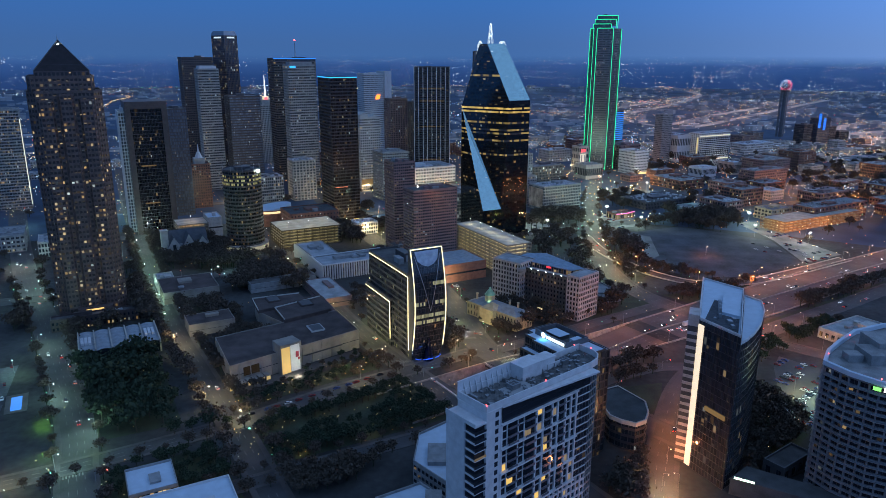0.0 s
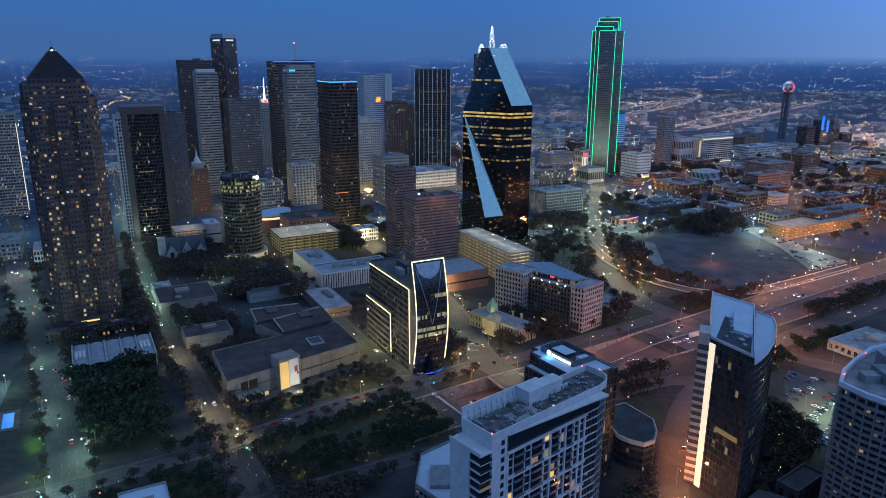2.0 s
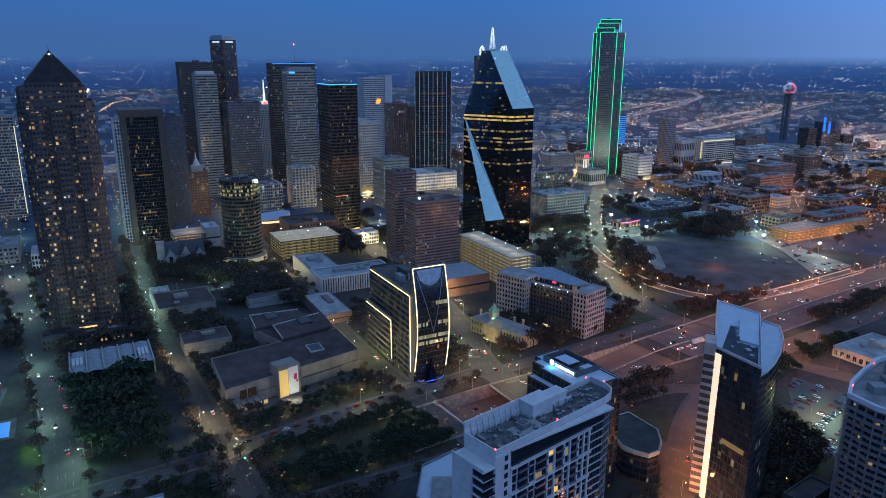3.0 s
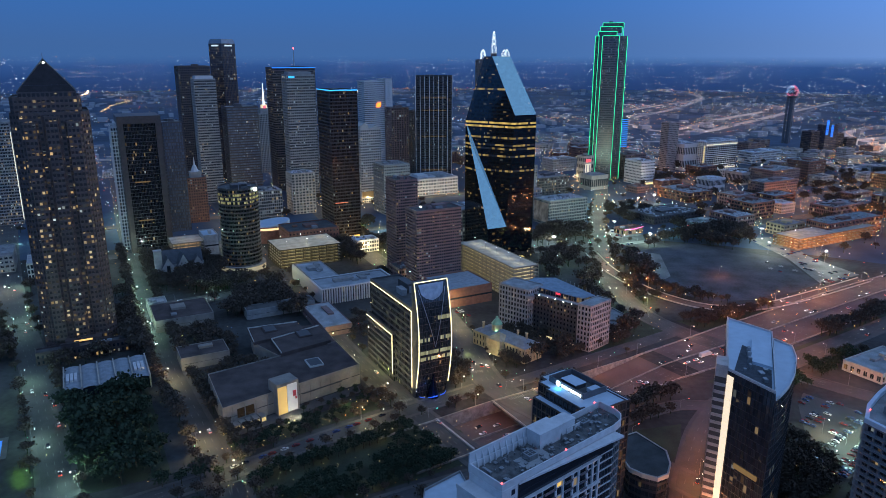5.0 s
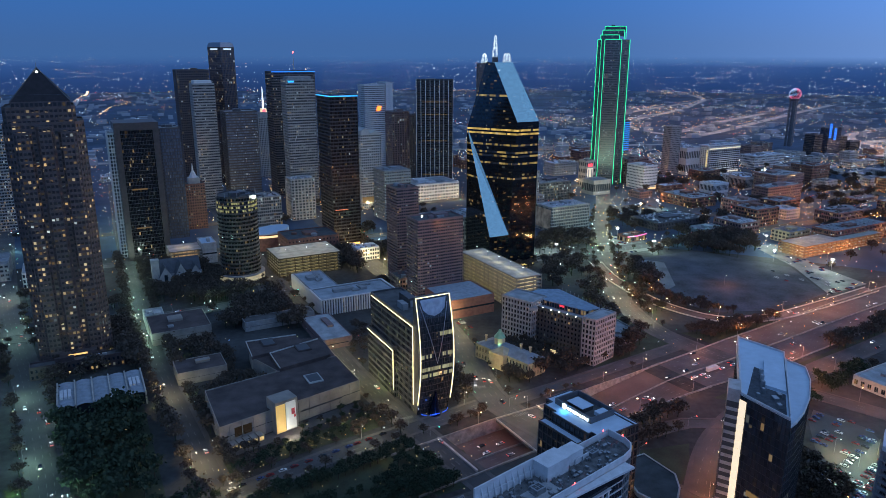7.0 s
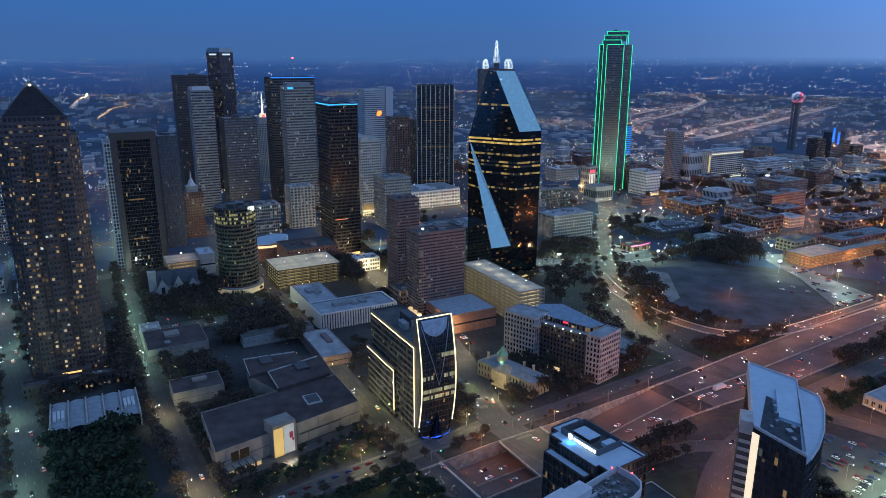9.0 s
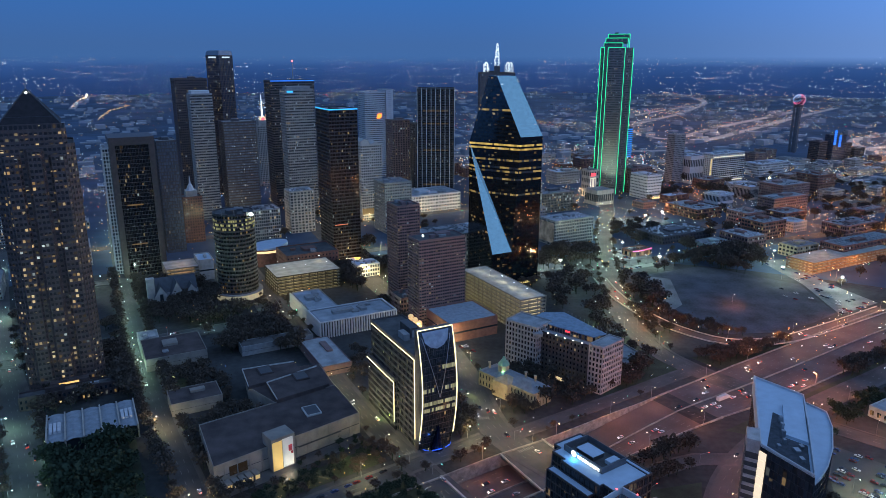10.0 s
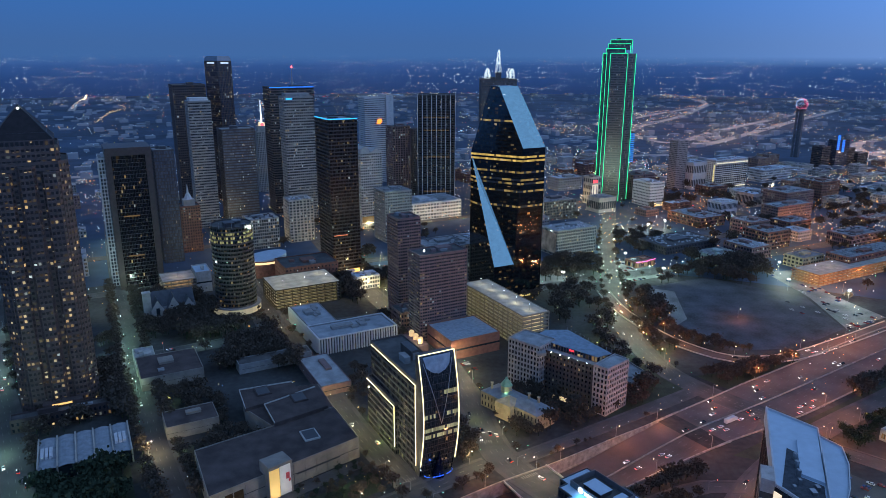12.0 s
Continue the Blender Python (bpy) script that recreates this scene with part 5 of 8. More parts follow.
def garage(label, x, y, ang, w, d, h, levels, mat, share, bright, tint):
    g = thing("parking_garage", label, "parking garage", x, y, ang)
    claim(g, rect(w, d))
    fh = h / levels
    part("core", Shape().prism(inset(rect(w, d), 3.0), 0, h - 0.6), mat, g)
    for k in range(levels + 1):
        part("deck", Shape().prism(inset(rect(w, d), 0.45), max(0.05, k * fh - 0.45), k * fh + 0.05 if k else 0.2), DECK, g)
        part("deck_edge", Shape().ring(rect(w, d), 0.4, max(0.05, k * fh - 0.5), k * fh + 0.6), mat, g)
    post = Shape().box(-0.3, -0.3, 0.05, 0.3, 0.3, h - 0.5).mesh("column", mat)
    for i in range(int(w / 8) + 1):
        for y0 in (0.28, d - 0.28):
            part("column", post, None, g).location = (min(w - 0.28, max(0.28, i * w / int(w / 8))), y0, 0)
    for i in range(1, int(d / 8)):
        for x0 in (0.28, w - 0.28):
            part("column", post, None, g).location = (x0, i * d / int(d / 8), 0)
    for k in range(levels):
        s = Shape()
        for i in range(int(w / 5)):
            s.box(1.5 + i * 5, 1.2, (k + 1) * fh - 0.75, 4.5 + i * 5, 2.4, (k + 1) * fh - 0.55)
        for i in range(int(d / 5)):
            s.box(1.2, 1.5 + i * 5, (k + 1) * fh - 0.75, 2.4, 4.5 + i * 5, (k + 1) * fh - 0.55)
        # rear panels emit by themselves, standing in for lamplight inside the decks
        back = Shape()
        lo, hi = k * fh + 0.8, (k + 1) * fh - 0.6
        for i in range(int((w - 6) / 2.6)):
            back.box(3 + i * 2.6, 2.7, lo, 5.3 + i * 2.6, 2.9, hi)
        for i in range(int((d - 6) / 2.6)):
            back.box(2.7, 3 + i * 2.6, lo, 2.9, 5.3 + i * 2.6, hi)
        part("ceiling_lamps", s, glow("garage_lamp", (1.0, 0.80, 0.36), 2.0), g, "row of yellowish lamps")
        part("lit_deck", back, glazing("garage_glow_panel_%s" % share, 1.0, (0.3, 0.28, 0.22), 1.0, bright, tint=tint), g, "glowing panels standing in for lamplight on the deck")
    return g


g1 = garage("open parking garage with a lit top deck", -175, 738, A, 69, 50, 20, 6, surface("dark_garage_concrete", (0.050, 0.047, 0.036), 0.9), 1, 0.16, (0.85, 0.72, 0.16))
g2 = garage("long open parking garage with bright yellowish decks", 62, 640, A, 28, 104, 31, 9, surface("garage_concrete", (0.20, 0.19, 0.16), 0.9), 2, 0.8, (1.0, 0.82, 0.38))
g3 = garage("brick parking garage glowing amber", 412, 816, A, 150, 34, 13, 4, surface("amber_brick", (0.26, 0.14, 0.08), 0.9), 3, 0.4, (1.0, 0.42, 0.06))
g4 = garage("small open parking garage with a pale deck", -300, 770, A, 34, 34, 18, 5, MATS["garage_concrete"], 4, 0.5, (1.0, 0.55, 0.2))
tower("office_block", "pale blank office block beside a garage", -272, 790, A, (16, 30), 22, CONCRETE, PANE, ROOF_WHITE, fh=22, bw=30, sp=20, pw=0, units=1)
tower("market_hall", "dark brick block behind the garage", -178, 800, A, (60, 44), 24, BRICK, glazing("market_glass", 0.08, warm=0.7, strength=0.4), ROOF_DARK, fh=5, bw=4, sp=3, pw=2.4, units=3)
oval = thing("concert_hall", "round hall with a pale sloping disc roof", "building", -215, 860, A)
claim(oval, rect(44, 44, -22, -22))
disc = [(24 * math.cos(g), 18 * math.sin(g)) for g in [2 * math.pi * i / 28 for i in range(28)]]
part("wall", Shape().prism(disc, 0, 20), BRICK, oval)
part("disc_roof", Shape().prism(inset(disc, -1), 20.05, 22, [22 + 0.12 * p[0] for p in disc]), ROOF_WHITE, oval)
part("light_arc", Shape().ring(inset(disc[18:27] + [(0, 0)], -0.5), 0.3, 16, 18.5), glow("warm_arc", (1.0, 0.7, 0.35), 1.2), oval, "warm lit clerestory")

# ---- curved-front office and the old yellow house ----
FED = surface("pinkish_precast", (0.33, 0.31, 0.30), 0.85)
fg = glazing("precast_glass", 0.05, (0.02, 0.022, 0.025), strength=0.4)
# recessed middle gets a darker precast: its shade is put into the colour
fedroot = tower_on("precast_office", "pale precast office with square windows and a recessed front", [(71, 567.5), (106, 536.5), (124, 550), (93, 604), (72, 604), (52, 585)], 31, surface("shaded_precast", (0.07, 0.064, 0.06), 0.85), fg, ROOF_LIGHT, fh=3.9, bw=3.2, sp=1.7, pw=1.5, units=4, deep=0.8)
f0 = fedroot.matrix_basis.translation.copy()
for plan in ([(44, 580.5), (66, 561.5), (80, 578), (58, 597)], [(100, 531.5), (108.6, 523.6), (127.6, 541), (119, 550)]):
    loc = [(x - f0.x, y - f0.y) for x, y in plan]
    w, p = Shape(), Shape()
    facade(w, p, loc, 0.1, 36, 3.9, 3.0, 1.3, 1.0, 0.8)
    part("wing_core", Shape().prism(inset(loc, 0.8), 0.1, 36), FED, fedroot)
    part("wing_grid", w, FED, fedroot, kind="stuff")
    part("wing_panes", p, fg, fedroot, kind="stuff")
    part("wing_roof", Shape().prism(inset(loc, 0.5), 35.9, 36.2), ROOF_LIGHT, fedroot)
    part("wing_parapet", Shape().ring(loc, 0.5, 35.8, 37.2), FED, fedroot)
fp_plan = [(x - f0.x, y - f0.y) for x, y in ((79, 571), (106, 547), (117, 553), (93, 598), (76, 598), (65, 586))]
w, p = Shape(), Shape()
facade(w, p, fp_plan, 31, 35.4, 4.4, 2.4, 0.7, 0.3, 0.4)
part("penthouse_core", Shape().prism(inset(fp_plan, 0.6), 31, 35.4), BROWN, fedroot)
part("penthouse_grid", w, BROWN, fedroot, kind="stuff")
part("penthouse_panes", p, glazing("penthouse_warm", 0.3, strength=0.5), fedroot, kind="stuff")
part("penthouse_roof", Shape().prism(inset(fp_plan, -0.5), 35.4, 36.0), surface("blue_roof_felt", (0.20, 0.26, 0.32), 0.85), fedroot)
for k in range(11):
    q = Vector((93 - f0.x, 598.5 - f0.y)) + (Vector((117.5 - f0.x, 553.5 - f0.y)) - Vector((93 - f0.x, 598.5 - f0.y))) * (k / 10)
    part("trellis_post", Shape().box(q.x - 0.15, q.y - 0.15, 36, q.x + 0.15, q.y + 0.15, 38.4), GREY, fedroot)
part("red_sign", Shape().prism([(x - f0.x, y - f0.y) for x, y in ((88, 562.4), (91, 559.7), (91.2, 559.9), (88.2, 562.6))], 33.6, 35.0), glow("small_red_sign", (1.0, 0.05, 0.08), 1.4), fedroot, "small red glowing sign")
for i in range(5):
    k = (i + 0.5) / 5
    part("terrace_lamp", Shape().ball(72 + 28 * k - f0.x, 565 - 25 * k - f0.y - 0.5, 32.8, 0.4), LAMP_WHITE, fedroot, "round terrace lamp")
part("lit_lobby", Shape().prism([(x - f0.x, y - f0.y) for x, y in ((74, 553.2), (98, 532.2), (98.6, 532.9), (74.6, 553.9))], 0.5, 3.2), glow("lobby_warm", (1.0, 0.75, 0.4), 0.7), fedroot, "warm lit lobby")

tower_on("low_shed", "low flat shed behind a fence", [(136, 560), (156, 574), (144, 602), (124, 588)], 7, GREY, PANE, ROOF_GREY, fh=7, bw=40, sp=6.4, pw=0, units=1, tall=1.5)
house = tower_on("yellow_house", "old buff stone hall with slate roofs and a green-lit dome", [(21, 541), (57, 502), (71, 514), (35, 553)], 11, BUFF, glazing("house_glass", 0.3, warm=1.0, strength=0.4), surface("slate_roof", (0.19, 0.21, 0.23), 0.7), fh=5, bw=3.2, sp=2.2, pw=1.8, units=0, parapet=0.6, deep=0.4)
h0 = house.matrix_basis.translation.copy()
hp = [(x - h0.x, y - h0.y) for x, y in ((21, 541), (57, 502), (71, 514), (35, 553))]
hip = Shape()
r0 = ((-10.5, 11.4, 15.5), (10.5, -11.4, 15.5))
hip.face((*hp[0], 11.6), (*hp[1], 11.6), r0[1], r0[0])
hip.face((*hp[1], 11.6), (*hp[2], 11.6), r0[1])
hip.face((*hp[2], 11.6), (*hp[3], 11.6), r0[0], r0[1])
hip.face((*hp[3], 11.6), (*hp[0], 11.6), r0[0])
part("hipped_roof", hip, MATS["slate_roof"], house)
for x, y in ((-17, 13), (-6, 16), (8, -4), (14, -10)):
    part("chimney", Shape().box(x - 0.8, y - 0.8, 11, x + 0.8, y + 0.8, 18).box(x - 1.0, y - 1.0, 18, x + 1.0, y + 1.0, 18.5), BUFF, house)
wing = Shape()
wp = [(-16, -3), (-6, -13), (4, -4), (-5, 6)]
wing.prism(wp, 0.1, 12)
for k in range(4):
    wing.face((*wp[k], 12), (*wp[(k + 1) % 4], 12), (-5.6, -3.4, 16.5))
part("entrance_pavilion", wing, BUFF, house)
part("dome_drum", Shape().bar((-7, 8, 13), (-7, 8, 19), 4.2, 8), BUFF, house)
part("dome", Shape().bar((-7, 8, 19), (-7, 8, 23.5), (4.6, 1.2), 8).ball(-7, 8, 24.2, 1.1, 5, 8), surface("verdigris", (0.16, 0.34, 0.24), 0.6), house, "green copper dome")

# ---- white apartment tower ----
flats = thing("apartment_tower", "white apartment tower with balconies and a walled roof deck", "building", 17, 236.5, 40)
FLAT = [(0, 0), (62, 0), (68, 1.2), (71.6, 3.8), (73.4, 8), (73.6, 16.5), (0, 16.5)]
claim(flats, FLAT)
FH = 3.6
fgl = glazing("flats_glass", 0.05, (0.02, 0.027, 0.038), warm=1.0, strength=0.5)
walls, panes = Shape(), Shape()
facade(walls, panes, FLAT, 0, 25.2, FH, 3.0, 0.8, 0.7, 0.8, edges=(0, 5, 6))
facade(walls, panes, FLAT, 25.2, 75.6, FH, 3.0, 0.8, 0.7, 0.8, edges=(5,))
part("wall", Shape().prism(inset(FLAT, 0.9), 0, 76), WHITE, flats)
part("facade_grid", walls, WHITE, flats, kind="stuff")
glassy, gpanes = Shape(), Shape()
facade(glassy, gpanes, FLAT, 0, 75.6, FH, 2.4, 0.45, 0.12, 0.6, edges=(1, 2, 3, 4))
part("corner_grid", glassy, GREY, flats, kind="stuff")
part("corner_panes", gpanes, fgl, flats, "dark curved corner glazing", kind="stuff")
part("window_panes", panes, fgl, flats, kind="stuff")
# flush dark glass stands in for floors recessed in the canopy's shade
part("top_band", Shape().box(8.6, -0.1, 68.75, 61.8, 0.3, 75.3).box(8.6, -0.14, 71.9, 61.8, -0.1, 72.05), fgl, flats, "dark glass sheet standing in for shaded floors below the canopy")
part("end_wall", Shape().box(-0.25, 0, 0.05, -0.05, 16, 75.6).box(-0.2, -0.25, 0.05, 7.5, 0.9, 76), WHITE, flats)
endbal, endgl = Shape(), Shape()
for k in range(20):
    endbal.box(-6.4, -0.6, k * FH, -0.3, 5.5, k * FH + 0.3)
    endgl.box(-6.35, -0.55, k * FH + 0.3, -0.35, -0.45, k * FH + 1.3)
part("balcony_slab", endbal, WHITE, flats, kind="stuff")
part("balcony_glass", endgl, fgl, flats, kind="stuff")
# piers between which narrow windows and balconied bays stand in turn
PIERS = ((8, 0.9), (11.3, 0.35), (17.5, 0.35), (21, 0.35), (28, 0.9), (32, 0.9), (37.5, 0.9), (41, 0.9), (46, 0.9), (49.5, 0.9), (53, 0.9))
beams = Shape()
for k in range(7, 20):
    bold = k % 3 == 1
    beams.box(7.52, -1.2 if bold else -0.1, k * FH - (0.3 if bold else 0.12), 53.4 if bold else 53, 0.5, k * FH + (0.3 if bold else 0.12))
    beams.box(53, -0.3, k * FH - 0.12, 62, 0.5, k * FH + 0.12)
for x, wide in PIERS:
    beams.box(x - wide / 2, -0.4 if wide > 0.5 else -0.15, 25.3, x + wide / 2, 0.55, 68.6)
part("front_grid", beams, WHITE, flats, "white front grid of piers and slabs", kind="stuff")
rnd = random.Random(5)
PANE_MATS = (glazing("flat_window", 0.0, (0.02, 0.028, 0.04)), glow("lit_flat", (1.0, 0.62, 0.16), 0.8), glow("dim_flat", (1.0, 0.66, 0.3), 0.16))
SMOKED = surface("smoked_balcony_glass", (0.10, 0.11, 0.13), 0.2, bump=0)
for j in range(10):
    (xa, wa), (xb, wb) = PIERS[j], PIERS[j + 1]
    lo, hi = xa + wa / 2 + 0.08, xb - wb / 2 - 0.08
    sashes = 3 if hi - lo > 4 else 2
    step = (hi - lo) / sashes
    sets = [Shape().box(0.05, 0.2, 0.2, step - 0.05, 0.32, FH - 0.45).mesh("window", m) for m in PANE_MATS]
    rail = Shape().box(0, -1.0, 0.12, hi - lo, -0.1, 0.25).box(0, -1.0, 0.25, hi - lo, -0.94, 1.25).mesh("balcony", SMOKED)
    for k in range(7, 19):
        q = rnd.random()
        kind = 1 if q < 0.03 else 2 if q < 0.075 else 0
        for n in range(sashes):
            part("window", sets[kind if n < 2 else 0], None, flats).location = (lo + n * step, 0, k * FH)
        if hi - lo > 3.4:
            part("balcony", rail, None, flats).location = (lo, 0, k * FH)
corner_glass = Shape()
for k in range(7, 19):
    for n in range(4):
        corner_glass.face((53.5 + n * 2.1, 0.15, k * FH + 0.2), (55.5 + n * 2.1, 0.15, k * FH + 0.2), (55.5 + n * 2.1, 0.15, k * FH + FH - 0.2), (53.5 + n * 2.1, 0.15, k * FH + FH - 0.2))
part("corner_window", corner_glass, fgl, flats, "dark glass beside the curved corner", kind="stuff")
small = Shape()
for k in range(6, 21):
    small.box(4.4, -0.29, k * FH + 0.7, 6.2, -0.26, k * FH + 2.8)
part("side_windows", small, fgl, flats)
part("roof_deck", Shape().prism(inset(FLAT, 0.7), 75.4, 76.05), surface("deck_gravel", (0.10, 0.10, 0.10), 0.95, scale=0.4, vary=0.6), flats)
part("parapet", Shape().ring(FLAT, 0.5, 75.6, 78.7), WHITE, flats, "tall white parapet wall")
part("back_wall", Shape().box(0.2, 16.6, 75, 29, 17.2, 82.6), WHITE, flats, "tall white wall behind the roof deck")
canopy = Shape().prism([(8, -0.4), (62, -4.8), (62, -0.4)], 75.4, 76.2)
part("canopy", canopy, WHITE, flats, "white wedge canopy above the top floors")
part("end_terrace", Shape().box(-6.2, 5.6, 0.05, -0.3, 16.2, 72).box(-6.4, -0.6, 72, -0.3, 16.4, 72.6).box(-6.4, -0.6, 72.6, -6.1, 16.4, 73.6), WHITE, flats)
part("end_glass", Shape().box(-5.6, 0.6, 0.05, -0.4, 5.55, 71.9), fgl, flats, "dark glass behind corner balconies")
for x0, y0, x1, y1, z1 in ((29.2, 9.5, 41, 17, 82.2), (41.3, 11, 51, 16.8, 81), (2.2, 8, 2.8, 12, 78.4), (20, 6, 24.5, 9.5, 78.4), (54, 9, 58, 12, 78.2)):
    s = Shape().box(x0, y0, 76, x1, y1, z1)
    s.box(x0 - 0.2, y0 - 0.2, z1, x1 + 0.2, y1 + 0.2, z1 + 0.25)
    part("plant_room", s, WHITE if z1 > 79 else STEEL, flats)
fan = Shape()
for i in range(40):
    x, y = 4 + 66 * rnd.random(), 2 + 12.5 * rnd.random()
    fan.bar((x, y, 76), (x, y, 77 + 1.5 * rnd.random()), 0.25, 6)
part("pipework", fan, STEEL, flats, kind="stuff")
for k in range(9):
    part("roof_buttress", Shape().prism([(3 + k * 3, 15.1), (3.4 + k * 3, 15.1), (3.4 + k * 3, 16.6), (3 + k * 3, 16.6)], 76, 79.4, [77.2, 77.2, 81.6, 81.6]), WHITE, flats)
part("deck_wall", Shape().box(46, 10.5, 76, 58, 10.9, 78.4), WHITE, flats)
pads = Shape()
part("pale_pad", Shape().box(16, 3.2, 76.05, 30, 10.5, 76.4), ROOF_LIGHT, flats)
for cx, cy, cz in ((20, 6, 78.65), (54, 9, 78.45)):
    for i in range(4):
        part("fan_well", Shape().box(cx + 0.4 + 1.9 * (i % 2), cy + 0.4 + 1.5 * (i // 2), cz, cx + 1.9 + 1.9 * (i % 2), cy + 1.6 + 1.5 * (i // 2), cz + 0.05), BLACK, flats)
part("water_tank", Shape().bar((33, 12, 76), (33, 12, 79.4), 0.9, 12), WHITE, flats, smooth=True)
for i in range(70):
    x, y = 5 + 62 * rnd.random(), 2 + 12 * rnd.random()
    pads.box(x, y, 76, x + rnd.uniform(0.8, 1.8), y + rnd.uniform(0.8, 1.6), 76.6 + rnd.random())
part("cooling_plant", pads, STEEL, flats, kind="stuff")
for x, y in ((0, 0.2), (33, 0.2), (73, 9), (70, 16.2), (51, 16.2)):
    part("beacon", Shape().ball(x, y, 79.2, 0.3), RED_LAMP, flats, "red beacon")
tower_on("annex_block", "low annex with a pale roof beside the flats", [(-14, 304), (6, 282), (20, 300), (6, 346), (-12, 330)], 12, GREY, glazing("annex_flat_glass", 0.1), ROOF_WHITE, fh=4, units=2, tall=2)
tower_on("low_block", "low pale-roofed block by the park", [(-30, 274), (-2, 262), (6, 270), (-10, 286)], 12, GREY, glazing("low_block_glass", 0.1), ROOF_WHITE, fh=4, units=1, tall=1.5)

# ---- office with a sunken roof court ----
court = thing("court_office", "dark glass office with a white roof and sunken court", "building", 66, 318, 34)
claim(court, rect(22, 42))
cg = glazing("court_glass", 0.08, (0.030, 0.034, 0.040), strength=0.3)
COURT = [(0, 0), (22, 0), (22, 42), (5, 42), (5, 38), (0, 38), (0, 30), (-2.2, 30), (-2.2, 6), (0, 6)]
tower("", "", 0, 0, 0, COURT, 61, BLACK, cg, ROOF_WHITE, fh=4.2, bw=3.2, sp=0.7, pw=0.35, units=0, root=court, parapet=0.5)
tower("", "", 1, 0, 0, rect(4.5, 26, -6.8, 8), 56.5, BLACK, cg, ROOF_WHITE, fh=4.2, bw=3.2, sp=0.7, pw=0.35, units=0, root=court, parapet=0.4)
tower("", "", 2, 0, 0, rect(5, 22, 22.1, 2), 59, BLACK, cg, ROOF_WHITE, fh=4.2, bw=3.2, sp=0.7, pw=0.35, units=0, root=court, parapet=0.4)
part("court_wall", Shape().ring(rect(15.5, 24, 5.5, 12), 0.5, 60.9, 64.0), surface("weathered_screen", (0.11, 0.11, 0.12), 0.6), court)
part("court_floor", Shape().box(6.1, 12.6, 60.9, 20.4, 35.4, 61.2), ROOF_DARK, court)
part("plant_room", Shape().box(9, 21, 61.2, 16, 31, 63.4), BLACK, court)
part("plant_roof", Shape().box(8.8, 20.8, 63.4, 16.2, 31.2, 63.7), ROOF_WHITE, court)
part("rooftop_unit", Shape().box(13, 14, 61.2, 19, 17.5, 63.0), ROOF_WHITE, court)
for i in range(9):
    part("sign_bar", Shape().box(5.0, 13.5 + i * 1.55, 61.6, 5.3, 14.5 + i * 1.55, 63.1), glow("white_sign", (0.75, 0.92, 1.0), 2.4), court, "glowing white sign bar")
part("sign_disc", Shape().bar((5.0, 29.2, 62.6), (5.3, 29.2, 62.6), 1.5, 12), MATS["white_sign"], court, "round glowing white mark")
part("sign_panel", Shape().box(21.2, 24, 61, 21.6, 31, 63.4), LED_CYAN, court, "blue glowing roof sign")
for x, y, watts in ((3.2, 27, 900), (24.3, 22.5, 500)):
    data = bpy.data.lights.new("sign_light", "POINT")
    data.energy, data.color, data.shadow_soft_size = watts, (0.04, 0.42, 1.0), 0.4
    bulb = new("light", data)
    bulb.parent = court
    bulb.location = (x, y, 62.2)

# ---- tower with a lit corner strip ----
LEFT = [(127, 322), (138, 299), (157, 343), (167, 366), (152, 386)]
RIGHT = [(138.4, 299), (143.1, 303.2), (150.2, 311.3), (158.8, 323.7), (168.2, 341.4), (173, 355.6), (167.6, 365.5), (157.6, 342.6)]
blade = thing("strip_lit_tower", "dark glass tower with a bright white corner strip", "building", 140, 335)
claim(blade, [(127, 322), (138, 299), (150, 311), (168, 341), (173, 356), (167, 366), (152, 386)])
bg = glazing("blade_glass", 0.05, (0.034, 0.036, 0.042), warm=0.6, strength=0.22)


def shifted(poly, x, y):
    return [(a - x, b - y) for a, b in poly]


for nm, pl, h, edges in (("left", LEFT, 81, (0, 3, 4)), ("right", RIGHT, 77.6, (0, 1, 2, 3, 4, 5))):
    loc = shifted(pl, 140, 335)
    w, p = Shape(), Shape()
    part("core", Shape().prism(inset(loc, 0.5), 0, h - 0.5), BLACK, blade)
    facade(w, p, loc, 0, h, 3.9, 1.9, 0.32, 0.09, 0.15, edges=edges)
    part("facade_grid", w, BLACK, blade, kind="stuff")
    part("window_panes", p, bg, blade, kind="stuff")
    part("roof", Shape().prism(inset(loc, 0.5), h - 0.45, h), ROOF_WHITE, blade)
    part("parapet", Shape().ring(loc, 0.4, h - 0.5, h + 0.9), WHITE, blade)
a, b = Vector((127 - 140, 322 - 335)), Vector((152 - 140, 386 - 335))
e = (b - a).normalized()
out = Vector((-e.y, e.x))
p, q, r, t = (a + e * 0.6 + out * 0.1, a + e * 12 + out * 0.1, a + e * 12 + out * 5.2, a + e * 1.6 + out * 5.2)
# dark core puts the shade between the balcony bands into its colour
part("balcony_core", Shape().prism([tuple(v + (q - p).normalized() * 0.4 * s_) for v, s_ in ((t, 1), (p, 1), (q, -1), (r, -1))], 0.1, 77), surface("balcony_shade", (0.07, 0.06, 0.058), 0.8), blade)
for k in range(19):
    z = 1.6 + 3.9 * k
    # pinkish tint stands for amber light cast up from the street
    part("balcony_band", Shape().prism([tuple(t), tuple(p), tuple(q), tuple(r)], z, z + 1.5), surface("amber_tinted_precast", (0.42, 0.36, 0.33), 0.8), blade, "pale balcony band")
panel = Shape()
panel.box(-0.1, -0.25, 0.1, 3.4, 0.1, 3.75)
panel_mesh = panel.mesh("light_panel", glow("light_panel", (1.0, 0.83, 0.60), 0.92))
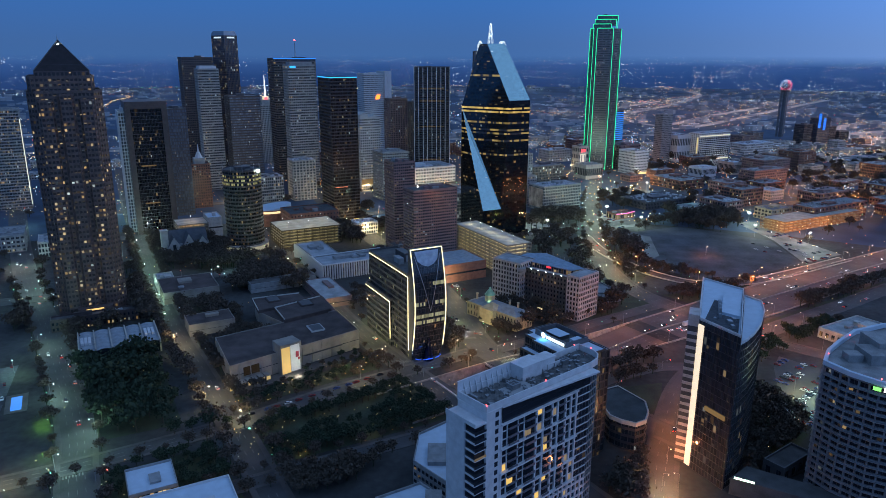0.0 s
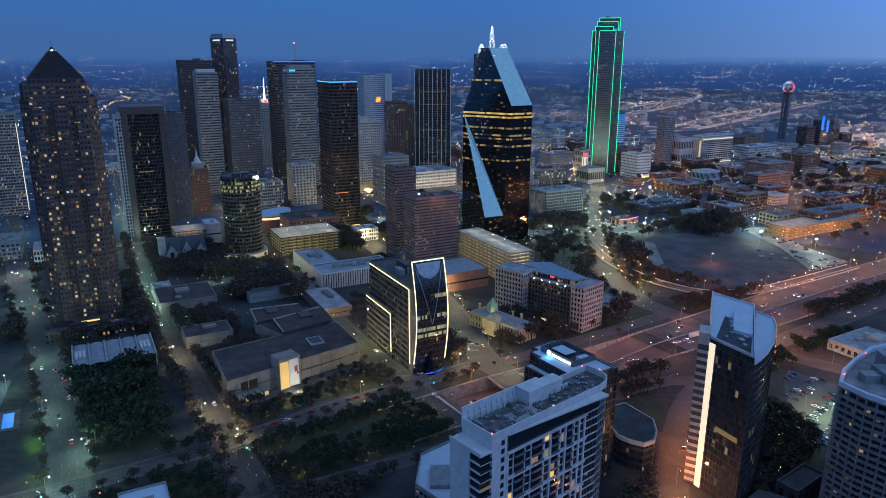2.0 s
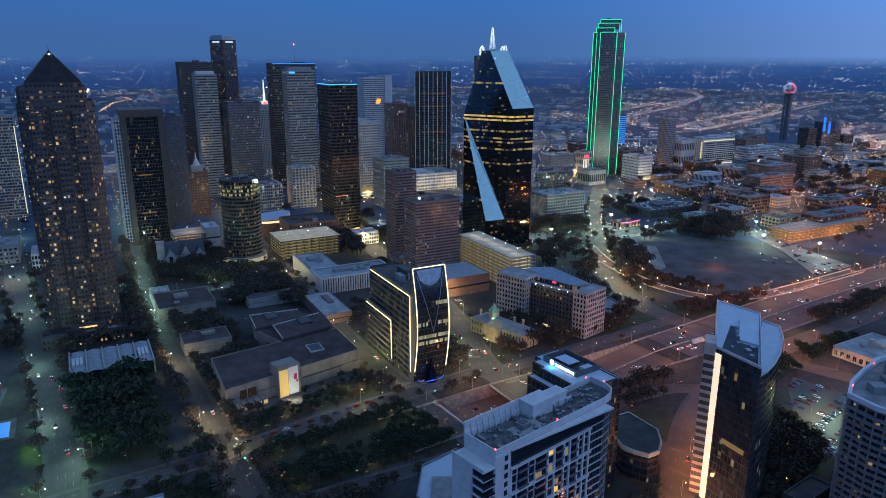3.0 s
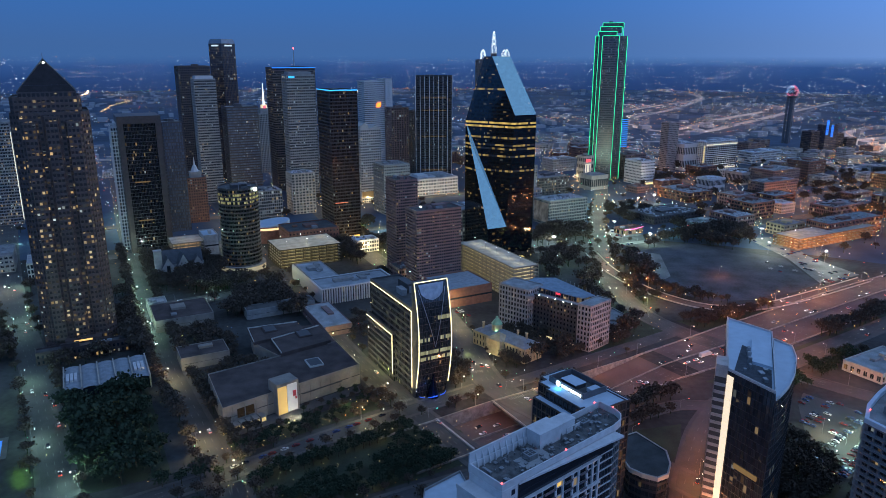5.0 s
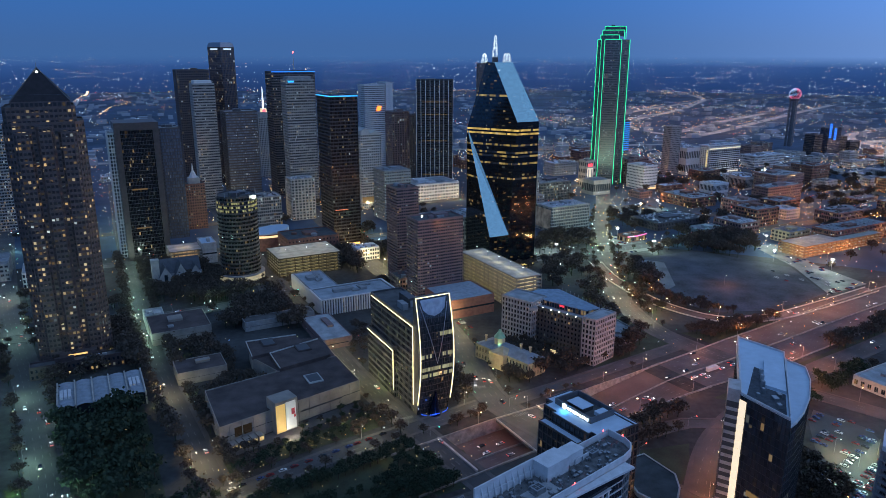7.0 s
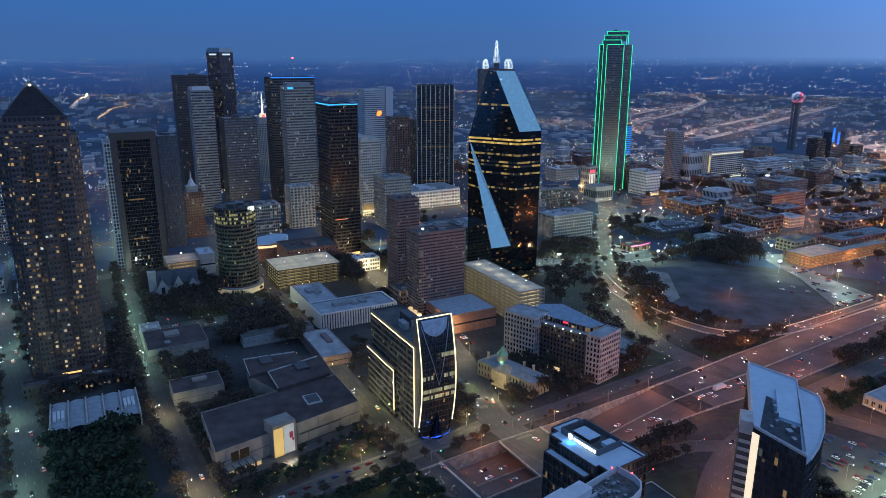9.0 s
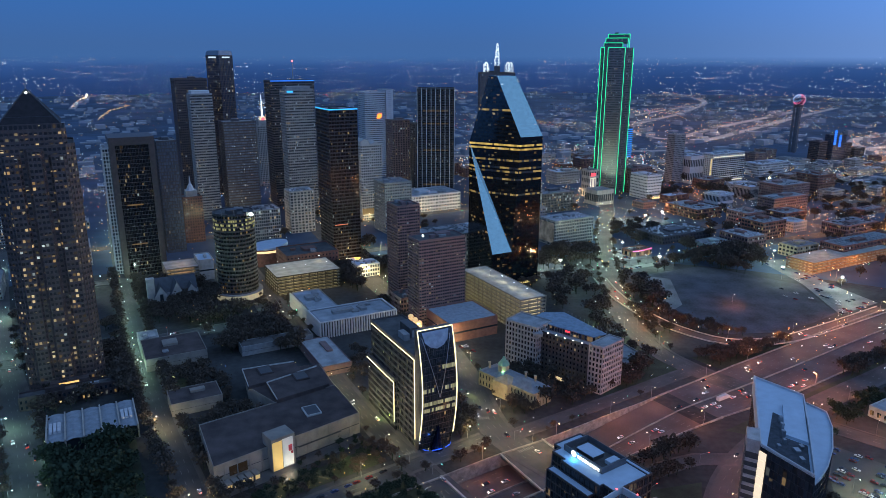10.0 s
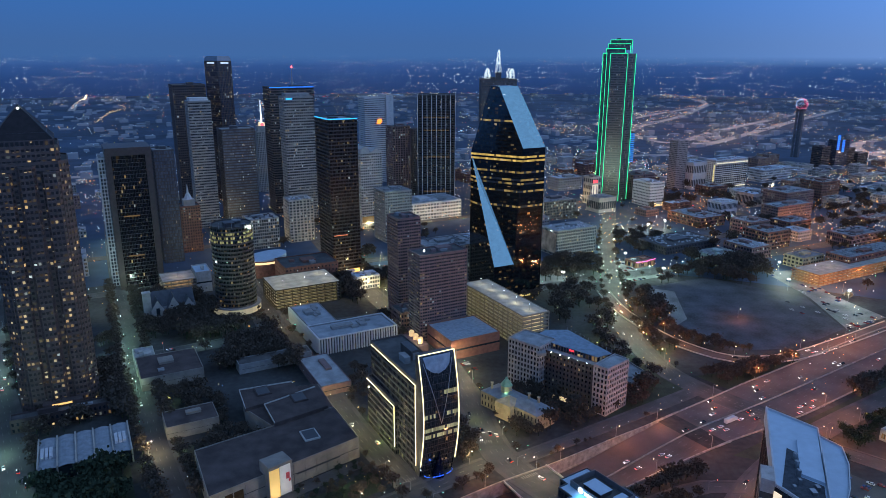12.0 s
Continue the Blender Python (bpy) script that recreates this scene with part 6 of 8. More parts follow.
front_dir = (Vector((138, 299)) - Vector((127, 322))).normalized()
for k in range(20):
    ob = part("light_panel", panel_mesh, None, blade, "bright white light panel")
    ob.matrix_basis = pose(a.x - out.x * 0 + front_dir.x * 0.0, a.y, 0.6 + 3.9 * k, 0, 0, math.degrees(math.atan2(front_dir.y, front_dir.x)))
part("lit_floor", Shape().prism(shifted([(131, 313.3), (136.5, 301.8), (136.9, 302.0), (131.4, 313.5)], 140 + 0.55, 335 + 0.3), 36.2, 38.6), glazing("strip_floor", 0.85, warm=1.0, strength=0.7), blade, "warm lit office floor")
part("sunken_deck", Shape().prism(shifted([(129.5, 321.5), (137.8, 302), (146.4, 321.4), (139.6, 328.4), (147.4, 346), (144.8, 350)], 140, 335), 81, 81.12), surface("dark_plant_deck", (0.05, 0.055, 0.065), 0.9, scale=0.5, vary=0.5), blade, "dark plant deck")
part("raised_roof", Shape().prism(shifted([(140.1, 328.7), (147.0, 321.9), (156.4, 343.8), (162, 357), (151.7, 355.4)], 140, 335), 81, 82.3), ROOF_WHITE, blade, "raised white roof slab")
ws, we = a + e * 12.1, b - e * 0.3
part("west_screen", Shape().prism([tuple(ws), tuple(we), tuple(we + out * 0.5), tuple(ws + out * 0.5)], 74.5, 82.4), WHITE, blade, "tall white screen along the roof edge")
part("roof_screen", Shape().prism(shifted([(138.2, 300.5), (138.7, 300.8), (157.2, 343), (156.7, 343.2)], 140, 335), 81, 83.2), WHITE, blade)
for x, y, w, z in ((136.5, 322, 1.2, 83.5), (138.4, 327, 1.3, 84.6), (141.2, 334, 1.2, 84.2), (143.4, 340, 1.2, 84.0), (138.5, 315, 2.2, 82.4), (137.4, 308.5, 1.6, 82.7), (142, 318.5, 1.6, 82.4), (133, 319, 1.2, 82.6)):
    part("rooftop_unit", Shape().box(x - 140, y - 335, 81.05, x - 140 + w, y - 335 + w * 1.5, z), STEEL, blade)
part("end_screen", Shape().prism([tuple(t), tuple(p), tuple(q), tuple(r)], 76.4, 82.4), MATS["amber_tinted_precast"], blade, "blank pale screen above the balconies")
part("podium", Shape().prism(shifted([(140, 296), (200, 262), (206, 272), (152, 306)], 140, 335), 0, 9), ROOF_DARK, blade)
part("sign_bars", Shape().prism(shifted([(141, 294.6), (149, 290.0), (149.2, 290.4), (141.2, 295.0)], 140, 335), 9.4, 10.4), glow("pale_green_sign", (0.7, 1.0, 0.8), 2.0), blade, "small pale sign bars")

# ---- round-cornered apartment tower ----
ROUND = [(177, 297), (182, 285), (190, 275), (225, 255), (262, 280), (255, 345), (232, 343), (212, 334), (196, 320), (185, 309)]
roundflat = tower_on("apartment_tower", "grey apartment tower with stacked balconies and a rounded white roof", ROUND, 68, surface("grey_render", (0.17, 0.17, 0.18), 0.85), glazing("round_flat_glass", 0.05, (0.02, 0.022, 0.028), strength=0.35), ROOF_GREY, fh=3.2, bw=4.6, sp=0.7, pw=0.8, units=0, deep=1.2, parapet=2.2)
c0 = roundflat.matrix_basis.translation.copy()
loc = shifted(ROUND, c0.x, c0.y)
bal = Shape()
for k in range(1, 21):
    bal.ring(inset(loc, -0.9), 0.9, k * 3.2 - 0.2, k * 3.2 + 0.12)
part("balcony_slab", bal, MATS["grey_render"], roundflat, kind="stuff")
part("roof_rim", Shape().ring(inset(loc, -0.6), 1.6, 68.4, 70.6), ROOF_WHITE, roundflat)
for x, y, w, d, h in ((198, 296, 16, 14, 73), (206, 304, 12, 16, 75.5), (190, 300, 7, 6, 71.5), (222, 292, 12, 20, 74)):
    part("plant_room", Shape().box(x - c0.x, y - c0.y, 67.9, x + w - c0.x, y + d - c0.y, h), ROOF_GREY, roundflat)
sg = Shape()
for i in range(6):
    sg.box(190.6 + i * 1.5 - c0.x, 273.0 - i * 0.86 - c0.y, 66.2, 191.6 + i * 1.5 - c0.x, 273.2 - i * 0.86 - c0.y, 68.4)
part("sign_bars", sg, glow("white_sign_bars", (1.0, 1.0, 1.0), 2.5), roundflat, "glowing white sign bars")
part("sign_mark", Shape().prism(shifted([(187.2, 275.6), (189.6, 273.6), (189.8, 273.9), (187.4, 275.9)], c0.x, c0.y), 66.3, 67.9), glow("green_sign_mark", (0.3, 1.0, 0.2), 1.2), roundflat, "green glowing sign mark")
for x, y in ((182, 303), (190.5, 276), (205, 326)):
    part("beacon", Shape().ball(x - c0.x, y - c0.y, 71.2, 0.35), RED_LAMP, roundflat, "red beacon")

# ---- low buildings near the park ----
tower("park_pavilion", "small park pavilion with a pale flat roof", -146, 283, A, (22, 24), 6, GREY, glazing("pavilion_glass", 0.4), ROOF_WHITE, fh=5, bw=4, sp=0.6, pw=0.3, units=1, tall=1)
diner_roof = tower("park_restaurant", "park restaurant with a pale roof of skylights", -138.5, 247, A, (55, 30), 7, WHITE, glazing("restaurant_glass", 0.8, strength=0.8), ROOF_WHITE, fh=6, bw=4, sp=0.6, pw=0.3, units=1, tall=1)
for i in range(2):
    for j in range(5):
        part("skylight", Shape().box(26 + 5 * i, 9 + 2.6 * j, 7.0, 28 + 5 * i, 10.2 + 2.6 * j, 7.5), glow("skylight_glow", (0.9, 1.0, 0.6), 1.2), diner_roof, "small lit skylight")
drum = tower_on("drum_block", "dark low block with a rounded end", [(92, 342), (97, 337), (103.6, 333.5), (109.5, 337), (113.5, 346), (115, 357.7), (104.5, 376.5), (88, 368)], 17, BLACK, glazing("drum_glass", 0.1), ROOF_DARK, fh=4.2, bw=4, sp=1.5, pw=0.2, units=0, parapet=0.3)
d0 = drum.matrix_basis.translation
part("fascia", Shape().ring([(x - d0.x, y - d0.y) for x, y in ((91.4, 341.6), (96.6, 336.4), (103.5, 332.8), (110, 336.4), (114.1, 345.8), (115.7, 357.7), (104.6, 377.3), (87.4, 368.3))], 0.9, 15.2, 17.5), CONCRETE, drum, "pale fascia round the roof")
tower("garden_house", "small dark building with one lit doorway", 170, 304, 35.5, (26, 11), 8, DARK, glazing("garden_glass", 0.06, strength=0.6), ROOF_DARK, fh=8, bw=6, sp=3, pw=3, units=0)
tower("roadside_shop", "low pale roadside building", 300, 470, 30, (50, 28), 7, CONCRETE, glazing("shop_glass", 0.3), ROOF_LIGHT, fh=6, bw=5, sp=3, pw=2, units=3)
pool = thing("swimming_pool", "blue lit swimming pool in a pale deck", "pool", -258, 372, A)
part("deck", Shape().ring(rect(12, 26, -1, -1), 3, 0.05, 0.5), PAVING, pool)
# water emits blue by itself, where underwater lamps would light it
part("water", Shape().box(1.9, 1.9, 0.05, 8.1, 22.1, 0.35), glow("lit_pool_water", (0.05, 0.3, 1.0), 0.55), pool, "water glowing blue in place of underwater lamps")
chapel = tower("stone_church", "grey stone church with gables and a small tower", -288, 706, A, (42, 26), 12, GREY, glazing("church_glass", 0.1), ROOF_DARK, fh=6, bw=4, sp=3, pw=2.4, units=0)
SLATE = surface("dark_slate", (0.07, 0.075, 0.085), 0.75)
nave = Shape()
nave.face((0, 4, 12), (42, 4, 12), (42, 15, 25), (0, 15, 25))
nave.face((42, 26, 12), (0, 26, 12), (0, 15, 25), (42, 15, 25))
nave.face((0, 26, 12), (0, 4, 12), (0, 15, 25))
nave.face((42, 4, 12), (42, 26, 12), (42, 15, 25))
part("nave_roof", nave, SLATE, chapel)
for x0, w, y0, z in ((1, 12, -3, 21), (15, 13, -6, 24), (30, 11, -3, 20)):
    mid = x0 + w / 2
    front, slopes = Shape(), Shape()
    front.box(x0, y0, 0.1, x0 + w, 4, 11)
    front.face((x0, y0, 11), (x0 + w, y0, 11), (mid, y0, z))
    slopes.face((x0 - 0.5, y0 - 0.4, 10.6), (mid, y0 - 0.4, z + 0.3), (mid, 15, z + 0.3), (x0 - 0.5, 15, 10.6))
    slopes.face((mid, y0 - 0.4, z + 0.3), (x0 + w + 0.5, y0 - 0.4, 10.6), (x0 + w + 0.5, 15, 10.6), (mid, 15, z + 0.3))
    part("gable_front", front, LIME, chapel)
    part("gable_roof", slopes, SLATE, chapel)
    part("gable_window", Shape().prism([(mid - 1.6, y0 - 0.2), (mid + 1.6, y0 - 0.2), (mid + 1.6, y0 - 0.05), (mid - 1.6, y0 - 0.05)], 5, 13), PANE, chapel)
part("bell_tower", Shape().box(-5, 2, 0.1, 2, 9, 27).box(-5.4, 1.6, 27, 2.4, 9.4, 28), LIME, chapel)
part("church_door", Shape().box(19.5, -6.5, 0.2, 23.5, -6.1, 4.5), glow("church_door_light", (1.0, 0.5, 0.15), 0.9), chapel, "orange lit church door")

# ---- the warehouse quarter and other blocks ----
warm_w = glazing("warehouse_glass", 0.20, warm=0.85, strength=1.0)
cool_w = glazing("block_glass", 0.22, warm=0.45, strength=0.9)
PINK = surface("pink_brick", (0.22, 0.145, 0.13), 0.9)
BLOCKS = [
    ("hotel_block", "white hotel slab with lit corridors", 511, 1398, 89, 24, 57, WHITE, cool_w, ROOF_WHITE, 3.6), ("hotel_block", "white blank hotel wing", 470, 1400, 36, 40, 52, WHITE, PANE, ROOF_WHITE, 26),
    ("office_tower", "grey slab tower beyond the warehouses", 435, 1396, 27, 20, 94, GREY, glazing("far_slab", 0.12, warm=0.3, strength=0.4), ROOF_GREY, 3.6),
    ("office_block", "pale square office with regular windows", 343, 1240, 32, 42, 41, WHITE, glazing("square_glass", 0.08, strength=0.6), ROOF_WHITE, 5.4), ("office_block", "brown office block beneath the tall tower", 330, 1300, 50, 40, 44, BROWN, cool_w, ROOF_DARK, 4.5),
    ("theatre_block", "low pale rounded theatre block", 247, 1191, 36, 32, 24, LIME, PANE, ROOF_LIGHT, 24), ("brick_block", "small brick block with a pale roof", 371, 1205, 45, 22, 13, BRICK, warm_w, ROOF_WHITE, 4.5),
    ("brick_warehouse", "red brick warehouse with a pale roof", 376, 1088, 52, 66, 15, BRICK, warm_w, ROOF_LIGHT, 5), ("dark_warehouse", "wide dark warehouse with a flat roof", 281, 943, 92, 52, 10, DARK, PANE, ROOF_DARK, 5),
    ("market_shed", "pale green-lit market shed", 328, 894, 42, 34, 11, surface("pale_green_metal", (0.32, 0.38, 0.34), 0.6), PANE, ROOF_GREY, 11), ("dark_block", "dark brick block with a pale roof", 380, 918, 36, 44, 16, BROWN, cool_w, ROOF_LIGHT, 4.5),
    ("mural_block", "grey block with a painted end wall", 138, 934, 63, 36, 33, GREY, glazing("mural_glass", 0.06, strength=0.4), ROOF_LIGHT, 4), ("brick_warehouse", "long pale brick warehouse with many windows", 504, 1118, 81, 30, 26, PINK, warm_w, ROOF_LIGHT, 4.5),
    ("brick_warehouse", "brick office above the garage", 470, 862, 110, 30, 20, BRICK, warm_w, ROOF_GREY, 4.5), ("yellow_block", "low yellow block by the garage", 425, 880, 40, 26, 14, BUFF, cool_w, ROOF_GREY, 5),
    ("brick_warehouse", "tall brick warehouse with amber street lamps", 420, 965, 46, 40, 24, BRICK, warm_w, ROOF_GREY, 4.5), ("brick_warehouse", "brick warehouse with a flat roof", 430, 1040, 40, 36, 20, PINK, cool_w, ROOF_LIGHT, 4.5),
    ("white_block", "white box block among the warehouses", 430, 1150, 36, 28, 26, WHITE, PANE, ROOF_WHITE, 13), ("brick_warehouse", "red brick corner block", 490, 1050, 48, 34, 18, BRICK, warm_w, ROOF_LIGHT, 4.5),
    ("brick_warehouse", "brick block with a low flat roof", 540, 980, 70, 36, 16, PINK, warm_w, ROOF_GREY, 4.5), ("restaurant_block", "brick block with a bright terrace", 600, 900, 60, 30, 14, BRICK, warm_w, ROOF_LIGHT, 4.5),
    ("brick_warehouse", "long brick block by the freeway", 600, 830, 80, 30, 16, BRICK, warm_w, ROOF_GREY, 4.5), ("brick_warehouse", "brick block with lit windows", 650, 1010, 70, 40, 22, BRICK, glazing("lit_brick_glass", 0.5, warm=0.9, strength=0.5), ROOF_LIGHT, 4.5),
    ("brick_warehouse", "old courthouse-like brick block", 560, 1210, 70, 50, 30, PINK, cool_w, ROOF_LIGHT, 4.5), ("white_block", "pale stone block with an arched end", 520, 1240, 46, 36, 22, LIME, PANE, ROOF_WHITE, 22),
    ("brick_warehouse", "tall brick depository block", 660, 1290, 50, 44, 34, BRICK, cool_w, ROOF_GREY, 4.5), ("white_block", "white railway terminal building with windows", 640, 1480, 90, 36, 26, WHITE, cool_w, ROOF_WHITE, 5),
    ("brick_warehouse", "brick block near the railway", 760, 1200, 60, 40, 24, BRICK, warm_w, ROOF_GREY, 4.5), ("brick_warehouse", "low brick block near a street", 720, 1090, 60, 30, 15, PINK, warm_w, ROOF_GREY, 4.5),
    ("office_block", "sign-topped block with a lit white front", 247, 1262, 22, 20, 47, LIME, PANE, ROOF_GREY, 12), ("office_block", "grey narrow office beside the faceted tower", 120, 1050, 20, 24, 62, GREY, cool_w, ROOF_GREY, 4),
    ("office_block", "grey office block with many windows", 118, 980, 20, 26, 40, GREY, cool_w, ROOF_GREY, 4), ("office_block", "dark low office behind the faceted tower", 150, 1130, 60, 40, 30, DARK, cool_w, ROOF_GREY, 4.5),
    ("office_block", "glass office block behind the hotel", -20, 800, 60, 44, 46, GREY, glazing("mid_glass", 0.1, (0.05, 0.06, 0.08), warm=0.3, strength=0.4), ROOF_LIGHT, 4), ("office_block", "white office block before the faceted tower", -2, 850, 50, 30, 40, WHITE, cool_w, ROOF_WHITE, 5),
    ("office_block", "grey office block among towers", -85, 1000, 40, 40, 70, GREY, cool_w, ROOF_GREY, 4), ("office_block", "dark office block among towers", -60, 1330, 30, 30, 120, DARK, cool_w, ROOF_DARK, 4),
    ("office_block", "brown office tower behind its neighbours", -95, 1300, 34, 30, 128, BROWN, cool_w, ROOF_DARK, 4), ("office_block", "pale low block at the tower's foot", -100, 800, 26, 20, 14, WHITE, cool_w, ROOF_WHITE, 4.5),
    ("office_block", "pale stone block below the pale tower", -215, 1000, 34, 30, 58, LIME, cool_w, ROOF_GREY, 4.2), ("office_block", "grey block by the round tower", -260, 960, 40, 34, 40, GREY, cool_w, ROOF_LIGHT, 4.2),
    ("office_block", "low white block on the cross street", -420, 700, 40, 40, 16, CONCRETE, cool_w, ROOF_LIGHT, 4.5), ("office_block", "broad low block beyond the street", -520, 690, 80, 50, 18, GREY, cool_w, ROOF_GREY, 4.5),
    ("parking_block", "pale open block with lit decks", -470, 820, 60, 44, 22, CONCRETE, glazing("deck_glass", 0.7, strength=0.3), ROOF_LIGHT, 4), ("office_block", "pale block with a white roof", -395, 890, 30, 30, 26, CONCRETE, cool_w, ROOF_WHITE, 4),
    ("office_block", "long low block beside the tower", -250, 585, 16, 40, 8, CONCRETE, cool_w, ROOF_LIGHT, 4),
]
for name, label, x, y, w, d, h, wall, glass, roof, fh in BLOCKS:
    block = tower(name, label, x, y, A, (w, d), h, wall, glass, roof, fh=fh, bw=2.8 + 0.8 * (int(x * 7 + y * 3) % 4), sp=fh * (0.34 + 0.07 * (int(x + y) % 4)), pw=0.8 + 0.35 * (int(x * 3 + y) % 4), units=3, parapet=0.8, tall=3)
    roof_clutter(block, rect(w, d), h, int(x + y))
    if label.startswith("sign-topped"):
        # front panel emits by itself, standing in for floodlight on the stone
        part("lit_front", Shape().box(3, -0.5, 8, 15, -0.2, 34), glow("glowing_stone_front", (1.0, 0.88, 0.70), 0.55), block, "white front glowing in place of floodlight")
        for k in (5.5, 12):
            part("dark_pilaster", Shape().box(k, -0.8, 10, k + 1.5, -0.5, 32), GREY, block)
        part("red_sign", Shape().box(4, -0.9, 37, 14, -0.5, 42), glow("red_block_sign", (1.0, 0.08, 0.1), 1.6), block, "red glowing sign")
    elif label.startswith("white hotel"):
        for k in range(2, 12):
            part("lit_corridor", Shape().box(1, -0.45, k * 4 + 1.2, 88, -0.1, k * 4 + 2.6), glazing("corridor_glass", 0.35, warm=0.6, strength=0.25), block, "lit corridor windows")
        for z in (3.5, 50):
            for k in range(11):
                part("light_band", Shape().box(2 + k * 8, -0.7, z, 8.6 + k * 8, -0.3, z + 1.8), glow("hotel_band", (1.0, 0.84, 0.55), 1.1), block, "bright light band across the hotel front")
        for k in range(10):
            part("stair_window", Shape().box(-5.5, -0.7, 4 + k * 4.6, -2, -0.3, 7.6 + k * 4.6), glow("stair_light", (1.0, 0.74, 0.30), 0.8), block, "yellow lit stair window")
    elif label.startswith("pale square"):
        for k in range(6):
            part("shop_front", Shape().box(1.5 + k * 5, -0.6, 0.6, 5.3 + k * 5, -0.2, 3.4), glow("shop_light", (1.0, 0.70, 0.32), 1.3), block, "warm lit shop front")
    elif label.startswith("pale green"):
        for k in range(5):
            part("green_lamp", Shape().ball(4 + k * 8, -1.0, 3.5, 0.6), glow("green_market", (0.1, 1.0, 0.45), 6), block, "green market lamp")
    elif label.startswith("grey block with a painted"):
        part("painted_wall", Shape().box(-0.5, 2, 4, -0.1, 34, 30), surface("mural_paint", (0.36, 0.26, 0.20), 0.9, scale=0.12, vary=0.7), block, "painted end wall in warm tones")
    elif label.startswith("brick block with a bright"):
        strip(block, "light_line", [(0, -0.6, 14), (60, -0.6, 14), (60.5, -0.6, 4)], 0.6, glow("white_roof_line", (1.0, 0.85, 0.6), 2.5), "white light line along the eaves")

diner = tower("diner", "low restaurant with a pink neon roof line", 226, 884, 30, (32, 18), 7, BRICK, glazing("diner_glass", 0.6, strength=0.5), ROOF_DARK, fh=6, bw=4, sp=2, pw=0.5, units=2, tall=2)
strip(diner, "neon_line", [(0, -0.5, 7.6), (16, -0.8, 7.0), (32, -0.5, 8.2)], 0.55, glow("pink_neon", (1.0, 0.12, 0.45), 2.5), "pink neon line along the roof")

# further blocks that fill the streets
rb = random.Random(77)


def seg_near(p, grow):
    for line, half in ROADS:
        for a, b in zip(line, line[1:]):
            ex, ey = b.x - a.x, b.y - a.y
            t = max(0, min(1, ((p[0] - a.x) * ex + (p[1] - a.y) * ey) / (ex * ex + ey * ey + 1e-9)))
            if (a.x + ex * t - p[0]) ** 2 + (a.y + ey * t - p[1]) ** 2 < (half + grow) ** 2:
                return True
    return False


KEPT = [(sum(p[0] for p in f) / len(f), sum(p[1] for p in f) / len(f), max(math.hypot(p[0] - f[0][0], p[1] - f[0][1]) for p in f) / 2) for f in FOOT]
made = 0
for _ in range(4000):
    zone = rb.random()
    if zone < 0.62:
        x, y = rb.uniform(300, 1150), rb.uniform(930, 1750)
    elif zone < 0.85:
        x, y = rb.uniform(-760, -330), rb.uniform(680, 1350)
    else:
        x, y = rb.uniform(-330, 320), rb.uniform(1250, 1750)
    w, d = rb.uniform(24, 58), rb.uniform(20, 40)
    r = math.hypot(w, d) / 2
    if abs(x) > 0.72 * y or seg_near((x, y), r * 0.8) or any(math.hypot(x - a, y - b) < (r + c) * 0.86 for a, b, c in KEPT):
        continue
    KEPT.append((x, y, r))
    wall, roof, name, what = rb.choice(((BRICK, ROOF_LIGHT, "brick_block", "brick block"), (PINK, ROOF_GREY, "brick_block", "pinkish brick block"), (CONCRETE, ROOF_WHITE, "concrete_block", "pale concrete block"), (GREY, ROOF_LIGHT, "concrete_block", "grey concrete block"), (LIME, ROOF_LIGHT, "stone_block", "pale stone block")))
    h = rb.choice((8, 10, 12, 14, 18, 24)) if x > -300 else rb.choice((8, 10, 12, 16, 22))
    ox, oy = x - (w * math.cos(radians(A)) - d * math.sin(radians(A))) / 2, y - (w * math.sin(radians(A)) + d * math.cos(radians(A))) / 2
    filler = tower(name, "%s with a flat roof and scattered lit windows" % what, ox, oy, A, (w, d), h, wall, rb.choice((warm_w, cool_w)), roof, fh=4.4, bw=4.2, sp=2.2, pw=1.8, units=2, parapet=0.7, tall=2.5, group="city blocks")
    roof_clutter(filler, rect(w, d), h, made)
    made += 1
    if made >= 95:
        break


# ---- trees ----
def inside(p, poly):
    hit, n = False, len(poly)
    for i in range(n):
        (x0, y0), (x1, y1) = poly[i - 1], poly[i]
        if (y0 > p[1]) != (y1 > p[1]) and p[0] < (x1 - x0) * (p[1] - y0) / (y1 - y0) + x0:
            hit = not hit
    return hit


BOXES = [(min(p[0] for p in f) - 2, max(p[0] for p in f) + 2, min(p[1] for p in f) - 2, max(p[1] for p in f) + 2, f) for f in FOOT]


def built(p, grow=0.0):
    for x0, x1, y0, y1, f in BOXES:
        if x0 - grow < p[0] < x1 + grow and y0 - grow < p[1] < y1 + grow:
            if grow == 0.0 and inside(p, f):
                return True
            if grow and (inside(p, f) or any(inside((p[0] + dx, p[1] + dy), f) for dx, dy in ((grow, 0), (-grow, 0), (0, grow), (0, -grow)))):
                return True
    return False


def on_road(p, grow=0.0):
    for line, half in ROADS:
        if line is hwy and p[0] < 8:
            continue
        for a, b in zip(line, line[1:]):
            ex, ey = b.x - a.x, b.y - a.y
            t = max(0, min(1, ((p[0] - a.x) * ex + (p[1] - a.y) * ey) / (ex * ex + ey * ey + 1e-9)))
            if (a.x + ex * t - p[0]) ** 2 + (a.y + ey * t - p[1]) ** 2 < (half + grow) ** 2:
                return True
    return False


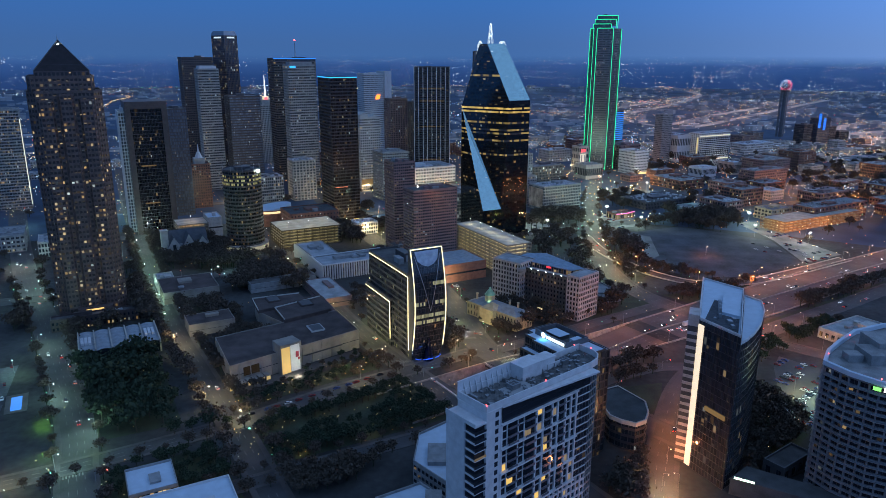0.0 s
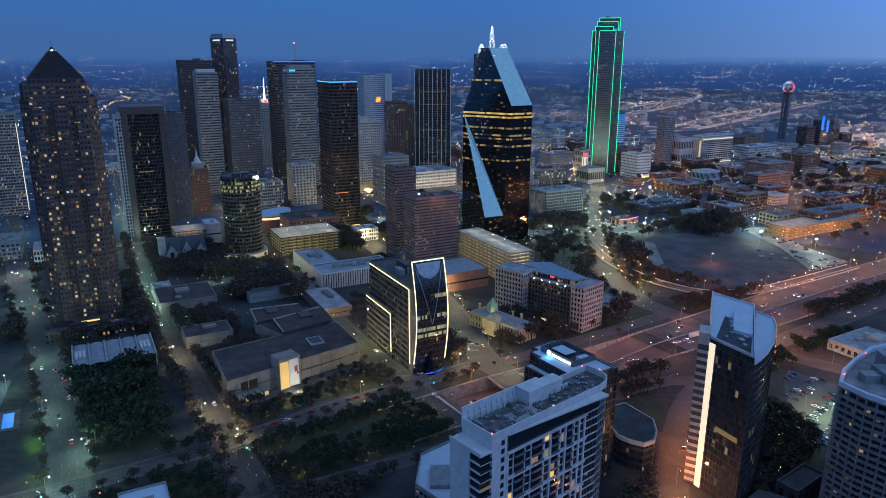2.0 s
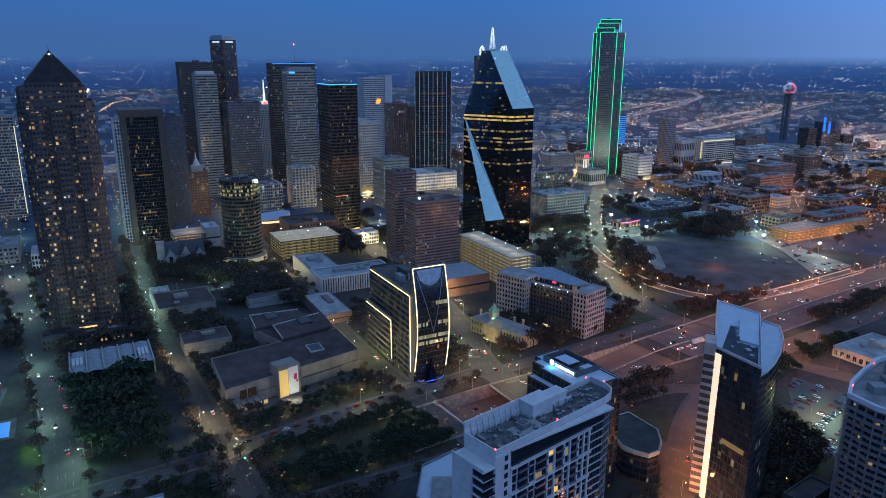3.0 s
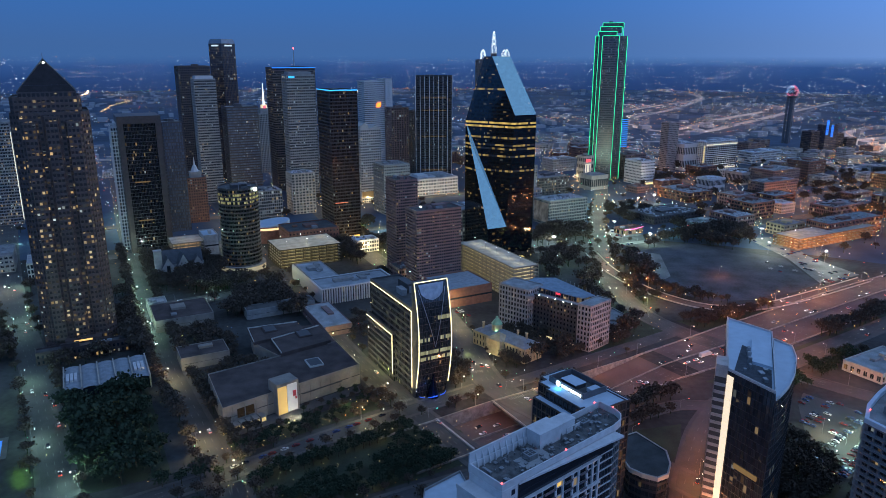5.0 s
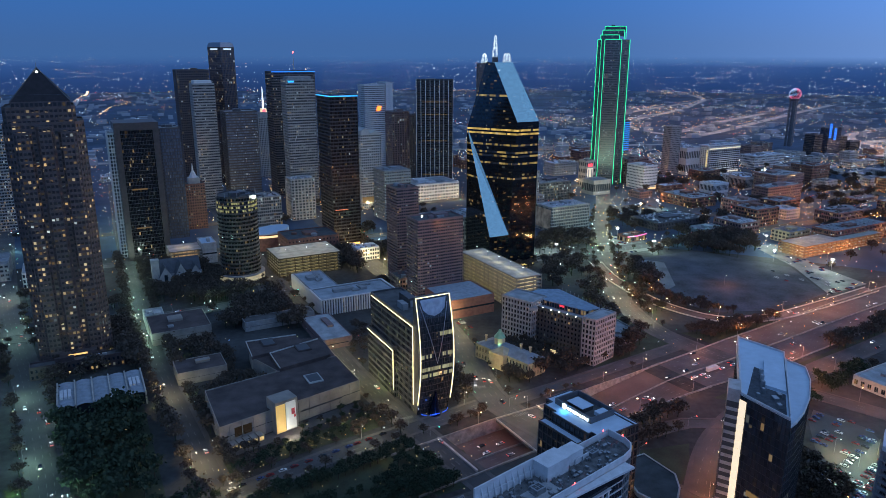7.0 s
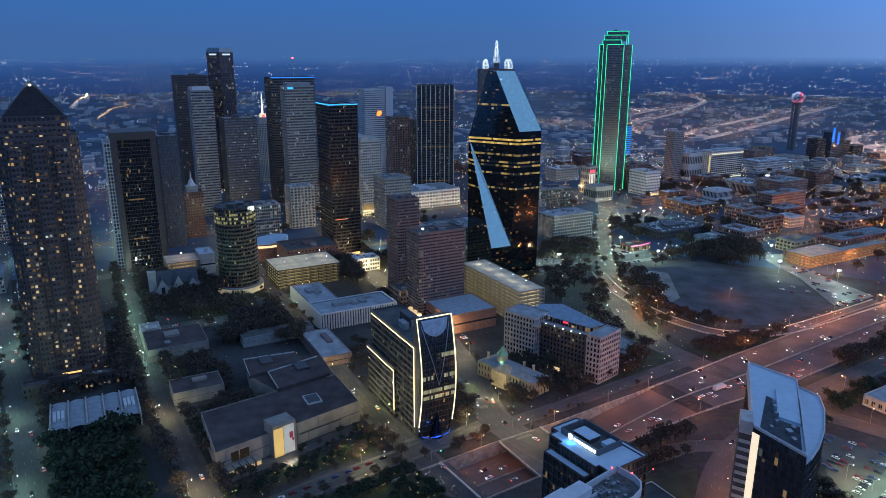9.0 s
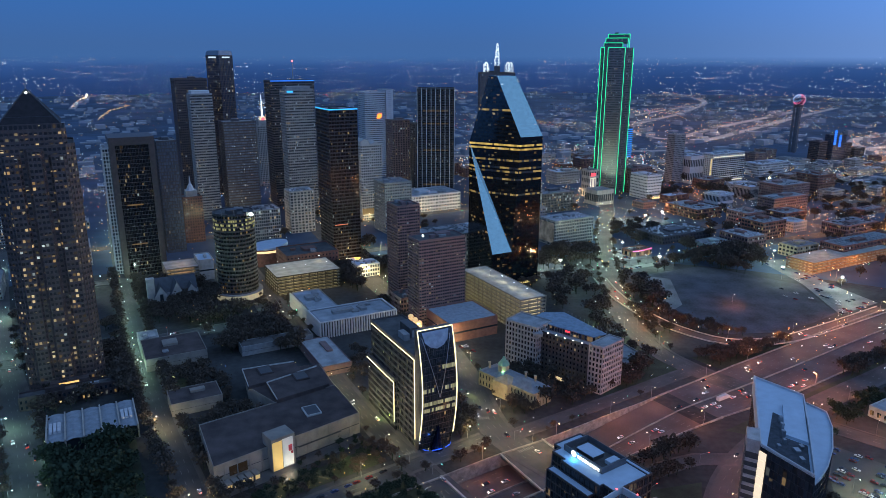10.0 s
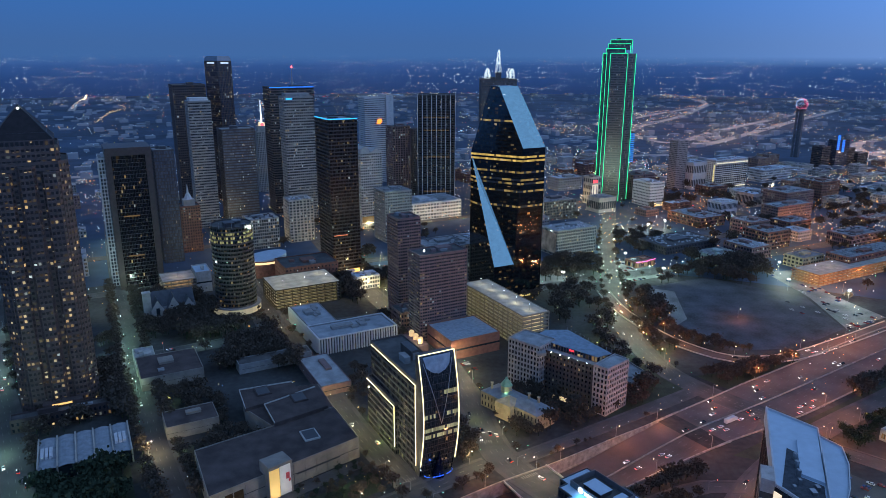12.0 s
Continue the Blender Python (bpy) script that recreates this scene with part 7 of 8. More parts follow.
def tree_proto(seed, h, r):
    rnd = random.Random(seed)
    t = thing("tree", "broad leafy street tree in dark summer leaf", "tree", 0, 0, group="city trees")
    wood = Shape()
    wood.bar((0, 0, 0), (0.1, 0.05, h * 0.45), (0.28, 0.16), 6)
    limbs = []
    for i in range(6):
        g = 2 * math.pi * (i + rnd.random() * 0.6) / 6
        tip = (math.cos(g) * r * 0.6, math.sin(g) * r * 0.6, h * rnd.uniform(0.6, 0.85))
        wood.bar((0.05, 0.02, h * rnd.uniform(0.28, 0.44)), tip, (0.12, 0.04), 5)
        limbs.append(tip)
    limbs.append((0, 0, h * 0.86))
    part("trunk", wood, BARK, t)
    leaves = Shape()
    for i in range(380):
        c = rnd.choice(limbs)
        v = Vector((rnd.gauss(0, 1), rnd.gauss(0, 1), rnd.gauss(0, 0.8)))
        p = Vector(c) + v * (r * 0.27)
        if p.z < h * 0.28:
            continue
        n = Vector((rnd.gauss(0, 1), rnd.gauss(0, 1), rnd.gauss(0.5, 0.8))).normalized()
        s = n.orthogonal().normalized()
        u = n.cross(s)
        q = rnd.uniform(0.36, 0.76) * r / 4.0
        leaves.face(*[tuple(p + s * (a * q) + u * (b * q * 0.8) + n * (0.2 * q * (a * b))) for a, b in ((-1, -0.6), (0.2, -1), (1, 0.1), (0.3, 1), (-0.8, 0.7))])
    part("crown", leaves, LEAF, t)
    return t


PROTOS = [tree_proto(1, 9.5, 4.2), tree_proto(2, 8.0, 3.6), tree_proto(3, 11.0, 5.2), tree_proto(4, 6.5, 2.8)]
for i, t in enumerate(PROTOS):
    t.matrix_basis = pose(-150 + 9 * i, 350 + 3 * i, 0)
rt = random.Random(11)
SPOTS = []


FAR_WOOD, FAR_CROWN = Shape(), Shape()
NEAR_TREES = [0]


def set_tree(kind, m):
    """Trees near the park stand singly; those past it are joined into one wood."""
    if m.translation.y < 520 and NEAR_TREES[0] < 290:
        NEAR_TREES[0] += 1
        copy_thing(PROTOS[kind], m)
        return
    for ob, into in zip(PROTOS[kind].children, (FAR_WOOD, FAR_CROWN)):
        k = len(into.v)
        into.v.extend(tuple(m @ v.co) for v in ob.data.vertices)
        into.f.extend(tuple(k + i for i in p.vertices) for p in ob.data.polygons)


def plant(x, y, scale=1.0, kinds=(0, 1, 2), free=2.4):
    if built((x, y), free) or on_road((x, y), 0.6):
        return False
    for a, b in SPOTS:
        if (a - x) ** 2 + (b - y) ** 2 < 14:
            return False
    SPOTS.append((x, y))
    k = scale * rt.uniform(0.8, 1.25)
    set_tree(rt.choice(kinds), pose(x, y, 0, 0, 0, rt.uniform(0, 360)) @ Matrix.Diagonal((k, k, k * rt.uniform(0.9, 1.15), 1)))
    return True


def grove(poly, count, scale=1.0, kinds=(0, 1, 2)):
    x0, x1 = min(p[0] for p in poly), max(p[0] for p in poly)
    y0, y1 = min(p[1] for p in poly), max(p[1] for p in poly)
    made = 0
    for _ in range(count * 12):
        p = (rt.uniform(x0, x1), rt.uniform(y0, y1))
        if inside(p, poly) and not inside(p, VACANT) and not inside(p, BRIGHT_LOT) and plant(*p, scale, kinds):
            made += 1
            if made >= count:
                break


def avenue(line, off, gap, y0, y1, scale=0.9, kinds=(0, 1, 3)):
    row = sides(line, off)
    run = 0.0
    for a, b in zip(row, row[1:]):
        run += (b - a).length
        if run > gap and y0 < a.y < y1:
            run = 0.0
            x, y = a.x + rt.uniform(-0.8, 0.8), a.y + rt.uniform(-0.8, 0.8)
            if not built((x, y), 2.0):
                SPOTS.append((x, y))
                k = scale * rt.uniform(0.8, 1.25)
                set_tree(rt.choice(kinds), pose(x, y, 0.2, 0, 0, rt.uniform(0, 360)) @ Matrix.Diagonal((k, k, k, 1)))


grove([(-252, 434), (-206, 458), (-152, 362), (-205, 330)], 60, 1.25, (0, 2))


def tree_rows(poly, origin, ang, rows, gap, length, scale):
    """Rows of small park trees, with the lawn left open between them."""
    e = Vector((math.cos(radians(ang)), math.sin(radians(ang))))
    g = Vector((-e.y, e.x))
    for off in rows:
        for i in range(int(length / gap)):
            p = Vector(origin) + e * (i * gap + rt.uniform(-0.8, 0.8)) + g * (off + rt.uniform(-0.7, 0.7))
            if inside(p, poly) and rt.random() < 0.9:
                plant(p.x, p.y, scale, (1, 3), 1.5)


PARK = [(-118, 351), (-80, 381), (-48, 404), (-18, 424), (8, 408), (20, 378), (-30, 350), (-90, 318)]
tree_rows(PARK, (-118, 350), 35.5, (-3, -9), 5.2, 150, 0.85)
tree_rows(PARK, (-100, 318), 29, (-2, 4, 10, 16), 5.2, 150, 0.85)
grove([(-40, 366), (-30, 402), (-16, 420), (8, 406), (18, 380)], 30, 0.7, (1, 3))
grove([(180, 446), (300, 524), (330, 528), (222, 446), (196, 432)], 34, 0.8)
grove([(-190, 300), (-125, 338), (-95, 292), (-160, 255)], 36, 0.8, (1, 3))
grove([(-130, 378), (-100, 412), (-50, 438), (-62, 425), (-110, 385)], 26, 0.65, (1, 3))
grove([(-98, 430), (-62, 462), (-40, 446), (-80, 430)], 20, 0.6, (3, 1))
grove([(3, 436), (20, 470), (8, 530), (0, 500)], 14, 0.9)
grove([(15, 530), (60, 478), (95, 498), (112, 520), (60, 565), (38, 560)], 34, 0.95)
grove([(112, 512), (142, 540), (150, 600), (122, 590)], 14, 0.95)
grove([(98, 405), (122, 418), (150, 430), (150, 438), (100, 428)], 12, 0.9)
grove([(300, 540), (420, 618), (440, 640), (400, 625), (300, 560)], 40, 1.1, (0, 2))
grove([(196, 590), (214, 570), (330, 628), (300, 628), (240, 598)], 16, 0.9)
grove([(188, 716), (206, 660), (222, 690), (206, 745)], 16, 1.0)
grove([(296, 858), (372, 846), (384, 905), (322, 930)], 42, 1.1, (0, 2))
grove([(60, 760), (160, 790), (150, 835), (50, 795)], 18, 1.0)
grove([(110, 850), (190, 880), (180, 925), (100, 900)], 26, 1.0)
grove([(-310, 640), (-250, 668), (-228, 720), (-300, 684)], 34, 1.0)
grove([(-186, 606), (-122, 628), (-140, 668), (-196, 640)], 44, 1.15, (0, 2))
grove([(80, 296), (108, 330), (118, 318), (96, 270)], 26, 1.0)
grove([(90, 420), (150, 458), (153, 449), (98, 410)], 22, 0.9)
grove([(152, 300), (172, 322), (190, 396), (178, 392), (164, 340)], 20, 0.95)
grove([(196, 318), (206, 345), (250, 366), (232, 330)], 14, 0.9)
grove([(2, 432), (28, 450), (24, 460), (-4, 440)], 16, 0.7, (1, 3))
grove([(62, 470), (150, 528), (148, 532), (60, 476)], 34, 0.5, (3, 1))
avenue(S1, -12, 13, 290, 640, 0.9)
grove([(-350, 300), (-238, 330), (-262, 370), (-352, 400)], 34, 0.9)
grove([(-300, 480), (-262, 500), (-240, 540), (-300, 520)], 16, 1.0)
grove([(-150, 650), (-118, 660), (-150, 730), (-190, 712)], 12, 0.8)
grove([(240, 940), (330, 980), (300, 1060), (230, 1030)], 26, 1.0)
avenue(S2, 10.5, 11, 290, 800, 0.9, (0, 2))
avenue(S2, -10.5, 11, 290, 800, 0.9, (0, 2))
avenue(S1, 11.5, 14, 280, 640)
avenue(S3, -10, 11, 420, 760, 0.8)
avenue(S3, 10, 14, 520, 760, 0.7)
avenue(S4, 12, 14, 430, 600, 0.7)
avenue(S5, 11, 13, 600, 1100)
avenue(S5, -11, 15, 700, 1100)
avenue(ROSS, 10.5, 16, 560, 900, 0.8)
avenue(PARK_ROAD, -9.5, 6, 366, 440, 0.75, (3, 1))
avenue(PARK_ROAD, 9.5, 6, 250, 430, 0.8, (3, 1))
avenue(SOUTH_ROAD, -8, 7, 262, 360, 0.8, (3, 1))
avenue(SOUTH_ROAD, 8, 9, 262, 340, 0.8, (3, 1))
grove([(172, 330), (196, 345), (214, 366), (204, 400), (182, 392), (174, 372)], 40, 0.95)
grove([(205, 662), (232, 640), (244, 638), (262, 636), (240, 652), (214, 676)], 18, 0.9)
grove([(-100, 300), (-60, 322), (-30, 330), (-40, 306), (-80, 286)], 26, 0.9)
grove([(300, 812), (330, 824), (340, 860), (308, 852)], 16, 1.2, (0, 2))
grove([(-150, 398), (-128, 378), (-96, 399), (-62, 423), (-44, 438), (-52, 452), (-100, 414)], 40, 0.75, (1, 3))
grove([(112, 560), (150, 545), (165, 600), (150, 640), (118, 615)], 16, 1.2, (0, 2))
grove([(110, 625), (160, 640), (158, 760), (130, 790), (95, 740)], 26, 1.25, (0, 2))
grove([(178, 640), (196, 640), (186, 690), (178, 740)], 10, 1.1)
grove([(182, 720), (212, 700), (216, 760), (196, 800), (180, 780)], 14, 1.3, (0, 2))
grove([(95, 800), (190, 860), (195, 930), (100, 880)], 18, 1.2, (0, 2))
grove([(195, 590), (232, 580), (330, 630), (280, 622), (236, 600)], 22, 1.0)
grove([(300, 870), (372, 850), (380, 905), (300, 925)], 40, 1.3, (0, 2))
grove([(240, 820), (300, 852), (290, 880), (240, 860)], 14, 1.1)
grove([(-330, 735), (-240, 690), (-225, 735), (-250, 760), (-310, 780)], 36, 1.15, (0, 2))
grove([(-250, 660), (-180, 650), (-190, 690), (-240, 700)], 30, 1.2, (0, 2))
grove([(-196, 596), (-118, 600), (-112, 640), (-170, 670)], 50, 1.25, (0, 2))
grove([(-214, 560), (-190, 520), (-160, 500), (-160, 530), (-190, 560)], 20, 0.9)
grove([(-160, 462), (-125, 478), (-140, 505), (-165, 492)], 18, 1.0)
grove([(-300, 560), (-262, 590), (-250, 640), (-290, 625)], 22, 1.1)
grove([(-90, 560), (-60, 545), (-50, 590), (-80, 610)], 10, 0.8)
grove([(-130, 820), (-90, 790), (-70, 830), (-110, 880)], 30, 1.0)
grove([(-128, 900), (-95, 900), (-95, 950), (-128, 945)], 18, 1.0)
grove([(-128, 808), (-70, 862), (-78, 770), (-100, 760)], 20, 1.1, (0, 2))
grove([(-84, 668), (-40, 660), (-70, 720), (-96, 716)], 12, 1.0)
grove([(-262, 552), (-228, 512), (-222, 524), (-258, 610), (-268, 606)], 22, 1.1, (0, 2))
grove([(-330, 500), (-312, 520), (-330, 560), (-350, 540)], 14, 1.1)
grove([(300, 930), (700, 1000), (900, 1400), (420, 1450)], 110, 1.25, (0, 2))
for lamp_x, lamp_y in ((-96, 806), (-112, 838), (-104, 862)):
    plant(lamp_x + 4, lamp_y - 3)
grove([(-520, 620), (250, 700), (950, 1000), (800, 1400), (-300, 1150), (-600, 900)], 130, 1.0)
grove([(390, 700), (900, 1020), (1000, 1500), (600, 1500)], 90, 1.1)

wood = thing("far_trees", "dark leafy trees along the farther streets", "trees", 0, 0)
tagged(wood, kind="stuff")
part("trunks", FAR_WOOD, BARK, wood, kind="stuff")
part("crowns", FAR_CROWN, LEAF, wood, kind="stuff")

# ---- street lamps ----
def lamp_proto(kind, glass, colour, watts):
    t = thing("street_lamp", "tall steel street lamp with a %s light" % kind, "street lamp", 0, 0, group="street lamps")
    part("pole", Shape().bar((0, 0, 0), (0, 0, 10), (0.14, 0.08), 6), STEEL, t)
    part("arm", Shape().bar((0, 0, 9.9), (0, -2.2, 10.3), 0.06, 5), STEEL, t)
    head = part("lamp_head", Shape().box(-0.25, -2.9, 10.2, 0.25, -2.0, 10.45), STEEL, t)
    part("lens", Shape().ball(0, -2.45, 9.85, 0.28, 4, 6, 0.7), glass, head, "%s glowing lens" % kind)
    data = bpy.data.lights.new("street_light", "POINT")
    data.energy, data.color, data.shadow_soft_size = watts, colour, 0.6
    bulb = new("light", data)
    bulb.parent = t
    bulb.location = (0, -2.45, 9.1)
    return t


LW = lamp_proto("white", LAMP_WHITE, (0.54, 1.0, 0.80), 8000)
LA = lamp_proto("amber", LAMP_AMBER, (1.0, 0.34, 0.12), 8800)
LY = lamp_proto("warm", glow("warm_lamp", (1.0, 0.80, 0.45), 26), (1.0, 0.82, 0.42), 10500)
LAH = lamp_proto("bright amber", LAMP_AMBER, (1.0, 0.40, 0.12), 14000)
LWH = lamp_proto("bright white", LAMP_WHITE, (0.74, 1.0, 0.84), 13000)
LYH = lamp_proto("bright warm", MATS["warm_lamp"], (1.0, 0.74, 0.36), 14000)
USED = set()


def light_row(proto, line, off, gap, y0, y1, start=0.0):
    row = lane_row(off) if line is hwy else sides(line, off)
    run = start
    for a, b in zip(row, row[1:]):
        run += (b - a).length
        if run > gap and y0 < a.y < y1:
            run = 0.0
            e = (b - a).normalized()
            turn = math.degrees(math.atan2(e.y, e.x)) + (0 if off > 0 else 180)
            stand(proto, a.x, a.y, turn + 180)


def stand(proto, x, y, turn=0.0):
    if built((x, y), 3.5):
        return
    m = pose(x, y, 0.1, 0, 0, turn)
    if proto in USED:
        copy_thing(proto, m)
    else:
        USED.add(proto)
        proto.matrix_basis = m


light_row(LA, hwy, -28.2, 46, 430, 900, 20)
light_row(LA, hwy, 28.2, 46, 420, 860)
light_row(LA, NORTH_ROAD, 8.5, 40, 255, 520)
for x, y in ((250, 490), (276, 468), (300, 446), (222, 500)):
    stand(LA, x, y, 130)
light_row(LA, RAMP, 7.5, 76, 590, 800)
light_row(LW, S1, 9.5, 90, 260, 900)
light_row(LW, S1, -9.5, 85, 300, 520)
light_row(LW, S2, -7.5, 42, 560, 1000)
light_row(LY, S2, -7.5, 90, 380, 560)
light_row(LY, S3, -8, 46, 440, 1000)
light_row(LY, S4, 10.5, 36, 420, 1000)
light_row(LW, S5, -10, 48, 640, 1200)
light_row(LY, S5, 10, 55, 620, 1200)
light_row(LA, RAMP, -7.5, 64, 590, 800)
light_row(LW, ROSS, 9.5, 46, 540, 960)
for i, line in enumerate(DOWNTOWN):
    light_row((LWH, LYH, LAH, LYH, LAH)[i], line, 8, (42, 46, 50, 50, 55)[i], 640, 1420)
light_row(LY, PARK_ROAD, 7.5, 110, 290, 400)
light_row(LY, PARK_ROAD, -6.5, 70, 415, 470)
for x, y in ((-97, 287), (-286, 428), (-306, 386), (212, 372), (232, 392), (258, 412), (-240, 560), (-310, 655), (-60, 690), (120, 760), (140, 700), (100, 790), (150, 830), (398, 720), (230, 880), (215, 850), (90, 850), (375, 835), (250, 404), (212, 750)):
    stand(LW, x, y, 30)
for x, y in ((118, 322), (136, 362), (283, 720), (172, 660), (430, 812), (480, 848), (452, 945), (560, 900), (520, 1020), (640, 930), (380, 1080), (620, 1100), (330, 1150), (470, 1000), (540, 1090), (600, 1000), (690, 1000), (470, 1180), (560, 1180), (700, 1150), (420, 1230), (640, 860), (500, 940), (340, 1030), (800, 1250), (740, 960)):
    stand(LAH if y > 800 else LA, x, y, 10)
for x, y in ((-90, 800), (-70, 780), (-150, 730), (-120, 845), (-30, 640), (0, 600), (180, 300), (225, 405), (255, 402), (108, 298), (300, 1210), (345, 1225), (250, 385)):
    stand(LY, x, y, 60)


GREEN_TREES = ((-226.9, 357.6), (-210.4, 329.8), (-232.5, 366.0))
FLOODS = ((370, 801), (416, 765), (391, 868), (290, 1060), (322, 1085), (246, 842), (218, 905), (128, 826), (84, 838))


def floodlight(x, y):
    t = thing("lot_floodlight", "tall floodlight mast over the parking lot", "floodlight", x, y, group="floodlights")
    part("mast", Shape().bar((0, 0, 0), (0, 0, 14), (0.2, 0.12), 6), STEEL, t)
    part("crossbar", Shape().bar((-1.2, 0, 14), (1.2, 0, 14), 0.08), STEEL, t)
    for dx in (-0.9, 0.9):
        part("flood_lens", Shape().ball(dx, -0.2, 13.7, 0.62, 5, 8), glow("flood_lens", (0.9, 1.0, 0.92), 30), t, "blazing white lens")
    data = bpy.data.lights.new("flood_light", "POINT")
    data.energy, data.color, data.shadow_soft_size = 28000, (0.80, 1.0, 0.84), 0.8
    bulb = new("light", data)
    bulb.parent = t
    bulb.location = (0, -0.4, 12.6)


for x, y in FLOODS:
    floodlight(x, y)


def spill(name, x, y, z, colour, watts, label, size=0.5):
    data = bpy.data.lights.new(name, "POINT")
    data.energy, data.color, data.shadow_soft_size = watts, colour, size
    ob = new(name, data)
    ob.location = (x, y, z)
    return tagged(ob, label, "lamp")


# deck lamps on the garages, floodlights of the banner and other accents
def deck_lamp(g, x, y, h, colour, watts):
    p = g.matrix_basis @ Vector((x, y, h))
    t = thing("deck_lamp", "slim lamp post on a garage roof deck", "lamp post", p.x, p.y, 0, p.z, group="deck lamps")
    part("post", Shape().bar((0, 0, 0), (0, 0, 6), 0.1, 5), STEEL, t)
    part("lens", Shape().ball(0, 0, 6.1, 0.3, 4, 6), LAMP_WHITE, t, "glowing lens")
    data = bpy.data.lights.new("deck_light", "POINT")
    data.energy, data.color, data.shadow_soft_size = watts, colour, 0.4
    bulb = new("light", data)
    bulb.parent = t
    bulb.location = (0, 0, 5.6)


for g, w, d, h, nx, ny, colour, watts in ((g1, 69, 50, 20, 3, 2, (1.0, 0.86, 0.50), 2600), (g2, 28, 104, 31, 1, 5, (1.0, 0.90, 0.58), 2300), (g3, 150, 34, 13, 5, 1, (1.0, 0.50, 0.13), 5200), (g4, 34, 34, 18, 1, 1, (1.0, 0.62, 0.28), 3500)):
    for i in range(nx):
        for j in range(ny):
            deck_lamp(g, w * (i + 0.5) / nx, d * (j + 0.5) / ny, h + 0.05, colour, watts)
for x, y in ((430, 800), (470, 822), (520, 846), (400, 812)):
    stand(LA, x, y, 120)
spill("banner_floodlight", -94.5, 423.2, 1.2, (1.0, 0.90, 0.70), 2600, "floodlight before the banner")
spill("banner_floodlight", -97.5, 420, 1.2, (1.0, 0.86, 0.62), 1800, "floodlight before the banner")
spill("green_floodlight", 187, 642, 1.5, (0.55, 1.0, 0.1), 1500, "green floodlight below a tree")
spill("dome_floodlight", 38, 531, 14.5, (0.4, 1.0, 0.55), 300, "green floodlight on the dome")
spill("pool_light", -268, 372, 1.5, (0.2, 0.5, 1.0), 300, "blue pool lamp")
for x, y in ((-205, 540), (-175, 478), (-66, 440), (-230, 590), (-150, 668), (-186, 330)):
    spill("garden_floodlight", x, y, 1.8, (0.6, 1.0, 0.25), 350, "greenish floodlight below trees")
for x, y in ((-100, 352), (-70, 372), (-38, 396), (-6, 404), (-74, 330), (-40, 352), (-96, 410), (-66, 432)):
    spill("park_lamp", x, y, 3.6, (1.0, 0.74, 0.36), 420, "warm park lamp among trees")
for x, y in ((-232, 540), (-190, 462), (-60, 520), (-48, 486), (16, 520), (-128, 700), (136, 650), (186, 700), (60, 760)):
    spill("tree_uplight", x, y, 2.4, (0.75, 1.0, 0.22), 1100, "yellow-green lamp below street trees")
    plant(x + 2.0, y + 2.5, 0.9)
for x, y in GREEN_TREES:
    spill("garden_floodlight", x, y - 2.6, 2.6, (0.35, 1.0, 0.10), 1300, "green floodlight below street trees")
    set_tree(1, pose(x, y, 0.1, 0, 0, 40))
for x, y in ((124, 618), (150, 720), (130, 660), (190, 890), (100, 850)):
    spill("garden_floodlight", x, y, 2.5, (0.62, 1.0, 0.30), 1500, "greenish floodlight below trees")
spill("tree_floodlight", -104, 806, 4.0, (1.0, 0.82, 0.15), 4500, "yellow floodlight among trees")
spill("tree_floodlight", -112, 926, 5.0, (1.0, 0.82, 0.15), 9000, "yellow floodlight among trees")
spill("tree_floodlight", -75, 812, 2.5, (1.0, 0.85, 0.15), 2500, "yellow floodlight among trees")
spill("tree_floodlight", -130, 838, 3.0, (1.0, 0.85, 0.15), 2000, "yellow floodlight among trees")
# added lamps without fixtures, to brighten the fronts beside them
for x, y, z in ((500, 1380, 14), (560, 1412, 14), (250, 1250, 12), (345, 1228, 10), (-250, 850, 14), (-60, 900, 12), (-330, 720, 9), (-420, 660, 10)):
    spill("forecourt_light", x, y, z, (1.0, 0.90, 0.68), 9000, "unseen fill lamp brightening nearby fronts")
spill("court_light", -146, 626, 6.0, (1.0, 0.42, 0.18), 5000, "amber lamp in the court")

def lit_sign(x, y):
    t = thing("street_sign", "pair of yellow glowing signs on a pole", "sign", x, y, 20)
    part("pole", Shape().bar((0, 0, 0), (0, 0, 8), 0.1, 6), STEEL, t)
    for z in (4.4, 6.4):
        part("sign_panel", Shape().box(-0.9, -0.3, z, 0.9, -0.1, z + 1.5), glow("yellow_panel", (1.0, 0.85, 0.25), 1.6), t, "yellow glowing panel")


def traffic_light(x, y, turn, kind):
    t = thing("traffic_light", "traffic light showing %s over the crossing" % kind, "traffic light", x, y, turn, group="traffic lights")
    part("pole", Shape().bar((0, 0, 0), (0, 0, 6), 0.12, 6), STEEL, t)
    part("arm", Shape().bar((0, 0, 5.9), (6, 0, 6.1), 0.07, 5), STEEL, t)
    head = part("signal_head", Shape().box(5.5, -0.2, 5.2, 6.0, 0.2, 6.5), BLACK, t)
    part("signal_lens", Shape().ball(5.75, -0.25, 5.5 if kind == "green" else 6.2, 0.3, 4, 6), glow("signal_" + kind, (0.1, 1.0, 0.55) if kind == "green" else (1.0, 0.06, 0.04), 16), head, "%s lens" % kind)


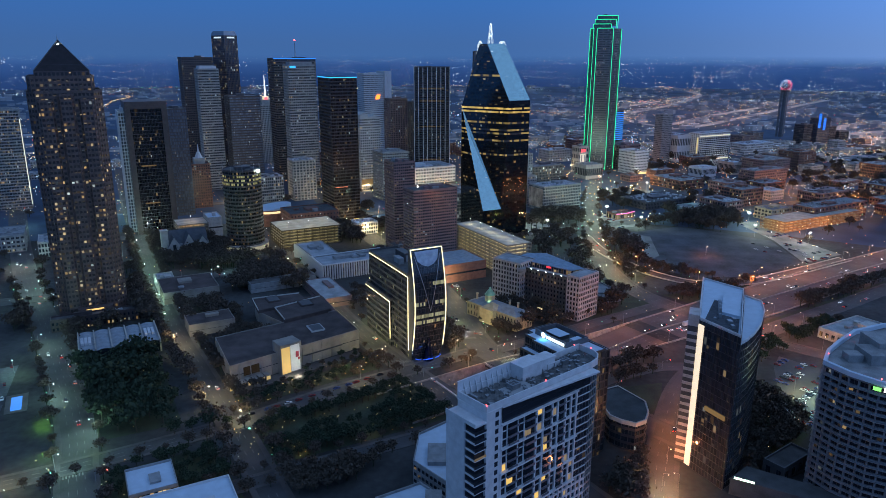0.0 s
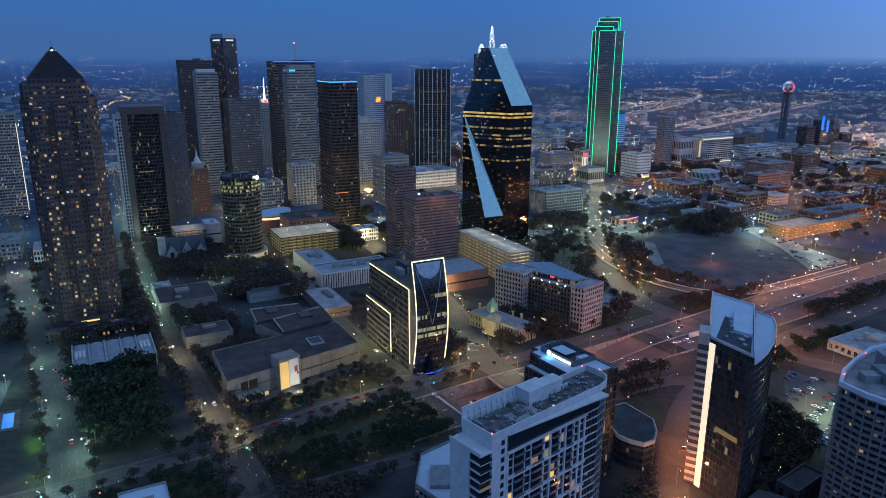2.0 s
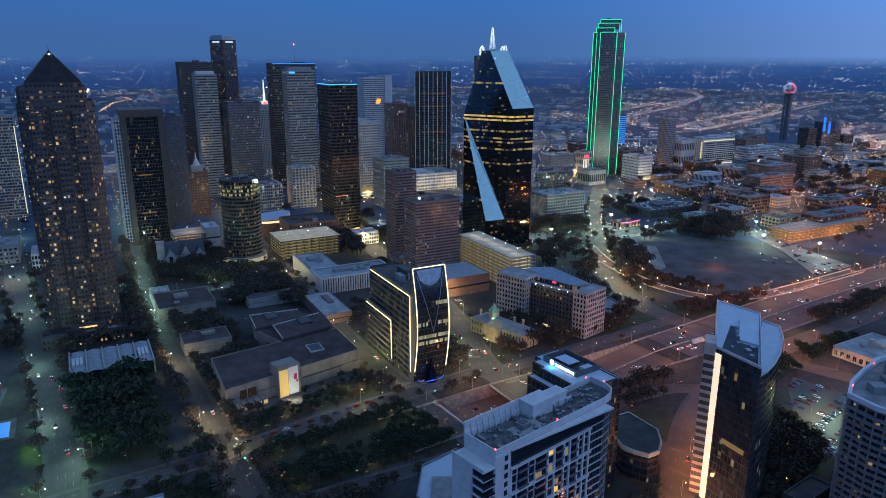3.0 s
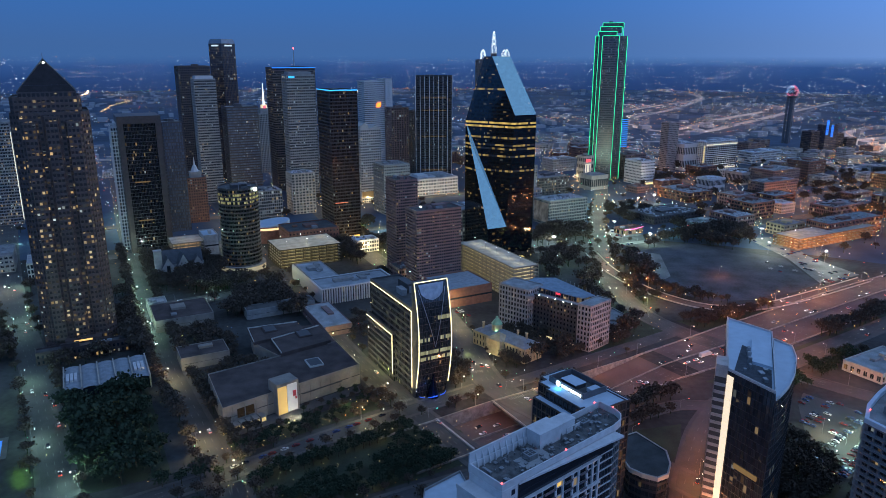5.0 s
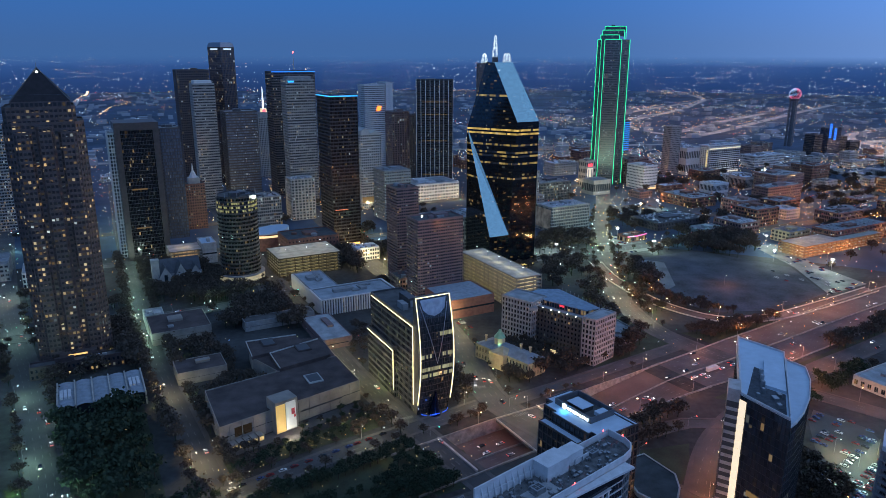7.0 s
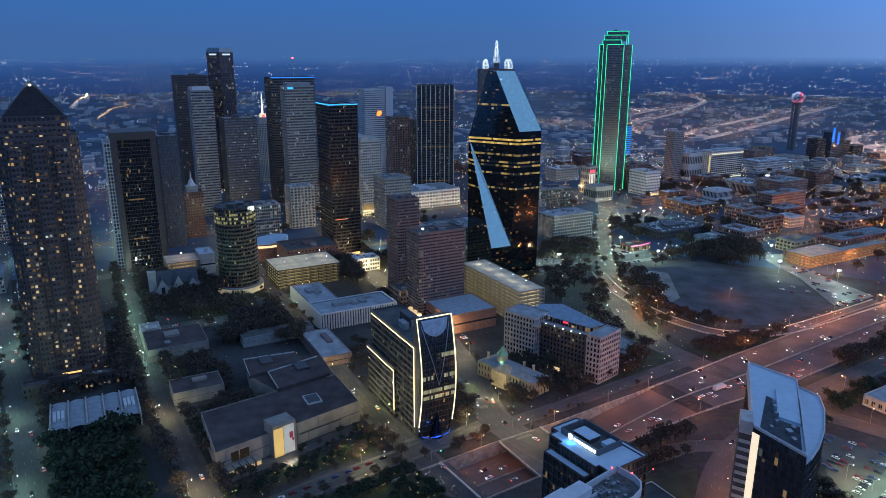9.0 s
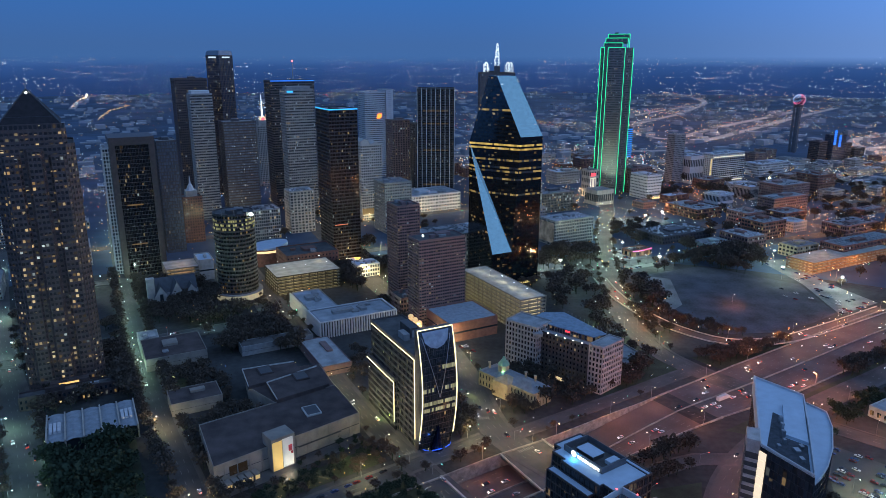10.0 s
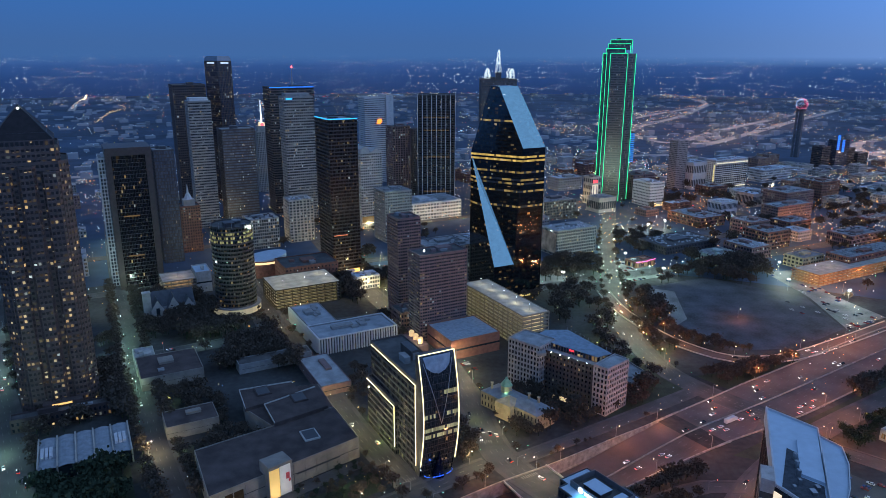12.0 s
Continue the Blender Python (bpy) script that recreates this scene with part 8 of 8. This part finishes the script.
lit_sign(-206.4, 537.5)
for x, y, g, kind in ((-12, 424, 20, "green"), (-26, 436, 200, "green"), (40, 462, 30, "red"), (-112, 345, 30, "green"), (-172, 304, 20, "red"), (-192, 298, 110, "green"), (-262, 622, 30, "green"), (-248, 634, 120, "red"), (-150, 682, 30, "green"), (-330, 575, 30, "red"), (-345, 600, 120, "red"), (190, 858, 30, "green"), (176, 600, 60, "red"), (150, 436, 20, "red"), (110, 402, 40, "red")):
    traffic_light(x, y, g, kind)
# zebra crossings
zebra = Shape()
for (x, y), ang, n in (((-8, 398), 118, 7), ((-24, 446), 118, 7), ((20, 488), 100, 9), ((48, 450), 118, 9), ((-128, 362), 118, 7), ((-186, 308), 118, 8)):
    e, g = Vector((math.cos(radians(ang - 90)), math.sin(radians(ang - 90)))), Vector((math.cos(radians(ang)), math.sin(radians(ang))))
    for i in range(n):
        p = Vector((x, y)) + e * ((i - n / 2) * 1.5)
        q = [p, p + e * 0.7, p + e * 0.7 + g * 3, p + g * 3]
        zebra.face(*[(v.x, v.y, 0.165) for v in q])
solid("zebra_crossing", zebra, PAINT, "worn white zebra crossing stripes", "road marking", kind="structure")

# ---- cars ----
def car_proto(label, colour, name="car", length=4.5, high=1.45):
    m = surface("car_paint_" + label.split()[0], colour, 0.25, vary=0.05, bump=0)
    t = thing(name, label, "car", 0, 0, group="cars")
    half = length / 2
    prof = [(-half, 0.35), (half, 0.35), (half, 0.75), (half * 0.45, 0.92), (-half * 0.9, 0.95), (-half, 0.8)]
    s = Shape()
    for y in (-0.88, 0.88):
        pts = [(x, y, z) for x, z in prof]
        s.face(*(pts if y < 0 else pts[::-1]))
    for (xa, za), (xb, zb) in zip(prof, prof[1:] + prof[:1]):
        s.face((xa, 0.88, za), (xb, 0.88, zb), (xb, -0.88, zb), (xa, -0.88, za))
    body = part("body", s, m, t)
    t["body_name"] = body.name
    cab = Shape()
    lo, hi = [(half * 0.42, 0.9), (-half * 0.85, 0.93)], [(half * 0.12, high), (-half * 0.62, high)]
    p = [(lo[0][0], -0.8, lo[0][1]), (lo[1][0], -0.8, lo[1][1]), (lo[1][0], 0.8, lo[1][1]), (lo[0][0], 0.8, lo[0][1])]
    q = [(hi[0][0], -0.62, high), (hi[1][0], -0.62, high), (hi[1][0], 0.62, high), (hi[0][0], 0.62, high)]
    for i in range(4):
        cab.face(p[i], p[(i + 1) % 4], q[(i + 1) % 4], q[i])
    part("cabin_glass", cab, PANE, t)
    part("cabin_roof", Shape().box(hi[1][0], -0.63, high - 0.03, hi[0][0], 0.63, high + 0.03), m, t)
    for x in (-half * 0.62, half * 0.62):
        for y in (-0.8, 0.8):
            part("wheel", Shape().bar((x, y - 0.1, 0.32), (x, y + 0.1, 0.32), 0.32, 10), RUBBER, t)
    return t


def with_lights(t, length=4.5):
    body = bpy.data.objects[t.pop("body_name")]
    for y in (-0.6, 0.6):
        part("headlight", Shape().ball(length / 2, y, 0.68, 0.17, 4, 6), BEAM, body, "bright headlight")
        part("tail_light", Shape().box(-length / 2 - 0.08, y - 0.25, 0.62, -length / 2, y + 0.25, 0.85), TAIL, body, "red tail light")
    return t


DRIVEN = [with_lights(car_proto("white car driving with its lights on", (0.7, 0.7, 0.7))), with_lights(car_proto("dark car driving with its lights on", (0.03, 0.03, 0.035))),
          with_lights(car_proto("silver car driving with its lights on", (0.4, 0.41, 0.42)))]
PARKED = [car_proto("pale parked car with its lights off", (0.6, 0.6, 0.6)), car_proto("black parked car with its lights off", (0.03, 0.03, 0.03)), car_proto("blue parked car with its lights off", (0.05, 0.08, 0.2)), car_proto("maroon parked car with its lights off", (0.2, 0.03, 0.03))]
for t in PARKED:
    t.pop("body_name")
rc = random.Random(21)
first = set()


def put_car(proto, x, y, turn, z=0.12):
    m = pose(x, y, z, 0, 0, turn)
    if proto in first:
        copy_thing(proto, m)
    else:
        first.add(proto)
        proto.matrix_basis = m


def traffic(line, offsets, count, y0, y1):
    for _ in range(count):
        off = rc.choice(offsets)
        row = lane_row(off) if line is hwy else sides(line, off)
        for _try in range(30):
            i = rc.randrange(len(row) - 1)
            if y0 < row[i].y < y1:
                break
        else:
            continue
        a, b = row[i], row[i + 1]
        p = a + (b - a) * rc.random()
        if built((p.x, p.y), 1.0):
            continue
        e = (b - a).normalized() * (1 if off > 0 else -1)
        put_car(rc.choice(DRIVEN), p.x, p.y, math.degrees(math.atan2(e.y, e.x)), 0.16 + (freeway_z(p.x) if line is hwy else 0))


traffic(hwy, [-24, -19, -14, -8.5, -4, 4, 8.5, 14, 19, 24], 112, 396, 900)
traffic(S1, [-5.4, -1.9, 1.9, 5.4], 13, 270, 720)
traffic(S4, [-6, -2.2, 2.2, 6], 9, 430, 640)
traffic(S3, [-4.5, -1.6, 4.5], 5, 330, 700)
traffic(S5, [-5.8, -2, 2, 5.8], 12, 560, 1200)
traffic(NORTH_ROAD, [-4, 4], 9, 270, 620)
traffic(ROSS, [-5, 5], 12, 560, 960)
traffic(RAMP, [-2.6, 2.6], 4, 600, 760)
traffic(S2, [-3, 3], 4, 300, 700)


def park_rows(poly, ang, count):
    e, g = Vector((math.cos(radians(ang)), math.sin(radians(ang)))), Vector((-math.sin(radians(ang)), math.cos(radians(ang))))
    o = Vector(poly[0])
    slots = []
    for i in range(-40, 41):
        for j in range(-12, 13):
            for side in (0, 5.2):
                p = o + e * (i * 2.8) + g * (j * 17.0 + side)
                if inside(p, poly) and not built((p.x, p.y), 2.5) and not on_road(p, 1.0):
                    slots.append(p)
    for p in rc.sample(slots, min(count, len(slots))):
        put_car(rc.choice(PARKED), p.x, p.y, ang + rc.choice((90, 270)) + rc.uniform(-2, 2), 0.06)


park_rows(BRIGHT_LOT, 30, 34)
park_rows([(-330, 340), (-262, 372), (-290, 440), (-352, 405)], 28, 30)
park_rows([(200, 372), (214, 402), (228, 440), (240, 458), (262, 434), (260, 396), (236, 370), (214, 358)], 40, 56)
park_rows([(200, 372), (214, 402), (232, 410), (245, 378), (214, 358)], 40, 20)
park_rows([(200, 830), (262, 858), (236, 925), (206, 912)], 28, 16)
park_rows([(262, 1040), (332, 1062), (322, 1112), (255, 1090)], 28, 14)
park_rows([(60, 800), (140, 838), (120, 905), (40, 868)], 28, 12)
park_rows([(340, 700), (372, 720), (372, 780), (345, 770)], 28, 5)
park_rows([(0, 585), (24, 598), (14, 614), (-4, 606)], 28, 8)
for i in range(13):
    p = Vector((-116, 364.5)) + (Vector((-40, 421)) - Vector((-116, 364.5))) * (i / 12 + rc.uniform(-0.02, 0.02))
    put_car(rc.choice(PARKED), p.x - 2.2, p.y + 3.4, 37, 0.14)
van = thing("truck", "white box lorry driving on the freeway", "lorry", 0, 0)
part("cargo_box", Shape().box(-7, -1.25, 0.9, 3.2, 1.25, 3.8), WHITE, van)
part("cab", Shape().prism([(3.4, -1.2), (5.6, -1.2), (5.6, 1.2), (3.4, 1.2)], 0.6, 3.0, [3.0, 2.3, 2.3, 3.0]), WHITE, van)
for x in (-5.5, -4.3, 4.4):
    for y in (-1.1, 1.1):
        part("wheel", Shape().bar((x, y - 0.12, 0.5), (x, y + 0.12, 0.5), 0.5, 10), RUBBER, van)
van.matrix_basis = pose(196, 517, 0.14, 0, 0, 32)

# ---- small lights of the park and streets ----
PATH = ((189.7, 351.8), (195.9, 355.6), (202.2, 360.6), (203.9, 357.5), (209.1, 362.0), (203.8, 365.2), (165.0, 331.9), (166.8, 329.7), (170.9, 336.4), (171.8, 333.6), (176.1, 339.9), (177.9, 337.0))
sparks = Shape()
rs = random.Random(31)
for poly, n in ((PARK, 110), ([(-190, 300), (-125, 338), (-95, 292), (-160, 255)], 36), ([(-130, 378), (-100, 412), (-50, 438), (-62, 425), (-110, 385)], 50), ([(-252, 434), (-206, 458), (-152, 362), (-205, 330)], 10), ([(152, 300), (178, 322), (205, 400), (182, 392), (168, 340)], 40), ([(-98, 430), (-62, 462), (-40, 446), (-80, 430)], 26)):
    k = 0
    while k < n:
        p = (rs.uniform(-260, 210), rs.uniform(250, 465))
        if inside(p, poly):
            k += 1
            if not built(p):
                sparks.ball(p[0], p[1], rs.choice((0.5, 1.2, 3.2, 4.5)), rs.uniform(0.08, 0.18), 3, 5)
for x, y in PATH:
    sparks.ball(x, y, 0.9, 0.3, 4, 6)
tagged(solid("garden_lights", sparks, glow("garden_light", (1.0, 0.66, 0.26), 6), "tiny warm garden lights among the trees", "lights", kind="stuff"), kind="stuff")

# ---- the distant city ----
far_boxes = Shape()
rf = random.Random(41)
for _ in range(1500):
    g, d = rf.uniform(-0.75, 0.75), 1500 + 3300 * rf.random() ** 1.2
    x, y = d * math.sin(g), d * math.cos(g)
    if abs(x - 905) < 90 and abs(y - 1865) < 90:
        continue
    w, l, h = rf.uniform(8, 40), rf.uniform(8, 30), rf.choice((4, 5, 6, 8, 10, 14))
    if d > 1650 or not built((x, y), 20):
        c, s = math.cos(0.49), math.sin(0.49)
        far_boxes.prism([(x + a * c - b * s, y + a * s + b * c) for a, b in ((0, 0), (w, 0), (w, l), (0, l))], 0, h)
# walls paled and blued to stand in for distance haze
solid("distant_houses", far_boxes, surface("distant_walls", (0.19, 0.20, 0.215), 0.9, scale=0.01, vary=0.6, pieces=0.5, bump=0), "low dark houses and sheds spread to the horizon", "houses", kind="stuff")
COLOURS = {"white": ((0.76, 0.93, 1.0), 6.0), "warm": ((1.0, 0.66, 0.30), 6.0), "amber": ((1.0, 0.36, 0.08), 6.0), "blue": ((0.30, 0.55, 1.0), 4.5), "red": ((1.0, 0.06, 0.05), 4.5), "green": ((0.2, 1.0, 0.5), 4.0)}
far_lights = {k: Shape() for k in COLOURS}


def spark(kind, x, y, z, k=1.0):
    d = math.hypot(x, y)
    far_lights[kind].ball(x, y, z, k * (0.12 + 0.00021 * d) * rf.uniform(0.6, 1.3), 3, 4)


for _ in range(46000):
    g, d = rf.uniform(-0.72, 0.72), 1.0 / (1 / 4850 + rf.random() ** 1.25 * (1 / 1000 - 1 / 4850))
    x, y = d * math.sin(g), d * math.cos(g)
    n = noise.noise((x * 0.0016, y * 0.0042, 3.1)) + 0.6 * noise.noise((x * 0.006, y * 0.014, 9.0))
    if n < 0.25 + 0.26 * rf.random() and rf.random() > 0.035:
        continue
    spark(rf.choices(list(COLOURS), (34, 30, 22, 9, 4, 1))[0], x, y, rf.uniform(5, 14), rf.choice((0.5, 0.7, 0.95, 1.4)))
for _ in range(420):
    g, d = rf.uniform(-0.72, 0.72), 1.0 / (1 / 4850 + rf.random() ** 1.4 * (1 / 1300 - 1 / 4850))
    x, y = d * math.sin(g), d * math.cos(g)
    turn, kind, gap = rf.choice((0.49, 0.49, 2.06, 0.0, 0.15)), rf.choices(list(COLOURS), (40, 30, 26, 6, 3, 1))[0], rf.uniform(14, 34)
    for i in range(rf.randint(4, 16)):
        spark(kind, x + i * gap * math.cos(turn) + rf.uniform(-6, 6), y + i * gap * math.sin(turn) + rf.uniform(-6, 6), rf.uniform(5, 12), rf.uniform(0.4, 1.0))
# lamps and shop lights among the downtown blocks
for _ in range(9500):
    x, y = rf.uniform(-620, 1150), rf.uniform(560, 1700)
    if abs(x) > 0.68 * y or built((x, y), 1.0) or (inside((x, y), VACANT)):
        continue
    if rf.random() < (0.2 if x < 180 and y < 800 else 0.42 if y < 1000 else 0.8):
        spark(rf.choices(list(COLOURS), (22, 34, 34, 2, 6, 2))[0], x, y, rf.uniform(2, 9), rf.choice((0.5, 0.7, 0.9, 1.3)))


def street_glints(line, off, gap, kinds, y0, y1, z=4.0):
    """Small lamps, shop fronts and signs along one side of a street."""
    row = sides(line, off)
    for a, b in zip(row, row[1:]):
        for i in range(max(1, int((b - a).length / gap))):
            if rf.random() < 0.55 or not y0 < a.y < y1:
                continue
            p = a + (b - a) * rf.random()
            x, y = p.x + rf.uniform(-1.5, 1.5), p.y + rf.uniform(-1.5, 1.5)
            if not built((x, y), 0.5):
                far_lights[rf.choice(kinds)].ball(x, y, z + rf.uniform(-2.5, 2.5), rf.uniform(0.08, 0.2), 3, 5)


NIGHT = ("warm", "white", "warm", "green", "white")
for line, half, gap, y0, y1 in ((S1, 12, 6, 240, 1000), (S2, 9, 6, 300, 1000), (S3, 10, 6, 380, 1000), (S4, 12, 5, 430, 1000), (S5, 12, 5, 560, 1300), (ROSS, 11, 6, 540, 1000), (RAMP, 8, 9, 600, 800), (FRONTAGE, 7, 7, 460, 560)):
    for side in (-1, 1):
        street_glints(line, side * half, gap, NIGHT, y0, y1)
for line in DOWNTOWN:
    for side in (-1, 1):
        street_glints(line, side * 9, 4, ("warm", "amber", "white", "amber", "red"), 640, 1500, 5.0)
for line, half in ((PARK_ROAD, 9), (SOUTH_ROAD, 7)):
    for side in (-1, 1):
        street_glints(line, side * half, 9, ("warm", "amber", "white"), 250, 460, 3.0)


def light_line(pts, gap, kinds, z=9.0, k=0.9):
    for a, b in zip(pts, pts[1:]):
        a, b = Vector(a), Vector(b)
        n = max(1, int((b - a).length / gap))
        for i in range(n):
            p = a + (b - a) * ((i + rf.random() * 0.5) / n)
            spark(rf.choice(kinds), p.x + rf.uniform(-4, 4), p.y + rf.uniform(-4, 4), z + rf.uniform(-2, 2), k * rf.uniform(0.6, 1.2))


FAR_ROADS = [[(560, 2700), (695, 2875), (940, 3234), (1150, 3500), (1370, 3800), (1480, 4300), (1450, 4800)], [(606, 2402), (700, 2640), (1000, 3100), (1370, 3800)], [(606, 2402), (670, 2167), (960, 2530), (1334, 2965), (1700, 3400)],
             [(620, 2050), (756, 2117), (1104, 2535), (1454, 2970), (1900, 3500)], [(1000, 1600), (1205, 2131), (1500, 2300)], [(1091, 1897), (1270, 2018), (1700, 2200)], [(1034, 1634), (1143, 1832), (1400, 1900)], [(-1700, 3300), (-1900, 3750), (-2020, 4080), (-2170, 4400)], [(-900, 1500), (-650, 1560), (-300, 1700), (100, 1800), (600, 1900)]]
for i, line in enumerate(FAR_ROADS):
    # far paler than FREEWAY: lamplight on the road is partly in its colour
    street("distant freeway strung with lamps", line, 30, surface("pale_freeway_concrete", (0.33, 0.30, 0.28), 0.85, scale=0.02, vary=0.3), 0, 0, "freeway")
    light_line(smooth_line(line, 60), 11, ("amber", "warm", "amber", "white") if i != 7 else ("amber", "warm"), 9, 0.62)


def high_mast():
    t = thing("high_mast_lamp", "high mast lamp over the distant freeway", "street lamp", 0, 0, group="high mast lamps")
    part("mast", Shape().bar((0, 0, 0), (0, 0, 20), (0.4, 0.2), 6), STEEL, t)
    part("lamp_ring", Shape().bar((0, 0, 19.5), (0, 0, 20.3), 0.8, 8), LAMP_AMBER, t, "glowing ring of lamps")
    data = bpy.data.lights.new("mast_light", "POINT")
    data.energy, data.color, data.shadow_soft_size = 36000, (1.0, 0.58, 0.36), 1.0
    bulb = new("light", data)
    bulb.parent = t
    bulb.location = (0, 0, 17.5)
    return t


MAST = high_mast()
for line in FAR_ROADS[:7]:
    run = 80.0
    row = smooth_line(line, 40)
    for a, b in zip(row, row[1:]):
        run += (b - a).length
        if run > 95 and a.y < 3100:
            run = 0.0
            m = pose(a.x + 15, a.y, 0)
            if MAST in USED:
                copy_thing(MAST, m)
            else:
                USED.add(MAST)
                MAST.matrix_basis = m
light_line([(-1300, 4300), (-900, 4400), (-300, 4500)], 30, ("warm", "white"), 8, 1.0)
light_line([(-1960, 3900), (-2020, 4080), (-2170, 4400)], 7, ("amber", "warm", "warm", "white"), 9, 1.3)
light_line([(-1280, 2660), (-1312, 2758), (-1450, 3150), (-1480, 3400), (-1596, 3570)], 13, ("amber", "warm"), 9, 1.1)
for kind, (colour, power) in COLOURS.items():
    solid("distant_lights", far_lights[kind], glow("distant_%s" % kind, colour, power), "scattered %s lights of the distant city" % kind, "lights", kind="stuff")
